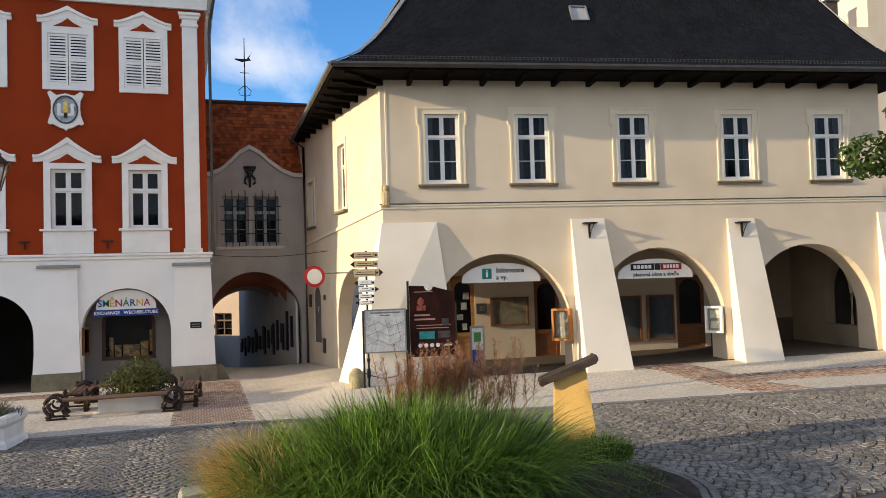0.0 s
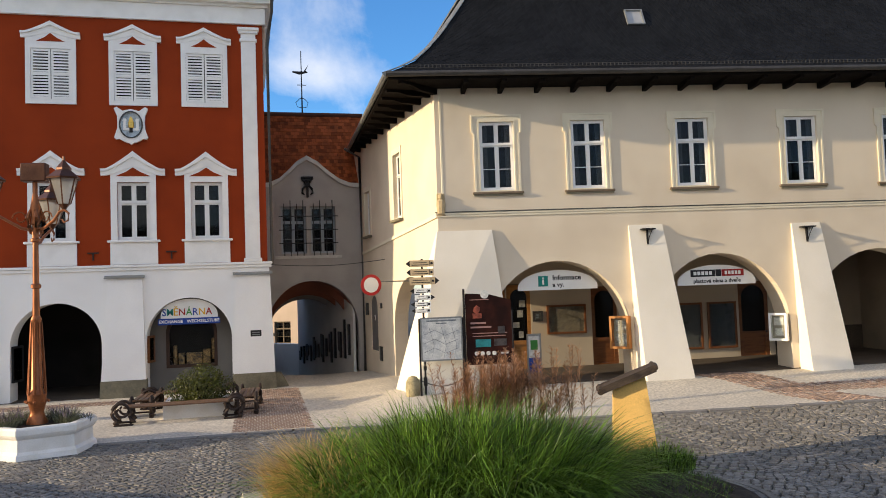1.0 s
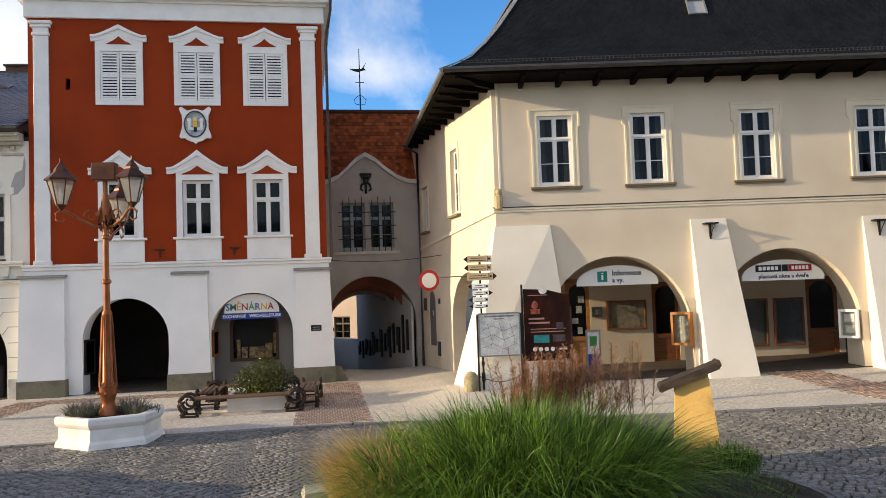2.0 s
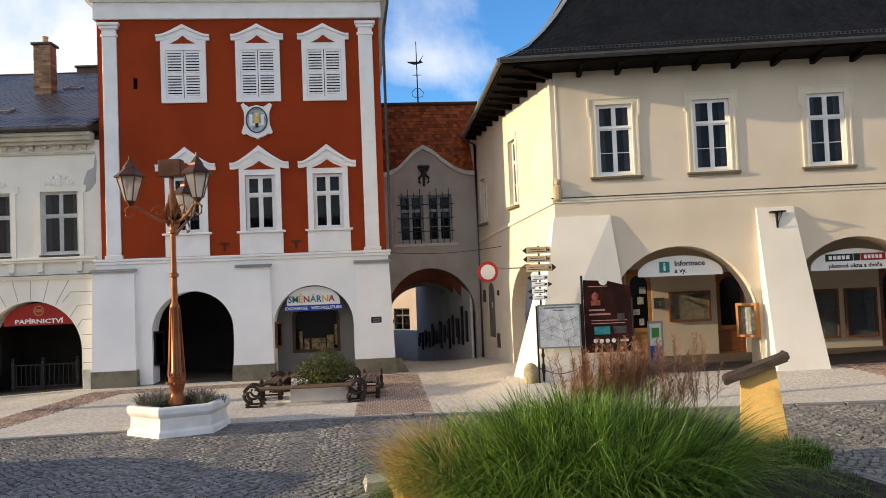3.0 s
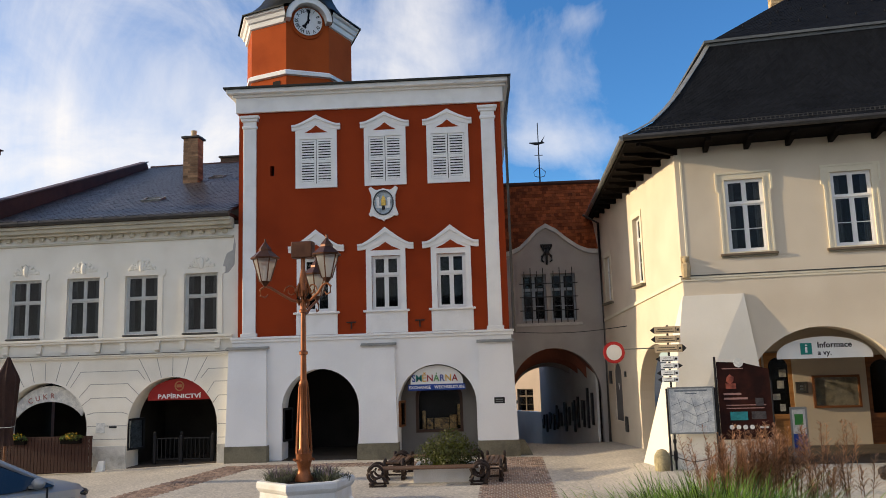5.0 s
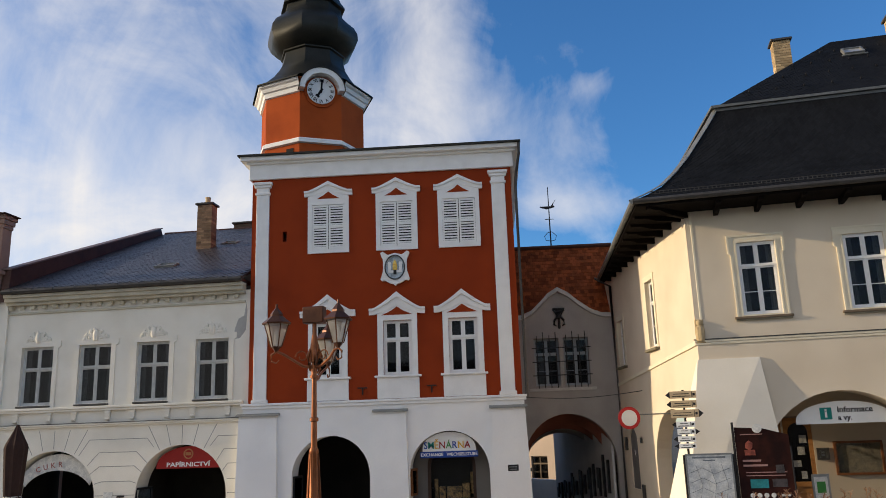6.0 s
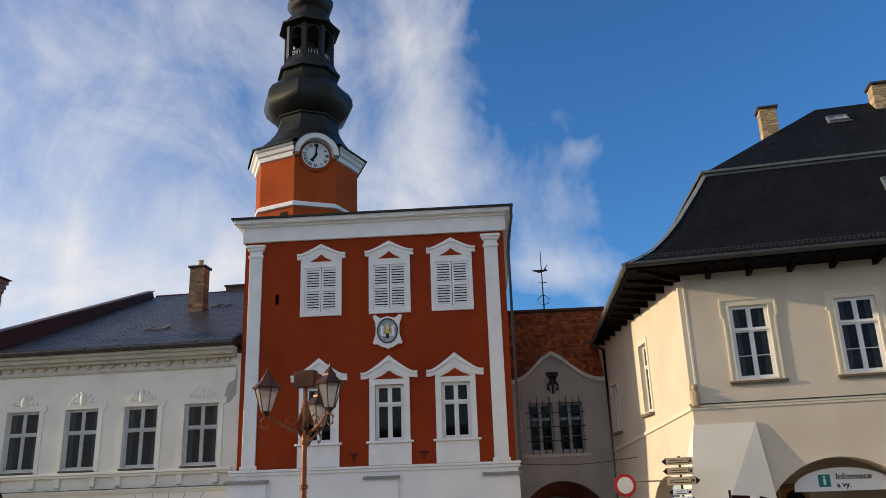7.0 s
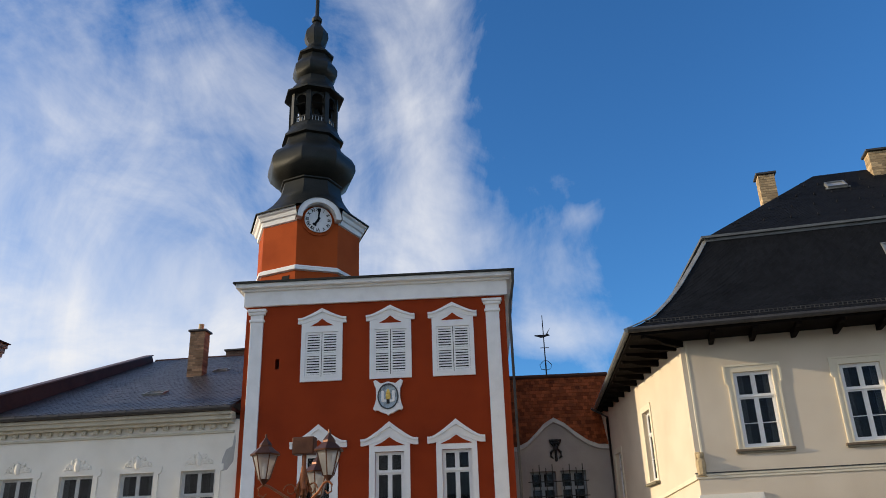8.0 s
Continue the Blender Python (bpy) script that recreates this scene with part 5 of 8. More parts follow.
for yy, top in ((1.9, 3.15), (3.4, 2.95)):
    bm = B()
    for i in range(20):
        q = [(2.875 + w_ * math.cos(math.pi * j / 20), 1.4 + h_ * math.sin(math.pi * j / 20)) for j, w_, h_ in ((i, 1.93, 2.3), (i + 1, 1.93, 2.3), (i + 1, 1.75, top - 1.4), (i, 1.75, top - 1.4))]
        prism(bm, q, yy, yy + 0.35)
    part("vault_rib", bm, VAULT, gate)
LANEWALL = surf("blue_grey_limewash", (0.60, 0.60, 0.59), 0.9, 0.06, 0.8, 0.2, 40)
bm = B()
hexa(bm, [(4.62, 0.5, -6), (5.1, 0.5, -6), (3.5, 12.0, -6), (3.0, 12.0, -6)], [(4.62, 0.5, 3.0), (5.1, 0.5, 3.0), (3.5, 12.0, 3.0), (3.0, 12.0, 3.0)])
part("lane_wall", bm, LANEWALL, gate, "pale limewashed lane wall")
bm = B()
hexa(bm, [(3.1, 12.0, -6), (3.5, 12.0, -6), (1.9, 17.0, -6), (1.5, 17.0, -6)], [(3.1, 12.0, 0.15), (3.5, 12.0, 0.15), (1.9, 17.0, 0.0), (1.5, 17.0, 0.0)])
part("garden_wall", bm, WHITE, gate, "low limewashed wall along the bend of the lane")
# unseen wall added west of the lane to keep the sun off it
bm = B()
box(bm, -0.5, 0.9, 5.5, 22.5, -5, 3.4)
part("lane_house_wall", bm, GREYWALL, gate)
bm = B()
box(bm, -0.04, 0.04, -0.30, 0.30, -0.85, 0.85, 0.01)
board = mesh_of("hanging_panel", bm, IRON)
for i in range(19):
    y = 35.0 + i * 0.57 + 0.16 * (i % 3)
    z = 1.05 - 0.125 * (y - 34) + 0.12 * math.sin(i * 2.3)
    tagged(link("hanging_panel", board, None, LANE @ pose(4.62 - (y - 34.5) * 0.1409 - 0.06, y, z, 0, 0, 8) @ Matrix.Diagonal((1, 0.34, (0.80 + 0.26 * math.sin(i * 1.7)) * (1 - 0.028 * i), 1))), "narrow black panel hung on the lane wall", "panel", "lane panels")
# roof of the link house
bm = B()
q = [(0.7, 0.35, 7.55), (5.6, 0.35, 7.55), (5.6, 2.5, 11.2), (0.7, 2.5, 11.2)]
hexa(bm, [(x, y + 0.1, z - 0.1) for x, y, z in q], q)
hexa(bm, [(0.7, 2.5, 11.1), (5.6, 2.5, 11.1), (5.6, 5.6, 7.2), (0.7, 5.6, 7.2)], [(0.7, 2.5, 11.2), (5.6, 2.5, 11.2), (5.6, 5.6, 7.3), (0.7, 5.6, 7.3)])
part("roof_bed", bm, DARKWOOD, gate)
bm = B()
tube(bm, [(0.7, 2.5, 11.24), (5.6, 2.5, 11.24)], 0.11, 8)
part("ridge_tile", bm, surf("dark_ridge_tile", (0.09, 0.035, 0.02), 0.85, 0.2), gate)
# weather vane
vane = empty("weather_vane", LANE @ pose(2.83, 36.45, 11.3), "thin iron weather vane on the link roof", "weather vane")
bm = B()
tube(bm, [(0, 0, -0.1), (0, 0, 2.9)], [0.035, 0.018], 6)
part("rod", bm, IRON, vane)
bm = B()
for i in range(4):
    a = i * math.pi / 2
    tube(bm, [(0, 0, 0.25), (0.22 * math.cos(a), 0.22 * math.sin(a), 0.3), (0.28 * math.cos(a), 0.28 * math.sin(a), 0.5), (0.1 * math.cos(a), 0.1 * math.sin(a), 0.68), (0, 0, 0.7)], 0.016, 5)
box(bm, -0.2, 0.2, -0.01, 0.01, 1.3, 1.33)
part("scroll_foot", bm, IRON, vane)
bm = B()
prism(bm, [(-0.42, 1.95), (0.1, 1.95), (0.34, 2.28), (0.2, 2.0), (0.3, 1.9), (-0.1, 1.8), (-0.42, 1.9)], -0.012, 0.012)
part("flag", bm, IRON, vane)
# sunlit house at the end of the lane
far = empty("lane_end_house", LANE @ pose(3.0, 62, 0, 0, 0, -38), "pale pink sunlit house at the end of the lane", "building")
bm = B()
panel(bm, rect(-9, 9, -6, 6), [rect(-0.9, 0.6, -0.75, 0.95)], 0, 0.4)
part("wall", bm, PINKWALL, far)
casement(far, pose(-0.15, 0.12, -0.75), 1.5, 1.7, surf("brown_window_paint", (0.16, 0.12, 0.08), 0.6, 0.1), 2, 0.66, True)


# ---- street lamp in its planter ----
LX, LY = -4.05, 17.75
planter = empty("street_planter", pose(LX, LY, 0) @ Matrix.Scale(0.95, 4), "white painted six-sided concrete planter with lavender", "planter")
bm = B()
H0 = radians(-100)
loft(bm, [(1.10, -0.05), (1.14, 0.02), (1.12, 0.12), (1.06, 0.18), (1.05, 0.42), (1.10, 0.47), (1.13, 0.52), (1.13, 0.62), (1.10, 0.66), (0.96, 0.66), (0.94, 0.55)], 6, H0, cap=False)
part("basin", bm, CONCRETE, planter)
bm = B()
loft(bm, [(0.97, 0.45), (0.97, 0.57), (0.3, 0.6)], 6, H0)
part("soil", bm, surf("dark_soil", (0.05, 0.036, 0.024), 0.95, 0.3, 4.0, 0.6, 20), planter)
LAV = surf("grey_green_lavender", (0.19, 0.20, 0.125), 0.85, 0.25, 6.0, 0.1, 40, pick="island")
PURPLE = surf("faded_lavender_flower", (0.22, 0.18, 0.19), 0.85, 0.25, 6.0, 0.1, 40, pick="island")


def tuft_mesh(name, k, centre, radius, height, count, width, material, lean=0.6, tip=0.25):
    """Many thin curved blades that rise from one round patch."""
    vs, fs = [], []
    for _ in range(count):
        a, r = k.uniform(0, 2 * math.pi), radius * k.random() ** 0.5
        bx, by = centre[0] + r * math.cos(a), centre[1] + r * math.sin(a)
        h = height * k.uniform(0.55, 1.1)
        d = a + k.uniform(-0.9, 0.9)
        out = lean * h * k.uniform(0.3, 1.0)
        w = width * k.uniform(0.7, 1.3)
        sx, sy = -math.sin(d) * w / 2, math.cos(d) * w / 2
        b = len(vs)
        for t, ww in ((0, 1.0), (0.45, 0.9), (0.8, 0.6), (1.0, tip)):
            ox = out * t * t
            x, y, z = bx + math.cos(d) * ox, by + math.sin(d) * ox, centre[2] + h * (t - 0.25 * lean * t * t * t)
            vs += [(x - sx * ww, y - sy * ww, z), (x + sx * ww, y + sy * ww, z)]
        fs += [(b + 2 * i, b + 2 * i + 1, b + 2 * i + 3, b + 2 * i + 2) for i in range(3)]
    me = bpy.data.meshes.new(name)
    me.from_pydata(vs, [], fs)
    me.materials.append(material)
    return me


k = random.Random(3)
for deg, r, big in ((168, 0.72, 1.0), (196, 0.70, 1.05), (222, 0.66, 0.9), (140, 0.66, 1.0), (182, 0.42, 0.9), (8, 0.42, 0.95), (30, 0.55, 1.0), (-22, 0.62, 0.85), (4, 0.80, 0.6), (75, 0.6, 0.9), (110, 0.66, 0.9)):
    a = radians(deg)
    pl = tagged(link("lavender", tuft_mesh("lavender", k, (0, 0, 0), 0.17, 0.36 * big, 170, 0.011, LAV, 1.0), None, pose(LX + r * math.cos(a), LY + r * math.sin(a), 0.53)), "grey-green lavender clump in the white planter", "plant", "planter lavender")
    link("blossom", tuft_mesh("blossom", k, (0, 0, 0.20 * big), 0.17, 0.20 * big, 22, 0.014, PURPLE, 0.9, 0.8), pl)

lamp = empty("street_lamp", pose(LX - 0.05, LY, 0), "copper-brown cast iron street lamp with three lanterns", "street lamp")
bm = B()
loft(bm, [(0.20, 0.5), (0.21, 0.62), (0.16, 0.70), (0.13, 0.80), (0.15, 0.90), (0.185, 1.02), (0.18, 1.10), (0.19, 1.16), (0.15, 1.20), (0.115, 1.26), (0.09, 2.30), (0.09, 2.60), (0.11, 2.66), (0.10, 2.70), (0.085, 2.74)], 12)
part("base", bm, COPPER, lamp, smooth=True)
bm = B()
for i in range(8):
    a = i * math.pi / 4
    c, s = math.cos(a), math.sin(a)
    tube(bm, [(0.175 * c, 0.175 * s, 1.16), (0.14 * c, 0.14 * s, 1.9), (0.105 * c, 0.105 * s, 2.62)], [0.018, 0.015, 0.012], 6)
    bmesh.ops.create_icosphere(bm, subdivisions=1, radius=0.035, matrix=Matrix.Translation((0.215 * c, 0.215 * s, 1.02)))
part("base_ribs", bm, COPPER, lamp, smooth=True)
bm = B()
loft(bm, [(0.072, 2.72), (0.064, 3.30), (0.10, 3.32), (0.10, 3.38), (0.062, 3.41), (0.055, 4.25), (0.095, 4.27), (0.095, 4.32), (0.066, 4.34), (0.06, 4.60), (0.09, 4.63), (0.09, 4.68), (0.085, 4.72), (0.10, 4.95), (0.075, 5.1), (0.05, 5.25), (0.05, 5.55), (0.02, 5.6)], 12)
part("pole", bm, COPPER, lamp, smooth=True)
bm = B()
for i in range(5):
    a = i * 1.257
    tube(bm, [(0.10 * math.cos(a), 0.10 * math.sin(a), 4.92), (0.16 * math.cos(a), 0.16 * math.sin(a), 4.75), (0.13 * math.cos(a), 0.13 * math.sin(a), 4.55), (0.10 * math.cos(a), 0.10 * math.sin(a), 4.42)], [0.02, 0.045, 0.03, 0.015], 6)
part("leaf_collar", bm, COPPER, lamp, smooth=True)
for ang, r, low in ((186, 0.86, 0.42), (-32, 0.74, 0.42), (84, 1.0, 0.70)):
    am = pose(0, 0, -low, 0, 0, ang)
    bm = B()
    tube(bm, [(0.05, 0, 4.92), (0.25, 0, 4.96), (0.48, 0, 5.10), (r - 0.12, 0, 5.26), (r, 0, 5.30), (r + 0.11, 0, 5.22), (r + 0.10, 0, 5.08), (r - 0.01, 0, 5.04), (r - 0.07, 0, 5.11)], [0.035, 0.032, 0.03, 0.028, 0.028, 0.024, 0.02, 0.018, 0.012], 8)
    pts = [(0.28 + 0.15 * math.cos(t * 0.6) * (1 - t * 0.06), 0, 5.17 + 0.15 * math.sin(t * 0.6) * (1 - t * 0.06)) for t in range(12)]
    tube(bm, pts, 0.016, 6)
    arm = part("arm", bm, COPPER, lamp, m=am, smooth=True)
    lm = am @ pose(r, 0, 5.30) @ Matrix.Scale(1.12, 4)
    bm = B()
    loft(bm, [(0.03, 0.0), (0.05, 0.03), (0.09, 0.08), (0.11, 0.10)], 6)
    part("lantern_foot", bm, BRONZE, lamp, m=lm)
    bm = B()
    loft(bm, [(0.29, 0.55), (0.30, 0.58), (0.20, 0.66), (0.13, 0.72), (0.13, 0.76), (0.10, 0.80), (0.05, 0.86), (0.025, 0.90), (0.02, 0.97)], 6)
    lan = part("lantern", bm, BRONZE, lamp, "six-sided lantern with frosted panes", m=lm)
    bm = B()
    loft(bm, [(0.105, 0.10), (0.238, 0.555)], 6, cap=False)
    part("lantern_glass", bm, LAMPGLASS, lan)
    for i in range(6):
        bm = B()
        tube(bm, [(0.11, 0, 0.10), (0.245, 0, 0.56)], 0.013, 5)
        part("glazing_bar", bm, BRONZE, lan, m=pose(0, 0, 0, 0, 0, 60 * i))
    bm = B()
    loft(bm, [(0.04, 0.12), (0.05, 0.30), (0.03, 0.42)], 8)
    part("bulb", bm, CONCRETE, lan)
bm = B()
box(bm, -0.25, 0.25, -0.12, 0.12, -0.19, 0.19, 0.02)
box(bm, -0.03, 0.03, -0.03, 0.03, -0.4, -0.20)
part("box_sign", bm, BRONZE, lamp, "brown metal box on the pole top", m=pose(0.0, 0, 5.69, 0, 0, -8))

# ---- benches with scrolled cast iron ends round a shrub box ----
bench_meshes = {}


def bench(m, length, label):
    ob = empty("bench", m, label, "bench", "benches round the shrub")
    if "end" not in bench_meshes:
        bm = B()
        spiral = []
        for t in range(24):
            a = -1.2 + t * 0.36
            r = 0.235 - t * 0.0065
            spiral.append((0.02 + r * math.cos(a), 0, 0.34 + r * math.sin(a)))
        tube(bm, spiral, [0.045 - 0.0009 * i for i in range(24)], 8)
        tube(bm, [(0.10, 0, 0.0), (0.16, 0, 0.08), (0.10, 0, 0.16)], [0.06, 0.065, 0.045], 8)
        tube(bm, [(-0.16, 0, 0.0), (-0.22, 0, 0.10), (-0.15, 0, 0.24), (-0.22, 0, 0.40)], [0.06, 0.06, 0.045, 0.04], 8)
        box(bm, -0.24, 0.2, -0.05, 0.05, 0.0, 0.04, 0.01)
        bench_meshes["end"] = mesh_of("cast_scroll", bm, RUSTIRON, True)
        bm = B()
        box(bm, -0.03, 0.03, -0.26, 0.26, 0.36, 0.40, 0.008)
        box(bm, -0.03, 0.03, -0.26, 0.26, 0.08, 0.12, 0.008)
        bench_meshes["tie"] = mesh_of("tie_bar", bm, RUSTIRON)
    for s in (-1, 1):
        for y in (-0.24, 0.24):
            link("cast_scroll", bench_meshes["end"], ob, pose(s * length / 2, y, 0) @ Matrix.Diagonal((s, 1, 1, 1)))
        link("tie_bar", bench_meshes["tie"], ob, pose(s * (length / 2 - 0.2), 0, 0))
    for i, y in enumerate((-0.19, -0.06, 0.07, 0.20)):
        bm = B()
        box(bm, -length / 2 + 0.02, length / 2 - 0.02, y - 0.055, y + 0.055, 0.40, 0.445, 0.01)
        part("plank", bm, BENCHWOOD, ob)
    return ob


bench(pose(-1.55, 20.45, 0.03), 2.55, "brown plank bench with scrolled cast iron ends")
bench(pose(0.10, 21.75, 0.03, 0, 0, 86), 1.9, "brown plank bench with scrolled cast iron ends")
bench(pose(-1.45, 23.1, 0.03, 0, 0, 180), 2.05, "brown plank bench behind the clipped shrub")
bench(pose(-2.5, 22.3, 0.03, 0, 0, -92), 1.7, "brown plank bench with scrolled cast iron ends")

shrub_box = empty("shrub_box", pose(-1.12, 21.55, 0.03), "low white concrete box with a clipped green shrub", "planter")
bm = B()
panel(bm, rect(-0.85, 0.85, -0.75, 0.75), [rect(-0.75, 0.75, -0.65, 0.65)], 0, 0.36)
for v in bm.verts:
    v.co = Vector((v.co.x, v.co.z, v.co.y))
part("box", bm, CONCRETE, shrub_box)
bm = B()
box(bm, -0.76, 0.76, -0.66, 0.66, 0.1, 0.28)
part("soil", bm, bpy.data.materials["dark_soil"], shrub_box)


def leaves(name, k, blobs, count, size, material, flat=0.6):
    """Small leaves scattered through rounded masses, denser near their skin."""
    vs, fs = [], []
    tot = sum(b[3] ** 2 for b in blobs)
    for cx, cy, cz, r in blobs:
        for _ in range(int(count * r * r / tot)):
            d = Vector((k.gauss(0, 1), k.gauss(0, 1), k.gauss(0, 1))).normalized()
            rr = r * (0.55 + 0.5 * k.random() ** 0.6)
            p = Vector((cx, cy, cz)) + Vector((d.x * rr, d.y * rr, d.z * rr * flat))
            nrm = (d + Vector((k.gauss(0, 0.6), k.gauss(0, 0.6), k.gauss(0, 0.6) + 0.3))).normalized()
            q = nrm.to_track_quat("Z", "Y")
            s = size * k.uniform(0.6, 1.4)
            tw = k.uniform(0, 6.28)
            c, sn = math.cos(tw), math.sin(tw)
            b = len(vs)
            for lx, ly, lz in ((-1, 0, 0), (0, -0.5, 0.12), (1, 0, 0), (0, 0.5, 0.12)):
                vs.append(tuple(p + q @ Vector(((lx * c - ly * sn) * s, (lx * sn + ly * c) * s, lz * s))))
            fs.append((b, b + 1, b + 2, b + 3))
    me = bpy.data.meshes.new(name)
    me.from_pydata(vs, [], fs)
    me.materials.append(material)
    return me


def leafy(name, col, tint, dark=0.5, light=1.5):
    m = surf(name, col, 0.42, 0.34, 2.5, 0.0, 30, tint=tint, pick="island", spec=0.4)
    n, l = m.node_tree.nodes, m.node_tree.links
    for nd in n:
        if nd.type == "MAP_RANGE" and abs(nd.inputs["To Max"].default_value - 1.4) < 0.01:
            nd.inputs["To Min"].default_value, nd.inputs["To Max"].default_value = dark, light
    b, o = n["Principled BSDF"], n["Material Output"]
    tr, mx = n.new("ShaderNodeBsdfTranslucent"), n.new("ShaderNodeMixShader")
    mx.inputs["Fac"].default_value = 0.35
    src = b.inputs["Base Color"].links[0].from_socket
    l.new(src, tr.inputs["Color"])
    l.new(b.outputs["BSDF"], mx.inputs[1])
    l.new(tr.outputs["BSDF"], mx.inputs[2])
    l.new(mx.outputs["Shader"], o.inputs["Surface"])
    return m


BOXLEAF = leafy("olive_shrub_leaf", (0.085, 0.095, 0.016), (0.035, 0.045, 0.009))
k = random.Random(11)
shrub = tagged(link("shrub", leaves("shrub", k, [(0, 0, 0.45, 0.62), (-0.42, -0.1, 0.32, 0.45), (0.42, 0.05, 0.34, 0.46), (0.1, -0.4, 0.3, 0.45), (-0.1, 0.4, 0.32, 0.45), (0.15, 0.05, 0.66, 0.42)], 5200, 0.034, BOXLEAF, 0.8), None, pose(-1.12, 21.55, 0.30)),
               "dense olive-green rounded shrub in a white box", "shrub")
bm = B()
for i in range(7):
    a = i * 0.9
    tube(bm, [(0, 0, -0.1), (0.2 * math.cos(a), 0.2 * math.sin(a), 0.3), (0.4 * math.cos(a), 0.4 * math.sin(a), 0.55)], [0.025, 0.016, 0.008], 5)
part("stems", bm, DARKWOOD, shrub)

# ---- island with tall grass and the tapered info post ----
ISX, ISY = 3.15, 9.9
bm = B()
loft(bm, [(1.0, -0.1), (1.0, 0.10), (0.94, 0.14), (0.2, 0.22)], 40)
for v in bm.verts:
    v.co.x, v.co.y = ISX + v.co.x * 3.55, ISY + v.co.y * 2.45
island = tagged(part("planting_island", bm, bpy.data.materials["dark_soil"]), "low soil mound of the planting island", "flower bed", kind="structure")
LOWGREEN = leafy("low_ground_cover_leaf", (0.09, 0.14, 0.025), (0.06, 0.10, 0.02))
GRASS = leafy("fresh_tall_grass", (0.095, 0.165, 0.022), (0.030, 0.066, 0.009), 0.08, 3.2)
DRY = leafy("dry_straw_grass", (0.62, 0.44, 0.18), (0.46, 0.31, 0.12), 0.7, 1.5)
PLUME = leafy("red_brown_plume", (0.46, 0.25, 0.13), (0.28, 0.145, 0.075))
k = random.Random(21)


def grass_mesh(name, k, count, cx, cy, rx, ry, h0, h1, width, material, lean, side=None):
    vs, fs = [], []
    for _ in range(count):
        a, r = k.uniform(0, 2 * math.pi), k.random() ** 0.5
        x0, y0 = cx + rx * r * math.cos(a), cy + ry * r * math.sin(a)
        if side and not side(x0, y0, k):
            continue
        clump = 0.78 + 0.30 * math.sin(x0 * 2.7 + 1.0) * math.cos(y0 * 2.3) + 0.16 * math.sin(x0 * 6.1 + y0 * 4.7)
        h = (h0 + (h1 - h0) * max(0.0, 1 - r) ** 0.7) * k.uniform(0.62, 1.12) * (0.75 + 0.3 * clump)
        d = a + k.gauss(0, 1.1)
        out = lean * h * k.uniform(0.35, 1.15)
        w = width * k.uniform(0.6, 1.3)
        sd = d + math.pi / 2 + k.uniform(-0.6, 0.6)
        sx, sy = math.cos(sd) * w / 2, math.sin(sd) * w / 2
        b = len(vs)
        droop = k.uniform(0.15, 0.55)
        for t, ww in ((0, 0.9), (0.35, 1.0), (0.65, 0.8), (0.86, 0.5), (1.0, 0.08)):
            ox = out * t ** 2.1
            z = 0.12 + h * (t - droop * lean * t ** 4)
            x, y = x0 + math.cos(d) * ox, y0 + math.sin(d) * ox
            vs += [(x - sx * ww, y - sy * ww, z), (x + sx * ww, y + sy * ww, z)]
        fs += [(b + 2 * i, b + 2 * i + 1, b + 2 * i + 3, b + 2 * i + 2) for i in range(4)]
    me = bpy.data.meshes.new(name)
    me.from_pydata(vs, [], fs)
    me.materials.append(material)
    me.shade_smooth()
    return me


def tussocks(name, k, clumps, blades, cx, cy, rx, ry, h0, h1, width, material):
    """A stand of grass as many tussocks: the blades of each rise from its middle and arch over to all sides."""
    vs, fs = [], []
    for _ in range(clumps):
        a, r = k.uniform(0, 2 * math.pi), k.random() ** 0.55
        x0, y0 = cx + rx * r * math.cos(a), cy + ry * r * math.sin(a)
        tall_ = (h0 + (h1 - h0) * max(0.0, 1 - r ** 2.2)) * k.uniform(0.85, 1.08)
        lean_x, lean_y = 0.30 * r * math.cos(a) + k.gauss(0, 0.12), 0.30 * r * math.sin(a) + k.gauss(0, 0.12)
        for _b in range(blades):
            d, h = k.uniform(0, 2 * math.pi), tall_ * k.uniform(0.5, 1.03)
            out = h * abs(k.gauss(0.0, 0.55)) + 0.08
            ox, oy = math.cos(d) * out + lean_x * h, math.sin(d) * out + lean_y * h
            bx, by = x0 + k.gauss(0, 0.07), y0 + k.gauss(0, 0.07)
            w = width * k.uniform(0.6, 1.35)
            sd = d + math.pi / 2 + k.uniform(-0.7, 0.7)
            sx, sy = math.cos(sd) * w / 2, math.sin(sd) * w / 2
            droop = min(0.75, 0.10 + 0.55 * out / h) * k.uniform(0.6, 1.2)
            b = len(vs)
            for t, ww in ((0, 0.8), (0.3, 1.0), (0.55, 0.9), (0.75, 0.7), (0.9, 0.45), (1.0, 0.06)):
                x, y, z = bx + ox * t ** 1.8, by + oy * t ** 1.8, 0.12 + h * (t - droop * t ** 3.6)
                vs += [(x - sx * ww, y - sy * ww, z), (x + sx * ww, y + sy * ww, z)]
            fs += [(b + 2 * i, b + 2 * i + 1, b + 2 * i + 3, b + 2 * i + 2) for i in range(5)]
    me = bpy.data.meshes.new(name)
    me.from_pydata(vs, [], fs)
    me.materials.append(material)
    me.shade_smooth()
    return me


tall = tagged(link("tall_grass", tussocks("tall_grass", k, 200, 130, 2.66, 10.0, 1.80, 1.35, 1.20, 1.74, 0.0135, GRASS)), "dense arching green ornamental grass on the island", "grass", kind="stuff")
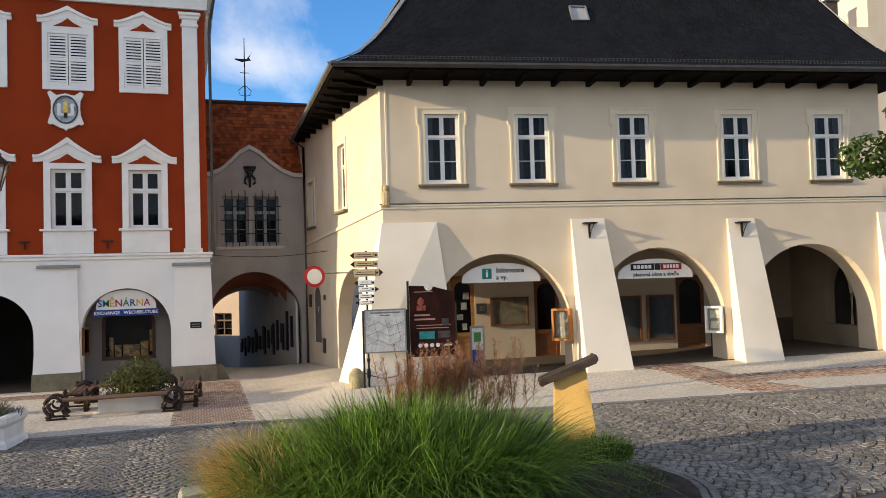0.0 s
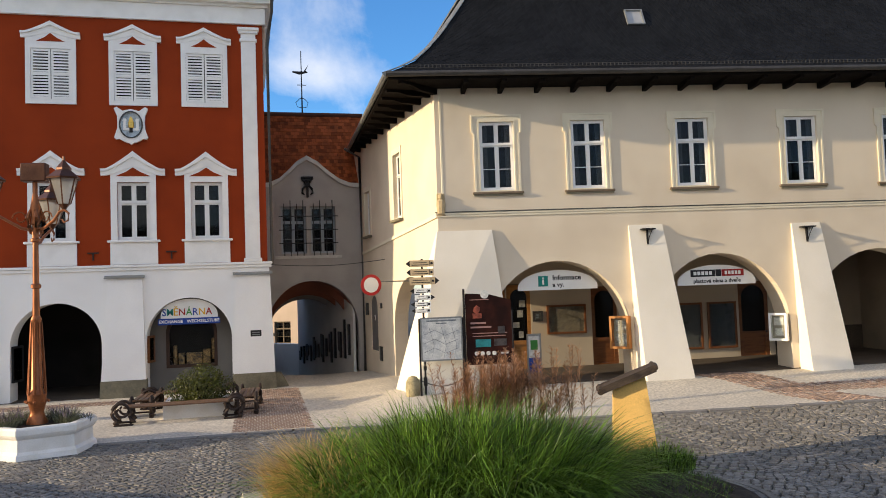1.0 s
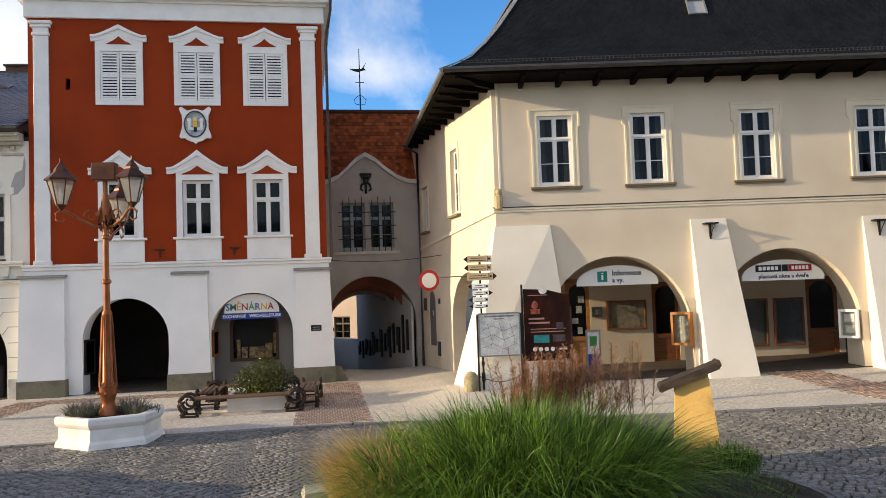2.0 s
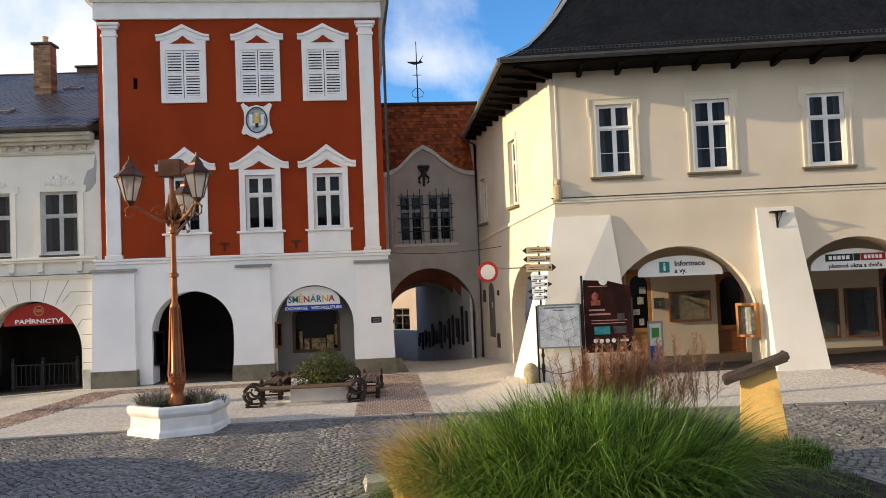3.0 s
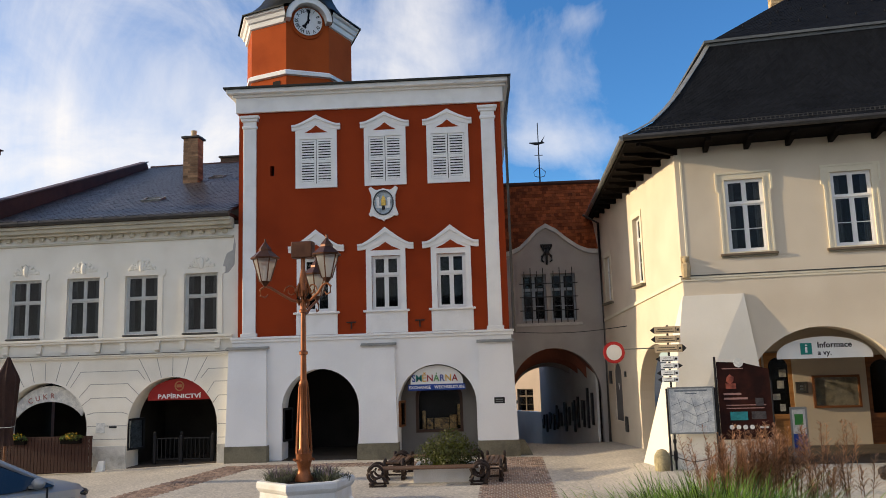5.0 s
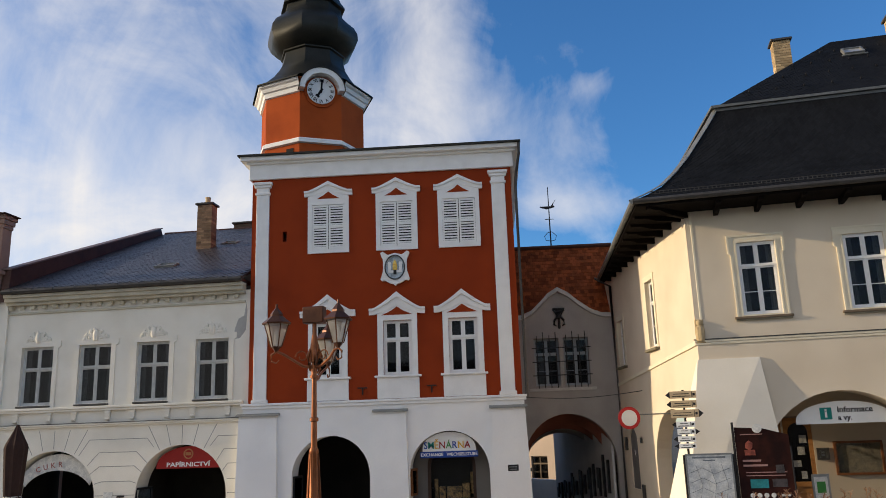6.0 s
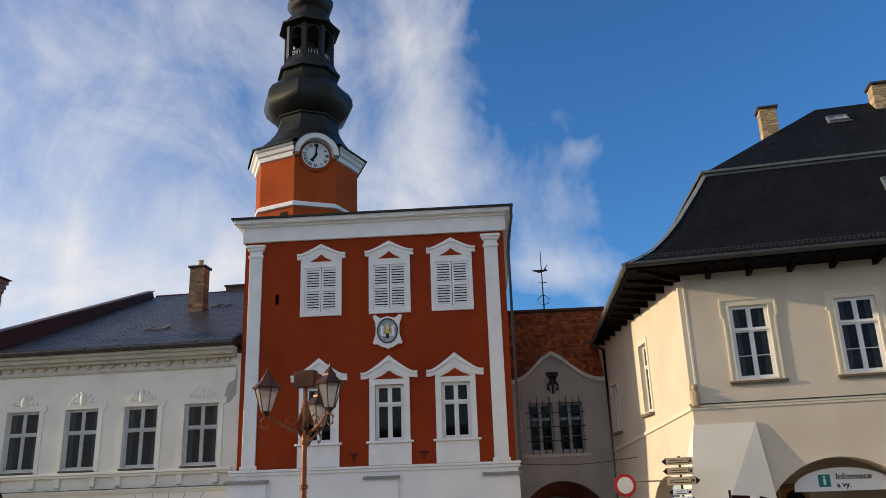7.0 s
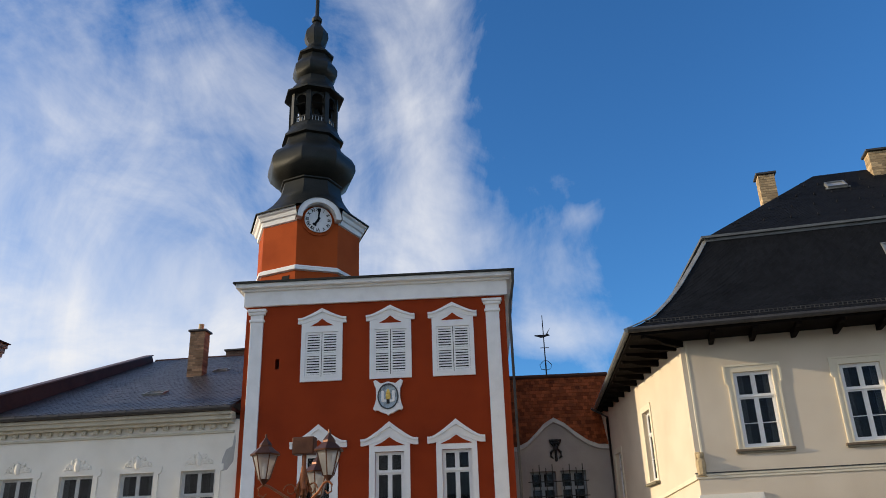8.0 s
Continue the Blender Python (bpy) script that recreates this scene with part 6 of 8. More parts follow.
dry = tagged(link("dry_grass", grass_mesh("dry_grass", k, 2800, 1.0, 10.3, 0.70, 1.0, 0.85, 1.45, 0.012, DRY, 0.7, lambda x, y, q: q.random() < max(0.0, min(1.0, (1.75 - x) * 1.2)))), "dry straw-coloured grass blades at the edge of the clump", "grass", kind="stuff")
cover = tagged(link("ground_cover", grass_mesh("ground_cover", k, 9000, ISX + 0.1, ISY + 0.35, 3.3, 2.05, 0.10, 0.16, 0.012, LOWGREEN, 0.8)), "short green ground cover over the island", "ground cover", kind="stuff")
side_t = tagged(link("post_grass", grass_mesh("post_grass", k, 1500, 6.1, 11.1, 0.6, 0.35, 0.25, 0.62, 0.010, GRASS, 0.6)), "short green grass tufts round the info post", "grass", kind="stuff")
# plumes: branching seed heads on thin stalks
vs, fs = [], []
for i in range(150):
    x0, y0 = k.gauss(3.8, 0.45), k.uniform(10.75, 11.3)
    if k.random() < 0.15:
        x0 = k.gauss(3.2, 0.25)
    h = k.uniform(1.35, 2.02)
    d, out = k.uniform(0, 6.28), k.uniform(0.05, 0.26)
    pts = [Vector((x0 + math.cos(d) * out * t * t, y0 + math.sin(d) * out * t * t, 0.1 + h * t)) for t in (0, 0.4, 0.7, 0.85, 1.0)]
    for p, q in zip(pts, pts[1:]):
        b = len(vs)
        vs += [tuple(p + Vector((-0.004, 0, 0))), tuple(p + Vector((0.004, 0, 0))), tuple(q + Vector((0.003, 0, 0))), tuple(q + Vector((-0.003, 0, 0)))]
        fs.append((b, b + 1, b + 2, b + 3))
    for j in range(64):
        t = k.uniform(0, 1)
        p = pts[2].lerp(pts[4], t)
        ln = 0.145 * (1 - 0.65 * t) * k.uniform(0.5, 1.2)
        a = k.uniform(0, 6.28)
        q = p + Vector((math.cos(a) * ln, math.sin(a) * ln, ln * 0.7))
        w = Vector((-math.sin(a), math.cos(a), 0.3)) * 0.0045
        b = len(vs)
        vs += [tuple(p - w * 0.5), tuple(p + w * 0.5), tuple(q + w), tuple(q - w)]
        fs.append((b, b + 1, b + 2, b + 3))
tagged(raw("grass_plumes", vs, fs, PLUME), "reddish-brown feathery grass plumes behind the clump", "grass", kind="stuff")
# flat slab at the bed's edge
bm = B()
hexa(bm, [(-0.50, -0.3, 0), (0.45, -0.35, 0), (0.5, 0.3, 0), (-0.4, 0.36, 0)], [(-0.46, -0.26, 0.12), (0.40, -0.30, 0.13), (0.45, 0.25, 0.12), (-0.36, 0.3, 0.11)])
tagged(part("flat_stone", bm, surf("pale_flat_stone", (0.40, 0.37, 0.30), 0.85, 0.15, 3.0, 0.4, 30), None, m=pose(0.35, 11.75, 0.05, 0, 0, 12)), "pale flat stone slab at the island edge", "stone")

post = empty("info_post", pose(6.04, 11.72, 0.02, 0, 0, -24), "ochre tapered wooden post with a dark sloping board", "info post")
for y0, y1 in ((-0.24, -0.02), (0.03, 0.24)):
    bm = B()
    hexa(bm, [(-0.36, y0 * 1.1, -0.15), (0.40, y0 * 1.1, -0.15), (0.40, y1 * 1.1, -0.15), (-0.36, y1 * 1.1, -0.15)], [(-0.30, y0 * 0.8, 1.30), (0.20, y0 * 0.8, 1.50), (0.20, y1 * 0.8, 1.50), (-0.30, y1 * 0.8, 1.30)])
    part("column_plank", bm, OCHRE, post)
bm = B()
hexa(bm, [(-0.33, -0.05, -0.15), (0.37, -0.05, -0.15), (0.37, 0.05, -0.15), (-0.33, 0.05, -0.15)], [(-0.27, -0.05, 1.28), (0.17, -0.05, 1.46), (0.17, 0.05, 1.46), (-0.27, 0.05, 1.28)])
part("column_core", bm, DARKWOOD, post)
bm = B()
k = random.Random(5)
sm = pose(-0.05, 0, 1.45, 0, -22, 0) @ Matrix.Scale(0.92, 4)
for j in range(3):
    y0 = -0.36 + j * 0.24
    a = [(-0.50 + k.uniform(-0.04, 0.04), y0, -0.05), (0.46 + k.uniform(-0.04, 0.04), y0, -0.05), (0.46, y0 + 0.235, -0.05), (-0.50, y0 + 0.235, -0.05)]
    b = [(x * 0.98, y, 0.06 + k.uniform(-0.015, 0.015)) for x, y, z in a]
    hexa(bm, a, b)
part("sloping_board", bm, surf("weathered_dark_plank", (0.045, 0.032, 0.024), 0.7, 0.25, 3.0, 0.5, 20, tint=(0.085, 0.062, 0.046), stretch=(1, 5, 5)), post, "weathered dark plank top", m=sm)
for x, z, r in ((-0.53, 0.0, 0.06), (0.48, 0.02, 0.05)):
    bm = B()
    tube(bm, [(x, -0.37, z), (x + 0.02, -0.1, z + 0.02), (x - 0.01, 0.15, z), (x, 0.37, z)], [r, r * 0.85, r * 1.1, r * 0.9], 8)
    part("board_roll", bm, bpy.data.materials["weathered_dark_plank"], post, m=sm, smooth=True)


# ---- signs and boards ----
WHITEPAINT = surf("white_sign_face", (0.80, 0.81, 0.79), 0.5, 0.03, 2.0, 0.0)
BLUE = surf("blue_sign_film", (0.012, 0.055, 0.30), 0.4, 0.05, 2.0, 0.0)
TEAL = surf("teal_sign_film", (0.01, 0.22, 0.19), 0.4, 0.05, 2.0, 0.0)
SIGNRED = surf("red_sign_film", (0.32, 0.014, 0.011), 0.45, 0.06, 2.0, 0.0)
YELLOW = surf("yellow_sign_film", (0.75, 0.42, 0.02), 0.4, 0.05, 2.0, 0.0)
GREEN = surf("green_sign_film", (0.05, 0.25, 0.05), 0.4, 0.05, 2.0, 0.0)
BLACK = surf("black_sign_film", (0.016, 0.016, 0.017), 0.4, 0.05, 2.0, 0.0)
BANNER = surf("dark_brown_print", (0.018, 0.007, 0.006), 0.75, 0.2, 2.0, 0.0, tint=(0.050, 0.014, 0.009), spec=0.1)
PAPER = surf("printed_paper", (0.72, 0.71, 0.66), 0.7, 0.15, 5.0, 0.0, 30, tint=(0.45, 0.46, 0.45))


def lunette(x0, x1, z0, z1):
    c, a = (x0 + x1) / 2, (x1 - x0) / 2
    return [(c - a, z0), (c + a, z0)] + [(c + a * math.cos(i * math.pi / 18), z0 + 0.10 + (z1 - z0 - 0.10) * math.sin(i * math.pi / 18)) for i in range(19)]


# exchange office
sg = empty("exchange_sign", pose(0, 26.6, 0.01), "white arched exchange sign with coloured letters and a blue band", "sign")
bm = B()
prism(bm, lunette(-2.54, -0.80, 2.36, 2.97), -0.04, 0.02)
part("board", bm, WHITEPAINT, sg)
bm = B()
box(bm, -2.62, -0.73, -0.05, 0.02, 2.16, 2.36)
part("blue_band", bm, BLUE, sg)
xx = -2.49
for ch, col in (("S", BLUE), ("M", TEAL), ("Ě", YELLOW), ("N", SIGNRED), ("Á", GREEN), ("R", BLUE), ("N", YELLOW), ("A", SIGNRED)):
    letter = words(ch, 0.31, col, sg, pose(0, -0.05, 2.545), 0.008, "LEFT", 0.92)
    reach = [v.co.x for v in letter.data.vertices]
    letter.matrix_basis = pose(xx - min(reach), -0.05, 2.545)
    xx += max(reach) - min(reach) + 0.022
words("EXCHANGE   WECHSELSTUBE", 0.135, WHITEPAINT, sg, pose(-1.675, -0.06, 2.255), 0.004, wide=1.02)

# information office
sg = empty("information_sign", MR @ pose(0, 0.5, 0), "white arched information sign with a teal i", "sign")
bm = B()
prism(bm, lunette(1.99, 4.46, 2.86, 3.46), -0.03, 0.02)
part("board", bm, WHITEPAINT, sg)
bm = B()
box(bm, 2.62, 2.92, -0.04, -0.03, 2.97, 3.29)
part("teal_square", bm, TEAL, sg)
words("i", 0.34, WHITEPAINT, sg, pose(2.77, -0.045, 3.13), 0.004, wide=1.5)
words("Informace", 0.22, BLACK, sg, pose(3.06, -0.035, 3.22), 0.004, "LEFT", 1.0)
words("a vy.", 0.20, BLACK, sg, pose(3.06, -0.035, 3.01), 0.004, "LEFT", 1.0)

# window shop
sg = empty("window_shop_sign", MR @ pose(0, 0.5, 0), "white arched shop sign with black and red blocks", "sign")
bm = B()
prism(bm, lunette(7.00, 9.50, 2.84, 3.46), -0.03, 0.02)
part("board", bm, WHITEPAINT, sg)
bm = B()
box(bm, 7.42, 8.20, -0.045, -0.03, 3.10, 3.31)
box(bm, 8.22, 8.40, -0.045, -0.03, 3.10, 3.31)
part("black_block", bm, BLACK, sg)
bm = B()
box(bm, 8.42, 9.12, -0.045, -0.03, 3.10, 3.31)
part("red_block", bm, SIGNRED, sg)
bm = B()
for x0, x1 in ((7.50, 8.12), (8.50, 9.04)):
    n = 5
    for i in range(n):
        a = x0 + (x1 - x0) * i / n
        box(bm, a + 0.01, a + (x1 - x0) / n - 0.02, -0.05, -0.045, 3.15, 3.26)
part("plain_bars", bm, WHITEPAINT, sg)
words("plastová okna a dveře", 0.165, BLACK, sg, pose(8.26, -0.035, 2.96), 0.004, wide=1.05)

# stationer and confectioner on the stuccoed house
sg = empty("stationery_sign", MW @ pose(0, 0.3, 0), "dark red arched stationery sign with white letters", "sign")
bm = B()
prism(bm, lunette(-3.02, -0.62, 2.08, 2.80), -0.03, 0.02)
part("board", bm, SIGNRED, sg)
words("PAPÍRNICTVÍ", 0.20, WHITEPAINT, sg, pose(-1.90, -0.035, 2.2), 0.005, wide=1.34)
bm = B()
panel(bm, [(-1.90 + 0.17 * math.cos(i * math.pi / 12), 2.55 + 0.17 * math.sin(i * math.pi / 12)) for i in range(24)], [[(-1.90 + 0.13 * math.cos(i * math.pi / 12), 2.55 + 0.13 * math.sin(i * math.pi / 12)) for i in range(24)]], -0.045, -0.03)
box(bm, -2.0, -1.8, -0.045, -0.03, 2.50, 2.60)
part("round_badge", bm, surf("dull_orange_film", (0.40, 0.17, 0.07), 0.5, 0.1), sg)
sg = empty("confectioner_sign", MW @ pose(0, 0.35, 0), "faded white arched confectioner sign", "sign")
bm = B()
o = [(-6.63 + 1.5 * math.cos(radians(a)), 1.25 + 1.42 * math.sin(radians(a))) for a in range(28, 153, 4)]
i_ = [(-6.63 + 1.35 * math.cos(radians(a)), 1.15 + 0.98 * math.sin(radians(a))) for a in range(28, 153, 4)]
prism(bm, o + i_[::-1], -0.03, 0.02)
part("board", bm, PAPER, sg)
for n_, ch in enumerate("CUKR"):
    words(ch, 0.25, surf("faded_red_letter", (0.35, 0.12, 0.10), 0.7, 0.1), sg, pose(-7.35 + 0.27 * n_, -0.035, 2.16 + 0.09 * n_ - 0.012 * n_ * n_, 0, -16 + 5 * n_, 0), 0.004)

# no-entry ring on a bracket
sg = empty("road_sign", NEARER @ pose(4.12, 26.0, 3.22, 0, 0, 6), "round white road sign with a red rim", "road sign")
bm = B()
prism(bm, [(0.35 * math.cos(i * math.pi / 24), 0.35 * math.sin(i * math.pi / 24)) for i in range(48)], -0.012, 0.012)
part("disc", bm, surf("red_retroreflective", (0.45, 0.022, 0.022), 0.45, 0.05, 2, 0.0), sg)
bm = B()
prism(bm, [(0.25 * math.cos(i * math.pi / 24), 0.25 * math.sin(i * math.pi / 24)) for i in range(48)], -0.018, -0.011)
part("white_face", bm, WHITEPAINT, sg)
bm = B()
tube(bm, [(0, 0.03, 0.1), (1.45, 0.05, 0.1)], 0.025, 6)
part("bracket", bm, ZINC, sg)

# finger post
fp = empty("finger_post", NEARER @ pose(4.97, 22.05, 0.03, 0, 0, -14), "thin steel finger post with stacked arrow signs", "signpost")
bm = B()
tube(bm, [(0, 0, -0.1), (0, 0, 3.85)], 0.03, 8)
box(bm, -0.05, 0.05, -0.05, 0.05, 0.25, 0.5)
box(bm, -0.045, 0.045, -0.045, 0.045, 0.7, 0.8)
part("pole", bm, IRON, fp)
BROWNSIGN = surf("brown_direction_sign", (0.52, 0.40, 0.25), 0.7, 0.08, 4.0, 0.0)
for z, w, d, m_, h in ((3.72, 0.62, -1, BROWNSIGN, 0.19), (3.47, 0.60, -1, BROWNSIGN, 0.19), (3.22, 0.66, 1, BROWNSIGN, 0.21), (2.94, 0.44, -1, WHITEPAINT, 0.15), (2.75, 0.42, 1, WHITEPAINT, 0.15), (2.56, 0.42, -1, WHITEPAINT, 0.15), (2.38, 0.40, -1, WHITEPAINT, 0.13)):
    bm = B()
    a, b = (-w * 0.55, w * 0.55)
    prism(bm, [(a, z - h / 2), (b, z - h / 2), (b, z + h / 2), (a, z + h / 2)], -0.055, -0.035)
    arrow = part("arrow_sign", bm, m_, fp, "flat arrow sign with plain dark bars")
    bm = B()
    e = b if d > 0 else a
    prism(bm, [(e, z - h / 2), (e + d * 0.12, z), (e, z + h / 2)], -0.055, -0.035)
    part("arrow_tip", bm, BLACK, arrow)
    bm = B()
    box(bm, a + 0.05, b - 0.15, -0.059, -0.055, z - 0.050, z - 0.030)
    box(bm, a + 0.09, b - 0.19, -0.059, -0.055, z + 0.015, z + 0.032)
    box(bm, b - 0.12, b - 0.105, -0.059, -0.055, z - h * 0.38, z + h * 0.38)
    box(bm, b - 0.09, b - 0.03, -0.059, -0.055, z - 0.03, z + 0.03)
    part("plain_bars", bm, BLACK, arrow)

# town map and the brown panel in front of the corner buttress
mb = empty("map_board", NEARER @ pose(5.42, 21.82, 0.03, 0, 0, -4), "grey framed town map on thin posts", "map board")
for x in (-0.62, 0.62):
    bm = B()
    tube(bm, [(x, 0.03, -0.05), (x, 0.03, 2.15)], 0.03, 6)
    part("post", bm, IRON, mb)
bm = B()
panel(bm, rect(-0.60, 0.60, 0.95, 2.18), [rect(-0.56, 0.56, 0.99, 2.14)], -0.02, 0.02)
part("frame", bm, ZINC, mb)
bm = B()
box(bm, -0.565, 0.565, -0.01, 0.012, 0.985, 2.145)
part("map_sheet", bm, PAPER, mb)
bm = B()
box(bm, -0.42, 0.42, -0.014, -0.01, 2.06, 2.10)
box(bm, -0.15, 0.15, -0.014, -0.01, 1.99, 2.02)
for z in (1.2, 1.45, 1.7):
    tube(bm, [(-0.5, -0.012, z), (-0.2, -0.012, z + 0.12), (0.1, -0.012, z - 0.04), (0.5, -0.012, z + 0.1)], 0.006, 4)
for x in (-0.3, 0.05, 0.35):
    tube(bm, [(x, -0.012, 1.02), (x + 0.08, -0.012, 1.4), (x - 0.05, -0.012, 1.9)], 0.005, 4)
part("map_lines", bm, surf("faded_print", (0.22, 0.24, 0.25), 0.7, 0.2), mb)
bm = B()
tube(bm, [(-0.62 + i * 0.124, -0.02, 0.42 - 0.18 * math.sin(i * math.pi / 10)) for i in range(11)], 0.012, 5)
part("chain", bm, IRON, mb)

pb_ = empty("museum_panel", NEARER @ pose(6.82, 21.72, 0.03, 0, 0, -8), "dark brown printed information panel on a steel mast", "info panel")
bm = B()
tube(bm, [(-0.72, 0, -0.05), (-0.72, 0, 2.95)], 0.032, 8)
tube(bm, [(0.66, 0, -0.05), (0.66, 0, 2.3)], 0.028, 8)
part("mast", bm, IRON, pb_)
bm = B()
prism(bm, [(-0.68, 0.78), (0.64, 0.78), (0.64, 2.60), (0.0, 2.78), (-0.68, 2.82)], -0.02, 0.02)
panel_board = part("panel", bm, BANNER, pb_)
bm = B()
prism(bm, [(-0.12 + 0.12 * math.cos(i * math.pi / 12), 2.78 + 0.12 * math.sin(i * math.pi / 12)) for i in range(24)], -0.04, -0.02)
part("round_badge", bm, PAPER, panel_board)
bm = B()
bmesh.ops.create_icosphere(bm, subdivisions=1, radius=0.11, matrix=Matrix.Translation((-0.36, -0.022, 2.35)) @ Matrix.Diagonal((1, 0.1, 1.2, 1)))
box(bm, -0.48, -0.22, -0.026, -0.02, 2.10, 2.24)
part("faded_picture", bm, surf("dull_orange_print", (0.32, 0.08, 0.05), 0.6, 0.3, 9.0, 0.0), panel_board)
bm = B()
for i, (x0, x1) in enumerate(((-0.55, 0.0), (-0.55, -0.1), (-0.55, 0.05), (-0.50, 0.5), (-0.5, 0.45))):
    z = (2.62, 1.94, 1.82, 1.66, 1.58)[i]
    box(bm, x0, x1, -0.024, -0.02, z, z + (0.05 if i in (1, 2) else 0.022))
part("plain_bars", bm, surf("dull_pink_print", (0.40, 0.22, 0.19), 0.6, 0.1), panel_board)
bm = B()
box(bm, -0.42, 0.02, -0.026, -0.02, 1.28, 1.50)
part("teal_block", bm, surf("teal_print", (0.02, 0.22, 0.24), 0.5, 0.2, 5.0, 0.0), panel_board)
bm = B()
for x, z, w, h in ((0.34, 1.75, 0.2, 0.2), (0.3, 1.4, 0.36, 0.2)):
    box(bm, x - w / 2, x + w / 2, -0.026, -0.02, z - h / 2, z + h / 2)
part("dark_picture", bm, surf("dim_photo_print", (0.07, 0.06, 0.06), 0.5, 0.3, 9.0, 0.0), panel_board)
bm = B()
for i in range(4):
    cx = -0.40 + i * 0.17
    prism(bm, [(cx + 0.06 * math.cos(j * math.pi / 8), 1.10 + 0.06 * math.sin(j * math.pi / 8)) for j in range(16)], -0.026, -0.02)
box(bm, 0.30, 0.52, -0.026, -0.02, 1.07, 1.12)
part("pale_discs", bm, PAPER, panel_board)

# pavement stand in the arcade
st = empty("poster_stand", MR @ pose(2.55, 1.2, 0.05, 0, 0, 12), "slim steel poster stand with a blue and green poster", "poster stand")
bm = B()
panel(bm, rect(-0.24, 0.24, 0.0, 1.45), [rect(-0.19, 0.19, 0.25, 1.38)], -0.02, 0.02)
box(bm, -0.26, 0.26, -0.22, 0.22, 0.0, 0.04)
part("frame", bm, ZINC, st)
bm = B()
box(bm, -0.19, 0.19, -0.006, 0.006, 0.25, 0.70)
part("poster_foot", bm, BLUE, st)
bm = B()
box(bm, -0.19, 0.19, -0.006, 0.006, 0.70, 1.38)
part("poster_top", bm, PAPER, st)
bm = B()
box(bm, -0.12, 0.12, -0.01, -0.006, 0.95, 1.25)
part("green_patch", bm, GREEN, st)


DIMPAPER = surf("dim_poster_print", (0.10, 0.11, 0.12), 0.6, 0.3, 8.0, 0.0, 30, tint=(0.04, 0.05, 0.05))


TANPAPER = surf("yellowed_map_print", (0.26, 0.22, 0.16), 0.7, 0.25, 6.0, 0.0, 30, tint=(0.13, 0.12, 0.10))


def notice_case(name, m, w, h, frame_mat, label, cols=2, deep=0.08, paper=PAPER):
    ob = empty(name, m, label, "notice board")
    bm = B()
    panel(bm, rect(-w / 2, w / 2, 0, h), [rect(-w / 2 + 0.07, w / 2 - 0.07, 0.07, h - 0.07)], -deep, 0.0)
    part("frame", bm, frame_mat, ob)
    bm = B()
    box(bm, -w / 2 + 0.06, w / 2 - 0.06, -0.03, -0.005, 0.06, h - 0.06)
    part("backing", bm, paper if paper in (DIMPAPER, TANPAPER) else surf("pin_board", (0.33, 0.30, 0.24), 0.9, 0.1), ob)
    q = random.Random(int(w * 100 + h * 10))
    for i in range(cols):
        for j in range(2):
            bm = B()
            cw, ch = (w - 0.2) / cols, (h - 0.2) / 2
            x, z = -w / 2 + 0.1 + cw * (i + 0.5), 0.1 + ch * (j + 0.5)
            sx, sz = cw * q.uniform(0.28, 0.42), ch * q.uniform(0.30, 0.44)
            box(bm, x - sx, x + sx, -0.036, -0.03, z - sz, z + sz)
            part("poster", bm, paper, ob)
    bm = B()
    box(bm, -w / 2 + 0.06, w / 2 - 0.06, -deep + 0.012, -deep + 0.016, 0.06, h - 0.06)
    part("pane", bm, CLEAR, ob).visible_shadow = False
    return ob


notice_case("notice_case", MR @ pose(4.30, 4.14, 1.28), 1.40, 1.02, BROWNWOOD, "wide brown framed map case on the cream wall", 1, 0.08, TANPAPER)
notice_case("notice_case", MR @ pose(8.75, 4.14, 0.55), 0.95, 1.65, BROWNWOOD, "tall brown framed notice case on the cream wall", 2, 0.08, DIMPAPER)
notice_case("notice_case", MR @ pose(9.95, 4.14, 0.55), 1.05, 1.65, BROWNWOOD, "tall brown framed notice case on the cream wall", 2, 0.08, DIMPAPER)
notice_case("notice_case", MR @ pose(7.75, 4.14, 0.75), 0.55, 1.35, BROWNWOOD, "narrow brown framed notice case on the cream wall", 1, 0.08, DIMPAPER)
notice_case("notice_case", MR @ pose(3.28, 4.14, 1.75), 0.36, 0.36, DARKZINC, "small dark intercom case by the door", 1)
notice_case("notice_case", MR @ pose(5.05, 0.12, 1.02, 0, 0, -42), 0.62, 0.98, surf("orange_brown_wood", (0.42, 0.17, 0.04), 0.5, 0.15, 2.0, 0.1), "orange-brown wooden display case on the arch jamb", 2, 0.2, POSTER)
notice_case("notice_case", MR @ pose(10.05, 0.2, 1.05, 0, 0, -48), 0.55, 0.85, WHITEPAINT, "white metal display case on the arch jamb", 1, 0.14)
notice_case("notice_case", MW @ pose(-3.56, 0.42, 0.45, 0, 0, 70), 0.75, 1.05, BLACK, "black framed display case on the arch jamb", 1, 0.1, DIMPAPER)
notice_case("notice_case", pose(-6.77, 26.8, 0.62, 0, 0, 75), 0.6, 1.1, BLACK, "black framed display case on the arch jamb", 1, 0.08, DIMPAPER)
notice_case("notice_case", pose(-2.9, 26.75, 1.0, 0, 0, 75), 0.5, 0.85, BROWNWOOD, "brown display case on the arch jamb", 1, 0.08, DIMPAPER)

# small fittings
bm = B()
box(bm, -0.17, 0.17, -0.02, 0.0, -0.10, 0.10, 0.005)
pq = tagged(part("wall_plaque", bm, BLACK, None, m=pose(0.38, 26.14, 1.80)), "small black plaque with pale bars on a pier", "plaque")
bm = B()
for z in (-0.04, 0.03):
    box(bm, -0.12, 0.12, -0.025, -0.02, z - 0.012, z + 0.012)
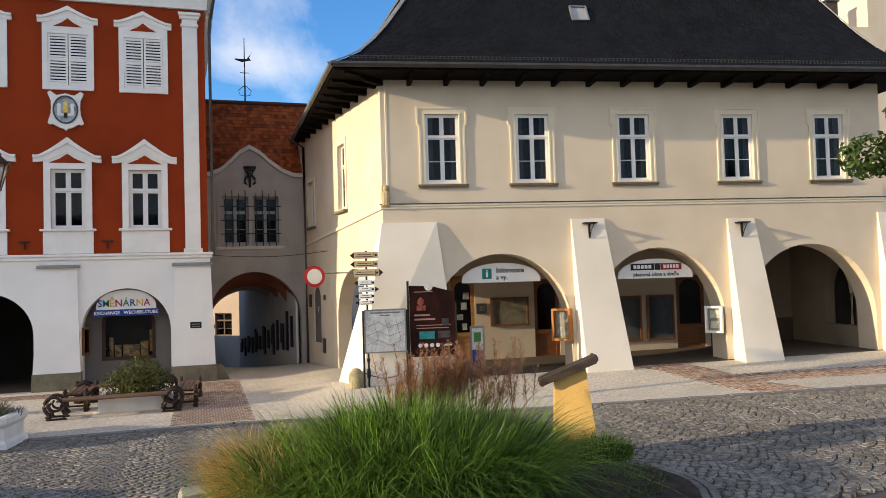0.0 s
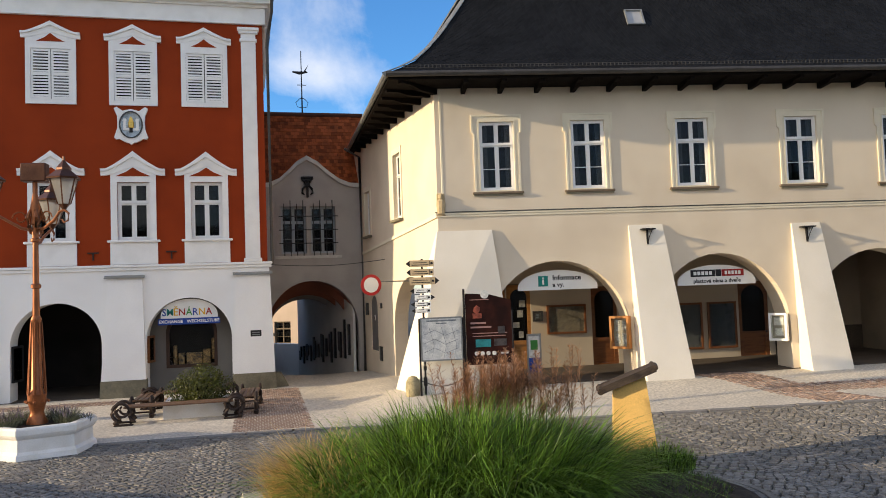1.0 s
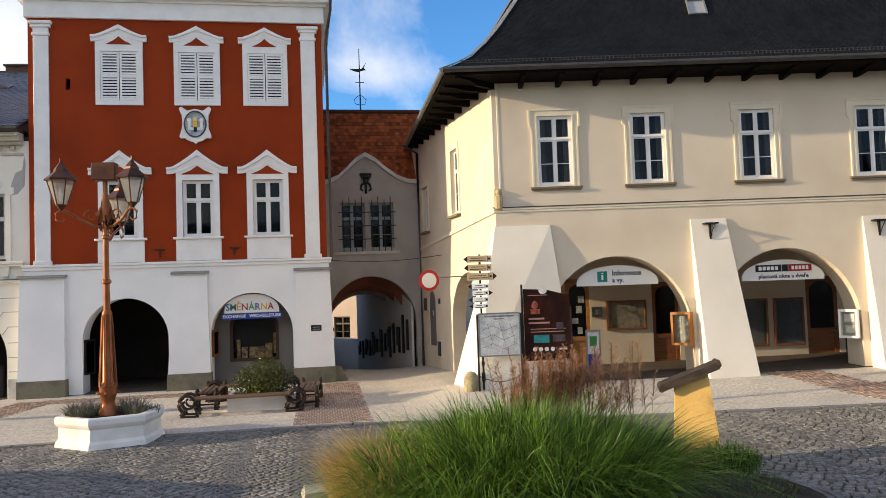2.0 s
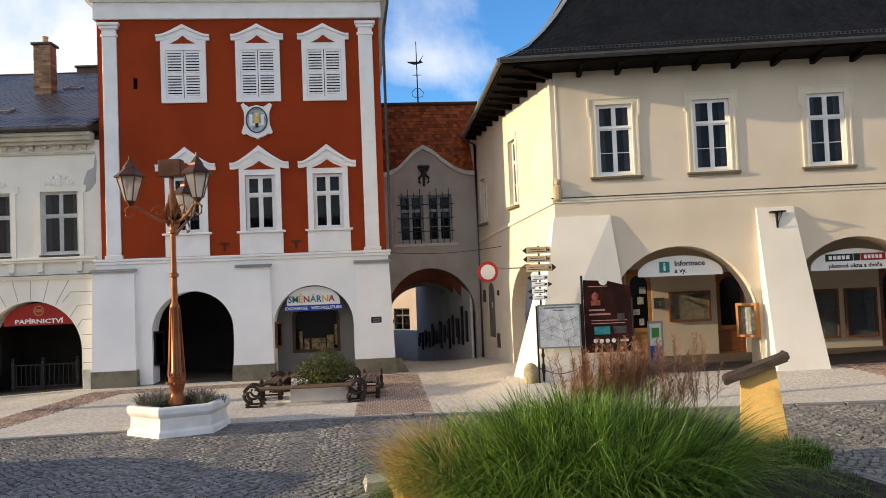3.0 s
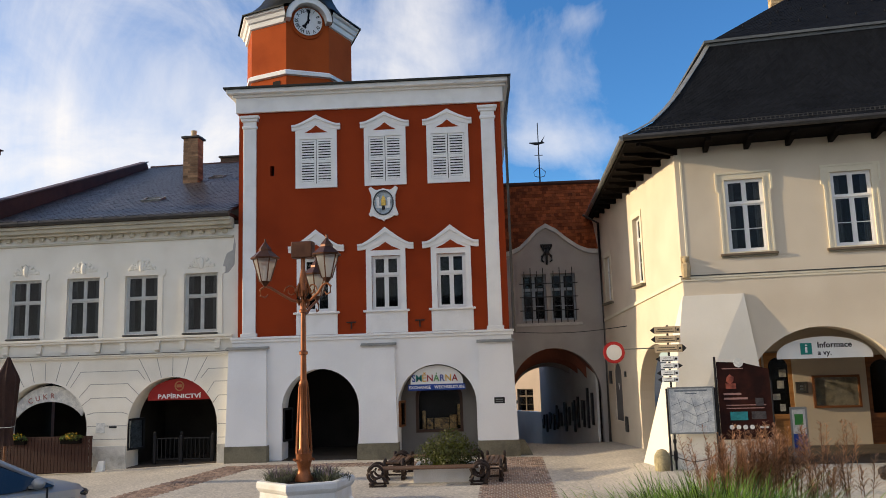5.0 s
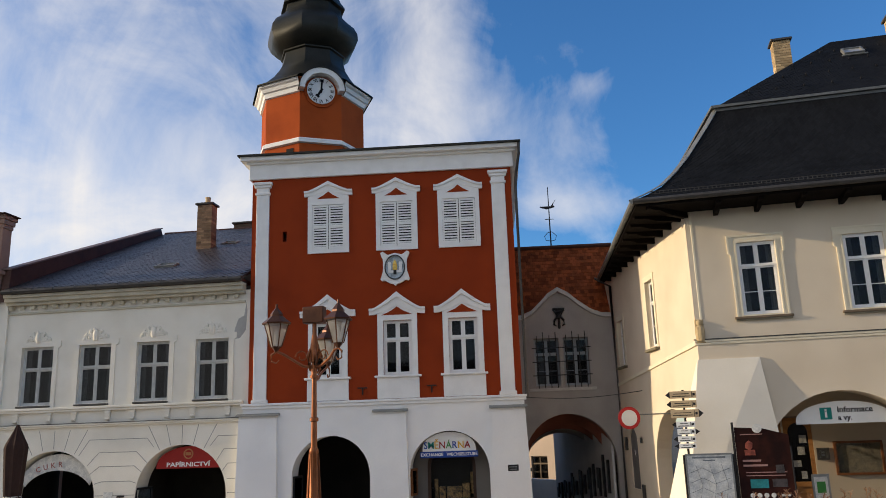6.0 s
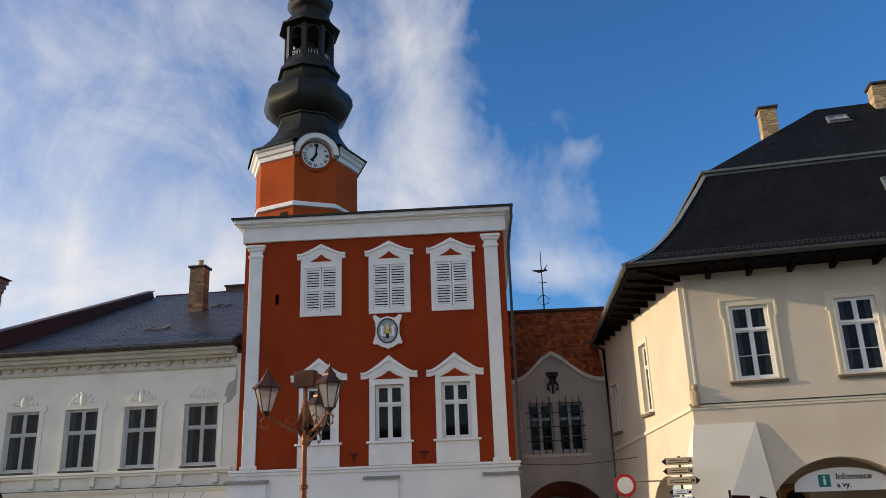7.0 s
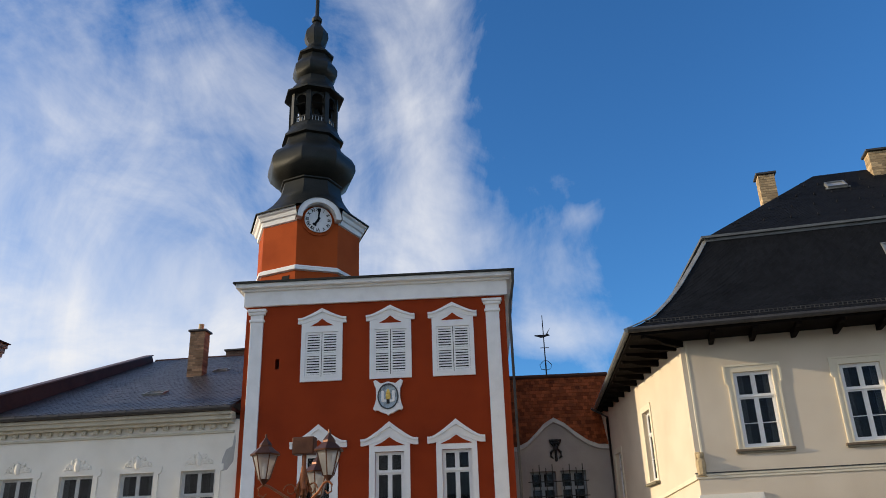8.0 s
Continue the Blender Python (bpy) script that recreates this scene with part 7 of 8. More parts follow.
part("plain_bars", bm, ZINC, pq)
for x, z in ((0.90, 1.72), (1.0, 1.72)):
    bm = B()
    box(bm, -0.03, 0.03, -0.05, 0.0, -0.05, 0.05, 0.006)
    tagged(part("switch_box", bm, DARKZINC, None, m=pose(x - 0.06, 26.34, z)), "tiny grey switch box on the white wall", "switch box")
bm = B()
loft(bm, [(0.16, -0.1), (0.2, 0.0), (0.22, 0.2), (0.2, 0.4), (0.12, 0.52), (0.03, 0.55)], 10)
tagged(part("guard_stone", bm, surf("lichened_guard_stone", (0.40, 0.34, 0.20), 0.95, 0.2, 5.0, 0.5, 25), None, m=NEARER @ pose(4.62, 22.15, 0.02), smooth=True), "rounded lichened guard stone at the house corner", "guard stone")
bm = B()
hexa(bm, [(-0.30, -0.30, -0.1), (0.34, -0.30, -0.1), (0.34, 0.3, -0.1), (-0.3, 0.3, -0.1)], [(-0.28, -0.18, 0.55), (0.02, -0.18, 0.52), (0.02, 0.25, 0.52), (-0.28, 0.25, 0.55)])
tagged(part("guard_stone", bm, STONE, None, m=pose(1.15, 26.6, -0.05)), "worn grey wedge guard stone at the lane", "guard stone")
# wire across the lane
bm = B()
tube(bm, [(0.9 + 3.9 * t / 12, 26.5 + 0.4 * t / 12, 4.0 - 0.12 * math.sin(math.pi * t / 12) + 0.1 * t / 12) for t in range(13)], 0.012, 5)
tagged(part("cable", bm, BLACK), "thin black cable strung across the lane", "cable")
# side wall fittings by the lane
for x, z, w, h, nm, lb in ((-7.25, 0.35, 0.32, 0.55, "vent_grille", "grey louvred vent grille low on the wall"), (-7.05, 2.35, 0.16, 0.2, "wall_lamp", "small black wall lamp by the lane"), (-9.35, 2.05, 0.3, 0.5, "letter_box", "dark metal box on the lane wall")):
    bm = B()
    box(bm, x - w / 2, x + w / 2, -0.06, 0.0, z, z + h, 0.01)
    tagged(part(nm, bm, DARKZINC, None, m=MR @ S_M), lb, nm.replace("_", " "))
bm = B()
tube(bm, [(-9.75, -0.09, -0.4), (-9.75, -0.09, 8.6), (-9.75, -0.7, 8.95)], 0.055, 8)
tagged(part("downpipe", bm, DARKZINC, None, m=MR @ S_M, smooth=True), "dark sheet metal downpipe on the lane wall", "downpipe")
bm = B()
prism(bm, arch(-8.85, -7.75, 0.68, 2.85, 2.4), 0.04, 0.10)
shutter_ = tagged(part("lane_shutter", bm, surf("grey_painted_boards", (0.16, 0.15, 0.14), 0.6, 0.12), None, m=MR @ S_M), "grey painted arched shutter with a white V", "shutter", kind="structure")
words("V", 0.34, WHITE2, shutter_, pose(-8.3, 0.036, 1.95), 0.004)

# terrace fence, flowers and railings in the stucco arcade
tf = empty("terrace_fence", MW @ pose(-6.4, -0.55, -0.25), "dark brown wooden terrace fence before the arch", "fence")
bm = B()
for z in (0.15, 0.62, 1.16):
    box(bm, -2.2, 1.90, -0.03, 0.03, z, z + 0.10, 0.008)
# red-brown wood lowered in colour for the deep shadow on the fence
FENCEWOOD = surf("shaded_red_brown_wood", (0.050, 0.016, 0.008), 0.6, 0.2, 2.0, 0.2, 25, stretch=(1, 1, 6))
part("rail", bm, FENCEWOOD, tf)
bm = B()
box(bm, -0.055, 0.055, -0.05, -0.03, 0.08, 1.22, 0.005)
slat = mesh_of("slat", bm, FENCEWOOD)
for i in range(34):
    link("slat", slat, tf, pose(-2.1 + i * 0.12, 0, 0))
for x in (-0.75, 1.2):
    fb = tagged(link("window_flowers", leaves("window_flowers", random.Random(int(x * 10) + 40), [(0, 0, 0, 0.20), (0.25, 0, -0.03, 0.16), (-0.22, 0, -0.04, 0.16)], 360, 0.035, LOWGREEN), None, MW @ pose(-6.4 + x, -0.66, 1.0)), "trailing green plant with yellow flowers on the fence", "plant", "fence plants")
    link("blossoms", leaves("blossoms", random.Random(9), [(0, 0, 0.03, 0.22)], 60, 0.035, YELLOW), fb)
    bm = B()
    box(bm, -0.35, 0.35, -0.08, 0.08, -0.22, -0.05, 0.01)
    part("trough", bm, DARKWOOD, fb)
ra = empty("entrance_railing", MW @ pose(-1.9, 0.5, -0.05), "dark iron railing and posts inside the shop arch", "railing")
for x in (-0.95, 0.0, 1.1):
    bm = B()
    loft(bm, [(0.07, 0), (0.07, 0.9), (0.05, 0.95), (0.07, 1.02), (0.02, 1.08)], 8, 0, (x, 0))
    part("post", bm, IRON, ra)
bm = B()
box(bm, -0.95, 1.1, -0.015, 0.015, 0.82, 0.86)
box(bm, -0.95, 1.1, -0.015, 0.015, 0.14, 0.17)
part("rail", bm, IRON, ra)
for i in range(13):
    bm = B()
    box(bm, -0.010, 0.010, -0.01, 0.01, 0.15, 0.84)
    part("bar", bm, IRON, ra, m=pose(-0.85 + i * 0.15, 0, 0))
bm = B()
box(bm, -0.16, 0.16, -0.02, 0.0, -0.17, 0.17)
tagged(part("paper_notice", bm, PAPER, None, m=MW @ pose(-4.55, -0.005, 1.22)), "pale paper notice on the stucco wall", "notice")
bm = B()
box(bm, -0.13, 0.13, -0.02, 0.0, -0.03, 0.03)
tagged(part("wall_tag", bm, BLACK, None, m=MW @ pose(-4.1, -0.005, 1.24)), "narrow dark tag on the stucco wall", "plaque")
bm = B()
hexa(bm, [(-0.13, -0.1, 0), (0.13, -0.1, 0), (0.13, 0.1, 0), (-0.13, 0.1, 0)], [(-0.06, 0.0, 0.36), (0.13, 0.0, 0.36), (0.13, 0.04, 0.36), (-0.06, 0.04, 0.36)])
tagged(part("folding_sign", bm, WHITEPAINT, None, m=MW @ pose(-4.35, -0.3, -0.2)), "small white folding sign on the footway", "sign")

# folded terrace parasol
fu = empty("folded_parasol", pose(-13.55, 22.0, -0.22), "folded dark brown terrace parasol", "parasol")
bm = B()
tube(bm, [(0, 0, 0), (0, 0, 3.7)], 0.03, 8)
part("pole", bm, BROWNWOOD, fu)
bm = B()
n = 16
rings = []
for t, r in ((1.35, 0.20), (1.6, 0.16), (2.0, 0.20), (2.6, 0.23), (3.15, 0.26), (3.25, 0.24), (3.6, 0.10), (3.8, 0.03)):
    rings.append([bm.verts.new((r * (1 + 0.22 * (i % 2)) * math.cos(2 * math.pi * i / n), r * (1 + 0.22 * (i % 2)) * math.sin(2 * math.pi * i / n), t)) for i in range(n)])
for a, b in zip(rings, rings[1:]):
    for i in range(n):
        bm.faces.new((a[i], a[(i + 1) % n], b[(i + 1) % n], b[i]))
part("canopy", bm, surf("dark_brown_canvas", (0.045, 0.022, 0.016), 0.9, 0.2, 3.0, 0.3, 60), fu)
bm = B()
tube(bm, [(0.22 * math.cos(a * 0.6), 0.22 * math.sin(a * 0.6), 1.85) for a in range(11)], 0.012, 5)
part("strap", bm, PAPER, fu)
bm = B()
box(bm, -0.35, 0.35, -0.35, 0.35, -0.15, 0.06, 0.02)
part("base", bm, STONE, fu)


# ---- parked car ----
car = empty("parked_car", pose(-9.1, 13.1, -0.04, 0, 0, 62) @ Matrix.Scale(1.2, 4), "silver-grey hatchback parked on the cobbles", "car")
PAINT = surf("silver_grey_car_paint", (0.42, 0.405, 0.38), 0.32, 0.03, 1.0, 0.0, metal=0.35, spec=0.5)
TYRE = surf("black_rubber", (0.018, 0.018, 0.018), 0.85, 0.1, 8.0, 0.2, 40)
CARGLASS = surf("tinted_car_glass", (0.012, 0.015, 0.017), 0.05, 0.02, 1.0, 0.0, spec=0.8)
PLASTIC = surf("black_car_plastic", (0.02, 0.02, 0.02), 0.6, 0.1, 5.0, 0.1)
# stations along the car: x, half width, sill z, shoulder z
ST = [(-2.10, 0.70, 0.42, 0.80), (-2.02, 0.82, 0.30, 0.98), (-1.70, 0.88, 0.25, 1.02), (-0.9, 0.90, 0.24, 1.02), (0.0, 0.90, 0.24, 1.00), (0.75, 0.90, 0.24, 0.99), (1.05, 0.90, 0.24, 0.97), (1.42, 0.89, 0.25, 0.96), (1.60, 0.86, 0.28, 0.92), (1.70, 0.78, 0.34, 0.84), (1.74, 0.66, 0.40, 0.70)]
bm = B()
rings = []
for x, w, z0, z1 in ST:
    hgt = z1 - z0
    prof = [(-w * 0.90, z0), (-w * 0.98, z0 + hgt * 0.22), (-w, z0 + hgt * 0.55), (-w * 0.97, z0 + hgt * 0.88), (-w * 0.86, z1), (-w * 0.4, z1 + 0.035), (0, z1 + 0.045)]
    full = prof + [(-a, b) for a, b in prof[-2::-1]]
    rings.append([bm.verts.new((x, a, b)) for a, b in full])
for a, b in zip(rings, rings[1:]):
    for i in range(len(a)):
        bm.faces.new((a[i], a[(i + 1) % len(a)], b[(i + 1) % len(a)], b[i]))
bm.faces.new(rings[0][::-1]), bm.faces.new(rings[-1])
part("body", bm, PAINT, car, smooth=True)
GR = [(-2.0, 0.72, 0.98), (-1.55, 0.70, 1.36), (-1.0, 0.66, 1.47), (-0.2, 0.64, 1.50), (0.25, 0.66, 1.45), (1.12, 0.76, 0.97)]
bm = B()
rings = []
for x, w, z in GR:
    rings.append([bm.verts.new(c) for c in ((x, -0.84, 0.96), (x, -0.82, min(z, 1.0)), (x, -w, z - 0.03), (x, -w * 0.8, z), (x, w * 0.8, z), (x, w, z - 0.03), (x, 0.82, min(z, 1.0)), (x, 0.84, 0.96))])
for a, b in zip(rings, rings[1:]):
    for i in range(7):
        bm.faces.new((a[i], a[i + 1], b[i + 1], b[i]))
part("cabin_glass", bm, CARGLASS, car, "dark tinted window band", smooth=True)
bm = B()
pts = [(-1.62, 1.355), (-1.0, 1.475), (-0.2, 1.505), (0.22, 1.46)]
for s in (-1, 1):
    tube(bm, [(-1.98, s * 0.74, 1.0), (-1.55, s * 0.70, 1.36), (-1.0, s * 0.665, 1.46), (-0.2, s * 0.645, 1.49), (0.25, s * 0.665, 1.44), (1.14, s * 0.78, 0.97)], 0.04, 8)
    tube(bm, [(-0.35, s * 0.83, 0.98), (-0.40, s * 0.66, 1.46)], 0.03, 6)
for a, b in zip(pts, pts[1:]):
    hexa(bm, [(a[0], -0.56, a[1] - 0.02), (b[0], -0.56, b[1] - 0.02), (b[0], 0.56, b[1] - 0.02), (a[0], 0.56, a[1] - 0.02)], [(a[0], -0.56, a[1] + 0.03), (b[0], -0.56, b[1] + 0.03), (b[0], 0.56, b[1] + 0.03), (a[0], 0.56, a[1] + 0.03)])
part("roof", bm, PAINT, car, smooth=True)
for x in (-1.32, 1.30):
    for s in (-1, 1):
        wm = pose(x, s * 0.80, 0.33, 90, 0, 0)
        bm = B()
        loft(bm, [(0.22, -0.10), (0.30, -0.11), (0.33, -0.07), (0.33, 0.07), (0.30, 0.11), (0.22, 0.10)], 28)
        tyre = part("wheel", bm, TYRE, car, m=wm, smooth=True)
        bm = B()
        loft(bm, [(0.215, -0.085), (0.20, -0.115), (0.19, -0.09), (0.19, 0.09), (0.20, 0.115), (0.215, 0.085)], 24, cap=False)
        for i in range(5):
            box(bm, 0.03, 0.20, -0.03, 0.03, -0.10, 0.10, 0.01, Matrix.Rotation(i * 1.2566, 4, "Z"))
        loft(bm, [(0.06, -0.112), (0.06, 0.112)], 12)
        part("rim", bm, ZINC, tyre, smooth=True)
        bm = B()
        arc = [(x + 0.40 * math.cos(t), s * 0.885, 0.33 + 0.40 * math.sin(t)) for t in [math.pi * j / 14 for j in range(15)]]
        tube(bm, arc, 0.045, 6)
        prism(bm, [(x + 0.37 * math.cos(t), 0.33 + 0.37 * math.sin(t)) for t in [math.pi * j / 14 for j in range(15)]], s * 0.80, s * 0.905)
        part("wheel_arch", bm, PLASTIC, car, smooth=True)
for s in (-1, 1):
    bm = B()
    bmesh.ops.create_icosphere(bm, subdivisions=2, radius=0.11, matrix=Matrix.Translation((0.78, s * 0.99, 1.05)) @ Matrix.Diagonal((0.8, 1.0, 0.75, 1)))
    box(bm, 0.74, 0.82, min(s * 0.82, s * 0.95), max(s * 0.82, s * 0.95), 0.98, 1.02)
    part("wing_mirror", bm, PAINT, car, smooth=True)
    bm = B()
    bmesh.ops.create_icosphere(bm, subdivisions=2, radius=0.16, matrix=Matrix.Translation((1.57, s * 0.72, 0.80)) @ Matrix.Diagonal((1.1, 0.9, 0.5, 1)))
    part("headlight", bm, CARGLASS, car, smooth=True)
    bm = B()
    for x in (-0.75, 0.22):
        box(bm, x, x + 0.17, min(s * 0.89, s * 0.925), max(s * 0.89, s * 0.925), 0.84, 0.87, 0.008)
    part("door_handle", bm, PAINT, car)
    bm = B()
    box(bm, -1.9, 1.6, min(s * 0.80, s * 0.895), max(s * 0.80, s * 0.895), 0.20, 0.30, 0.02)
    part("sill_trim", bm, PLASTIC, car)
    bm = B()
    for x in (-1.05, -0.32, 0.98):
        box(bm, x, x + 0.008, min(s * 0.87, s * 0.904), max(s * 0.87, s * 0.904), 0.34, 0.96)
    part("door_gap", bm, PLASTIC, car)

# ---- tree by the east side of the square ----
tree = empty("street_tree", pose(16.15, 12.55, 0.1), "leafy green street tree with a slender trunk", "tree")
BARK = surf("grey_brown_bark", (0.11, 0.085, 0.06), 0.9, 0.2, 4.0, 0.6, 20, stretch=(1, 1, 0.3))
bm = B()
tube(bm, [(0, 0, -0.3), (0.03, 0.02, 1.5), (-0.04, 0.03, 3.2), (0.02, 0, 5.4), (0.05, 0.02, 7.3)], [0.17, 0.14, 0.12, 0.09, 0.03], 9)
k = random.Random(17)
tips = []
for i in range(15):
    a, z = i * 2.4 + k.uniform(-0.3, 0.3), 4.25 + i * 0.2
    r = k.uniform(1.2, 2.0) * (1.0 - 0.04 * i)
    tip = (r * math.cos(a), r * math.sin(a), z + k.uniform(0.5, 1.2))
    tube(bm, [(0, 0, z), (tip[0] * 0.5, tip[1] * 0.5, z + 0.35), tip], [0.05, 0.032, 0.012], 6)
    tips.append(tip)
part("trunk", bm, BARK, tree, smooth=True)
TREELEAF = leafy("mid_green_tree_leaf", (0.055, 0.10, 0.018), (0.035, 0.07, 0.013))
blobs = [(x + k.uniform(-0.2, 0.2), y + k.uniform(-0.2, 0.2), z, k.uniform(0.5, 0.85)) for x, y, z in tips] + [(x * 0.55, y * 0.55, z + 0.3, k.uniform(0.4, 0.7)) for x, y, z in tips]
link("crown", leaves("crown", k, blobs, 12000, 0.09, TREELEAF, 0.75), tree)

# ---- house behind the corner house, and unseen plain walls added to close the square ----
back = empty("rear_house", pose(35.6, 33, 0, 0, 0, -9.76), "cream house with an orange tiled roof behind", "building")
bm = B()
box(bm, 0, 12, 0, 9, -1, 24)
part("wall", bm, CREAM, back)
bm = B()
prism(bm, [(-0.4, 23.9), (12.4, 23.9), (6.0, 27.5)], -0.4, 9.4)
part("roof", bm, TILE, back)
chimney(back, pose(-1.6, 1.0, 15.6), 0.7, 0.6, 2.0, DARKBRICK, "brown chimney")
bm = B()
box(bm, -4.5, 0, 0, 8, -1, 16.0)
part("side_wing", bm, CREAM, back)
bm = B()
prism(bm, [(-5.0, 15.6), (-3.4, 15.6), (-3.6, 16.5)], -0.4, 8.2)
part("side_roof", bm, TILE, back)
# the pale south wall bounces light forward; its height darkens the pane reflections
for y, h, nm in ((-45.0, 11.5, "wall_south"),):
    bm = B()
    box(bm, -30, 60, y - 0.5, y, -1, h)
    tagged(part(nm, bm, surf("plain_unseen_walls", (0.58, 0.53, 0.45), 0.9, 0.1, 0.3, 0.1, 20)), "unseen plain wall added across the square", "wall", kind="structure")
bm = B()
box(bm, 60, 60.5, -45, 20, -1, 8)
tagged(part("wall_east", bm, bpy.data.materials["plain_unseen_walls"]), "unseen plain wall added at the east end", "wall", kind="structure")


# ---- pieces: setts, slates, tiles ----
def sett_field(name, spots, sx, sy, h, material, parent, near, label):
    """Setts as tapered blocks: the ones picked by near() are parts, the rest one joined mesh."""
    rng = np.random.default_rng(4)
    bm = B()
    hexa(bm, [(-sx / 2, -sy / 2, -0.05), (sx / 2, -sy / 2, -0.05), (sx / 2, sy / 2, -0.05), (-sx / 2, sy / 2, -0.05)],
         [(-sx * 0.42, -sy * 0.42, h), (sx * 0.42, -sy * 0.42, h), (sx * 0.42, sy * 0.42, h), (-sx * 0.42, sy * 0.42, h)])
    one = mesh_of("sett", bm, material)
    vs, fs, n_parts = [], [], 0
    corners = [(-0.5, -0.5, -0.05), (0.5, -0.5, -0.05), (0.5, 0.5, -0.05), (-0.5, 0.5, -0.05), (-0.45, -0.45, 1), (0.45, -0.45, 1), (0.45, 0.45, 1), (-0.45, 0.45, 1)]
    for x, y, turn in spots:
        z = gz(x, y) + rng.uniform(-0.004, 0.004)
        kx, ky = rng.uniform(0.82, 1.04, 2)
        t = turn + rng.uniform(-0.10, 0.10)
        if n_parts < 300 and near(x, y):
            link("sett", one, parent, Matrix.Translation((x, y, z)) @ Matrix.Rotation(t, 4, "Z") @ Matrix.Diagonal((kx, ky, 1, 1)))
            n_parts += 1
            continue
        c, s = math.cos(t), math.sin(t)
        b = len(vs)
        tl = rng.uniform(-0.003, 0.003, 4)
        for i, (a, d, e) in enumerate(corners):
            px_, py_ = a * sx * kx, d * sy * ky
            vs.append((x + px_ * c - py_ * s, y + px_ * s + py_ * c, z + (h + tl[i % 4] if e == 1 else e)))
        fs += [(b + 4, b + 5, b + 6, b + 7), (b, b + 1, b + 5, b + 4), (b + 1, b + 2, b + 6, b + 5), (b + 2, b + 3, b + 7, b + 6), (b + 3, b, b + 4, b + 7)]
    ob = raw(name, vs, fs, material, parent)
    ob["kind"] = "stuff"
    if label:
        tagged(ob, label)
    return ob


def in_island(x, y, grow=0.0):
    return ((x - ISX) / (3.62 + grow)) ** 2 + ((y - ISY) / (2.52 + grow)) ** 2 < 1


road = tagged(new("road"), "grey granite sett roadway laid in arcs", "road", kind="structure")
spots = []
PITCH, SW, SH = 1.30, 0.118, 0.112
for col in range(-14, 24):
    xc = col * PITCH
    shift = 0.112 * ((col * 37) % 11) / 11
    for row in range(-4, 110):
        n = 11
        for i in range(n):
            f = (i + 0.5) / n * 2 - 1
            x = xc + f * PITCH / 2 + 0.059 * (row % 2) + 0.02 * math.sin(row * 7.3 + col)
            y = 7.6 + row * SH + shift - 0.42 * (1 - f * f)
            if y > kerb_y(x) - 0.07 or y < 8.3 or in_island(x, y, 0.30):
                continue
            if abs(x) > 3.5 + y * 0.95:
                continue
            spots.append((x, y, math.atan(0.42 * 2 * f / (PITCH / 2))))
sett_field("sett_bed", spots, SW, SH, 0.012, SETT, road, lambda x, y: -1.6 < x < 0.2 and 12.6 < y < 14.6, "grey granite setts laid in arcs")
# island rim of larger pale setts
spots = []
for ringn, g in enumerate((0.0, 0.14)):
    n = 150
    for i in range(n):
        a = 2 * math.pi * i / n
        spots.append((ISX + (3.60 + g) * math.cos(a), ISY + (2.50 + g) * math.sin(a), a + math.pi / 2))
RIMSETT = surf("pale_rim_sett", (0.22, 0.205, 0.18), 0.75, 0.2, 1.0, 0.35, 40, pick="object")
sett_field("rim_setts", spots, 0.125, 0.13, 0.07, RIMSETT, island, lambda x, y: y > ISY, "")


# brown sett bands in the footway
def band(a, b, width, sx, sy):
    """Rows of setts along a straight strip from a to b."""
    a, b = Vector((*a, 0)), Vector((*b, 0))
    d = (b - a).normalized()
    n = Vector((-d.y, d.x, 0))
    got, s, row = [], 0.0, 0
    while s < (b - a).length:
        o = -width / 2 + (sx / 2 if row % 2 else 0)
        while o < width / 2:
            p = a + d * s + n * o
            if p.y > kerb_y(p.x) + 0.24:
                got.append((p.x, p.y, math.atan2(d.y, d.x) + math.pi / 2))
            o += sx
        s += sy
        row += 1
    return got


brown = tagged(new("brown_bands"), "brown porphyry sett bands across the pale footway", "pavement", kind="structure")
spots = band((0.55, 17.8), (0.72, 25.8), 1.75, 0.125, 0.115)
spots += band((-9.15, 18.0), (-7.7, 25.2), 1.1, 0.115, 0.115)
spots += band((-7.6, 24.9), (-0.3, 24.9), 0.9, 0.115, 0.115)
spots += band((12.6, 20.6), (13.6, 15.0), 1.3, 0.115, 0.115)
spots += band((13.0, 17.3), (21.0, 15.9), 0.9, 0.115, 0.115)
BROWNSPOTS = spots
gz_base = gz


def gz(x, y):
    return gz_base(x, y) + 0.028


sett_field("brown_setts", BROWNSPOTS, 0.118, 0.110, 0.010, BROWNSETT, brown, lambda x, y: 0.0 < x < 1.3 and 18.2 < y < 20.6, "")


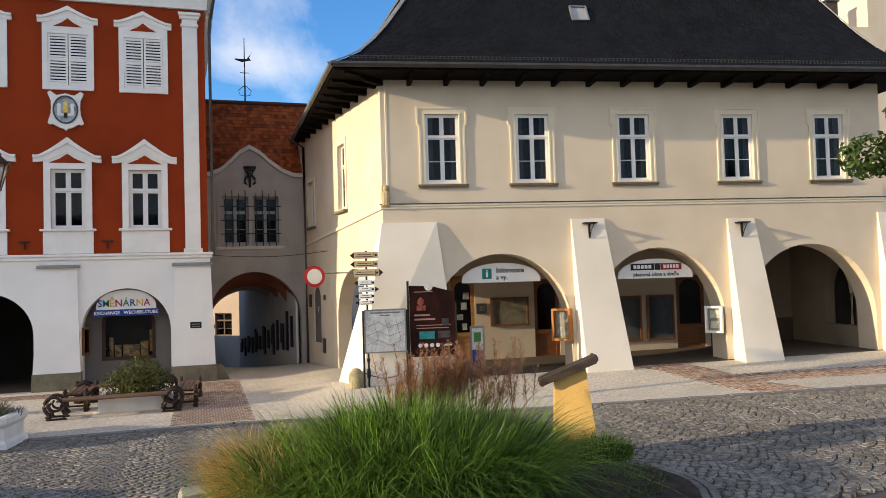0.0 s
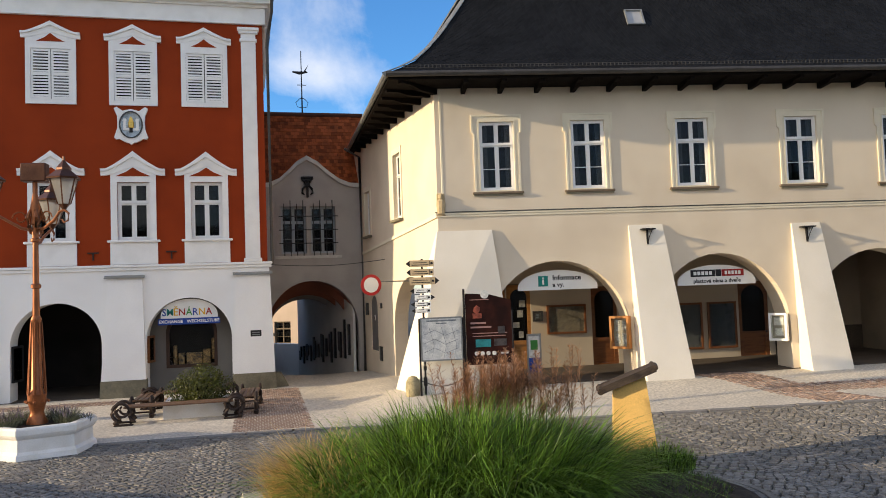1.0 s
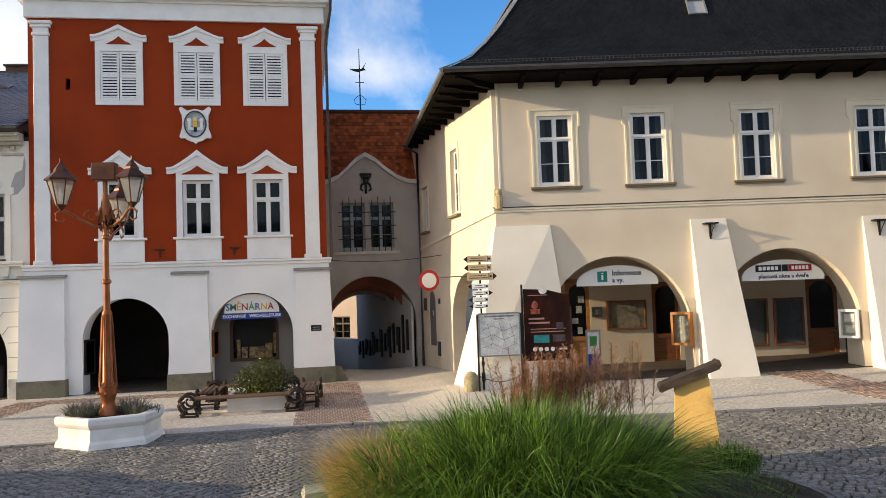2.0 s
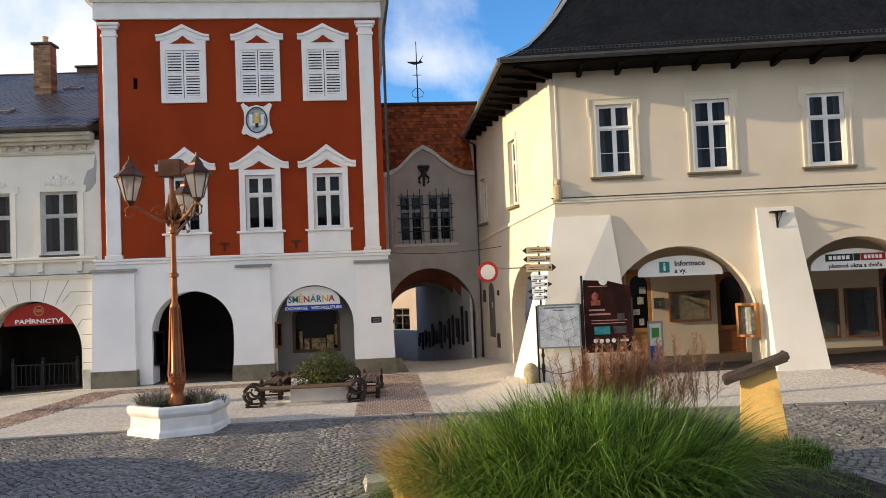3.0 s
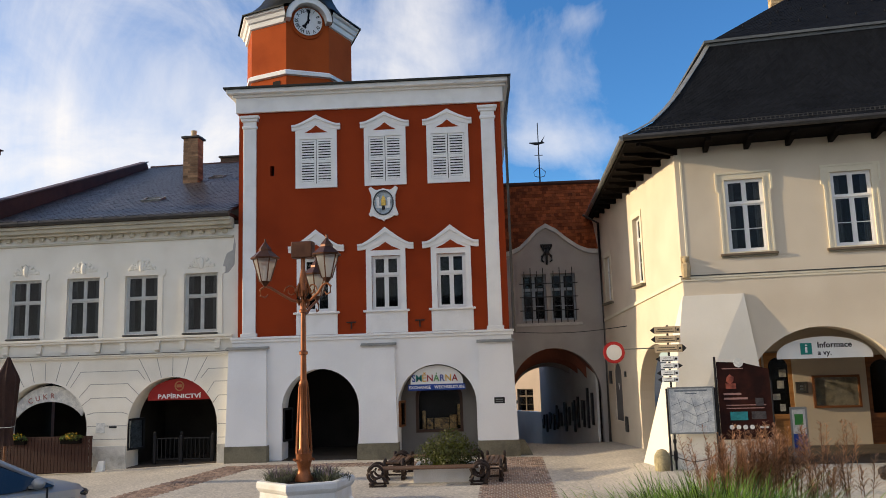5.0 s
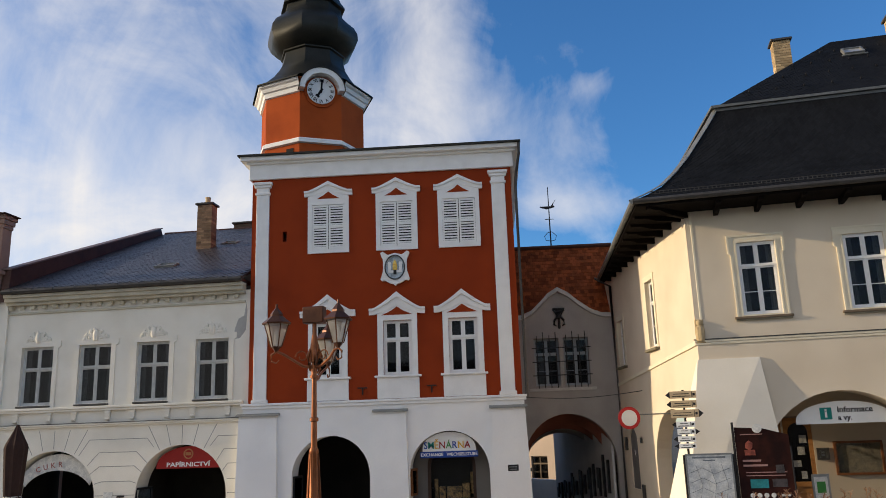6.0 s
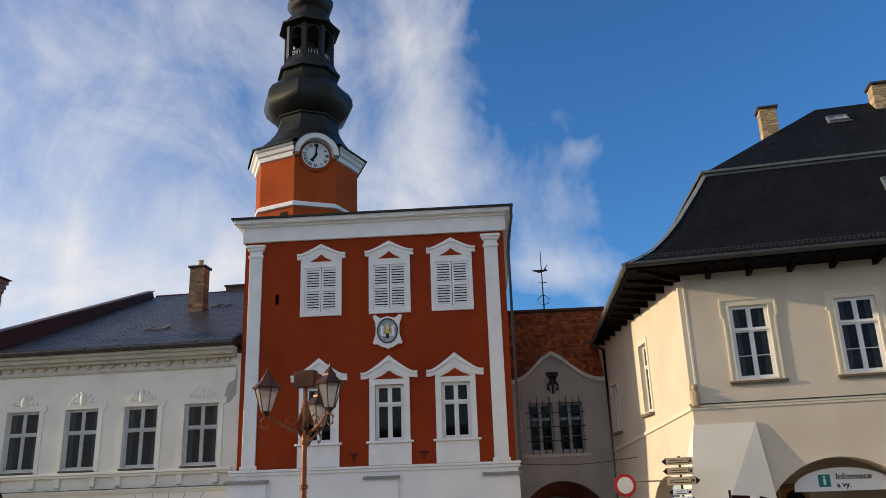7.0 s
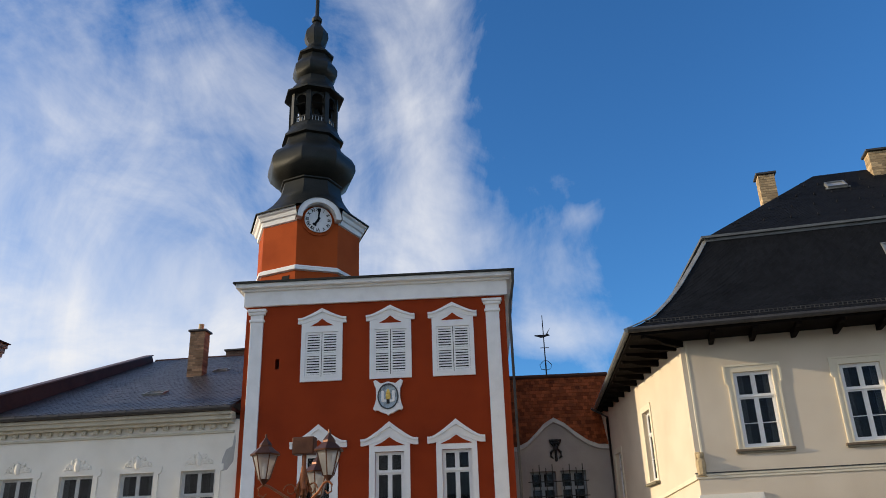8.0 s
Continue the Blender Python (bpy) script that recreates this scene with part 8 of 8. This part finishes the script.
def lay(name, point, nu, nv, material, parent, shape, lift, half_shift=True, seed=2, label=""):
    """Thin roof pieces on a surface given by point(u, v): they overlap and lift at their lower edge."""
    rng = np.random.default_rng(seed)
    vs, fs = [], []
    for j in range(nv):
        for i in range(nu):
            o = 0.5 if (half_shift and j % 2) else 0.0
            jz = rng.uniform(0, 0.006)
            quad = []
            for du, dv in shape:
                u, v = (i + 0.5 + o + du) / nu, (j + 0.5 + dv) / nv
                if u < 0 or u > 1.0 + 0.5 / nu or v < -0.02 or v > 1.02:
                    quad = None
                    break
                p, nrm = point(min(u, 1.0), min(max(v, 0.0), 1.0))
                quad.append((p + nrm * (lift * max(0.0, 0.5 - dv * 0.6) + 0.006 + jz), nrm))
            if not quad:
                continue
            b = len(vs)
            vs += [tuple(p) for p, _ in quad] + [tuple(p - nr * 0.012) for p, nr in quad]
            m = len(shape)
            fs.append(tuple(range(b, b + m)))
            fs += [(b + q, b + m + q, b + m + (q + 1) % m, b + (q + 1) % m) for q in range(m)]
    ob = raw(name, vs, fs, material, parent)
    ob["kind"] = "stuff"
    return tagged(ob, label) if label else ob


def front_slope(u, v):
    """A point of the swept front slope of the corner house."""
    s = v * (len(PROF) - 1)
    i = min(int(s), len(PROF) - 2)
    (o0, z0), (o1, z1) = PROF[i], PROF[i + 1]
    f = s - i
    o, z = o0 + (o1 - o0) * f, z0 + (z1 - z0) * f
    r = ring(o, z)
    p = Vector(r[0]).lerp(Vector(r[1]), u)
    dz, do = z1 - z0, o0 - o1
    return p, Vector((0, -dz, do)).normalized()


def flat_slope(a, b, c, d):
    a, b, c, d = Vector(a), Vector(b), Vector(c), Vector(d)
    nrm = (b - a).cross(d - a).normalized()
    return lambda u, v: (a.lerp(b, u).lerp(d.lerp(c, u), v), nrm)


DIAMOND = [(0.0, -0.95), (0.52, 0.0), (0.0, 0.95), (-0.52, 0.0)]
SQUARE = [(-0.485, -0.55), (0.485, -0.55), (0.485, 0.55), (-0.485, 0.55)]
lay("slating", front_slope, 104, 40, SLATE, house, DIAMOND, 0.010, label="dark diamond slates on the swept slope")
lo_r = ring(-1.36, 12.70)
lay("upper_slating", flat_slope(lo_r[0], lo_r[1], (10.4, 5.1, 16.1), (5.55, 5.1, 16.1)), 76, 38, SLATE, house, DIAMOND, 0.010, seed=3)
lay("roof_tiles", flat_slope((0.7, 0.35, 7.56), (5.6, 0.35, 7.56), (5.6, 2.5, 11.21), (0.7, 2.5, 11.21)), 27, 21, TILE, gate, SQUARE, 0.022, seed=5, label="red clay plain tiles in rows")
lay("slating", flat_slope((-8.72, -0.55, 8.37), (0.1, -0.55, 8.37), (0.1, RIDGE_Y, RIDGE_Z + 0.01), (-8.72, RIDGE_Y, RIDGE_Z + 0.01)), 30, 48, SLATE2, stucco, DIAMOND, 0.010, seed=6, label="grey diamond slates")
# snow stops on the upper slate slope
bm = B()
box(bm, -0.02, 0.02, -0.07, 0.02, 0.0, 0.07)
stop = mesh_of("snow_stop", bm, IRON)
us = flat_slope(lo_r[0], lo_r[1], (10.4, 5.1, 16.1), (5.55, 5.1, 16.1))
for j in range(4):
    for i in range(14):
        p, nrm = us((i + 0.5 * (j % 2) + 0.4) / 14.6, 0.18 + j * 0.2)
        link("snow_stop", stop, house, Matrix.Translation(p))
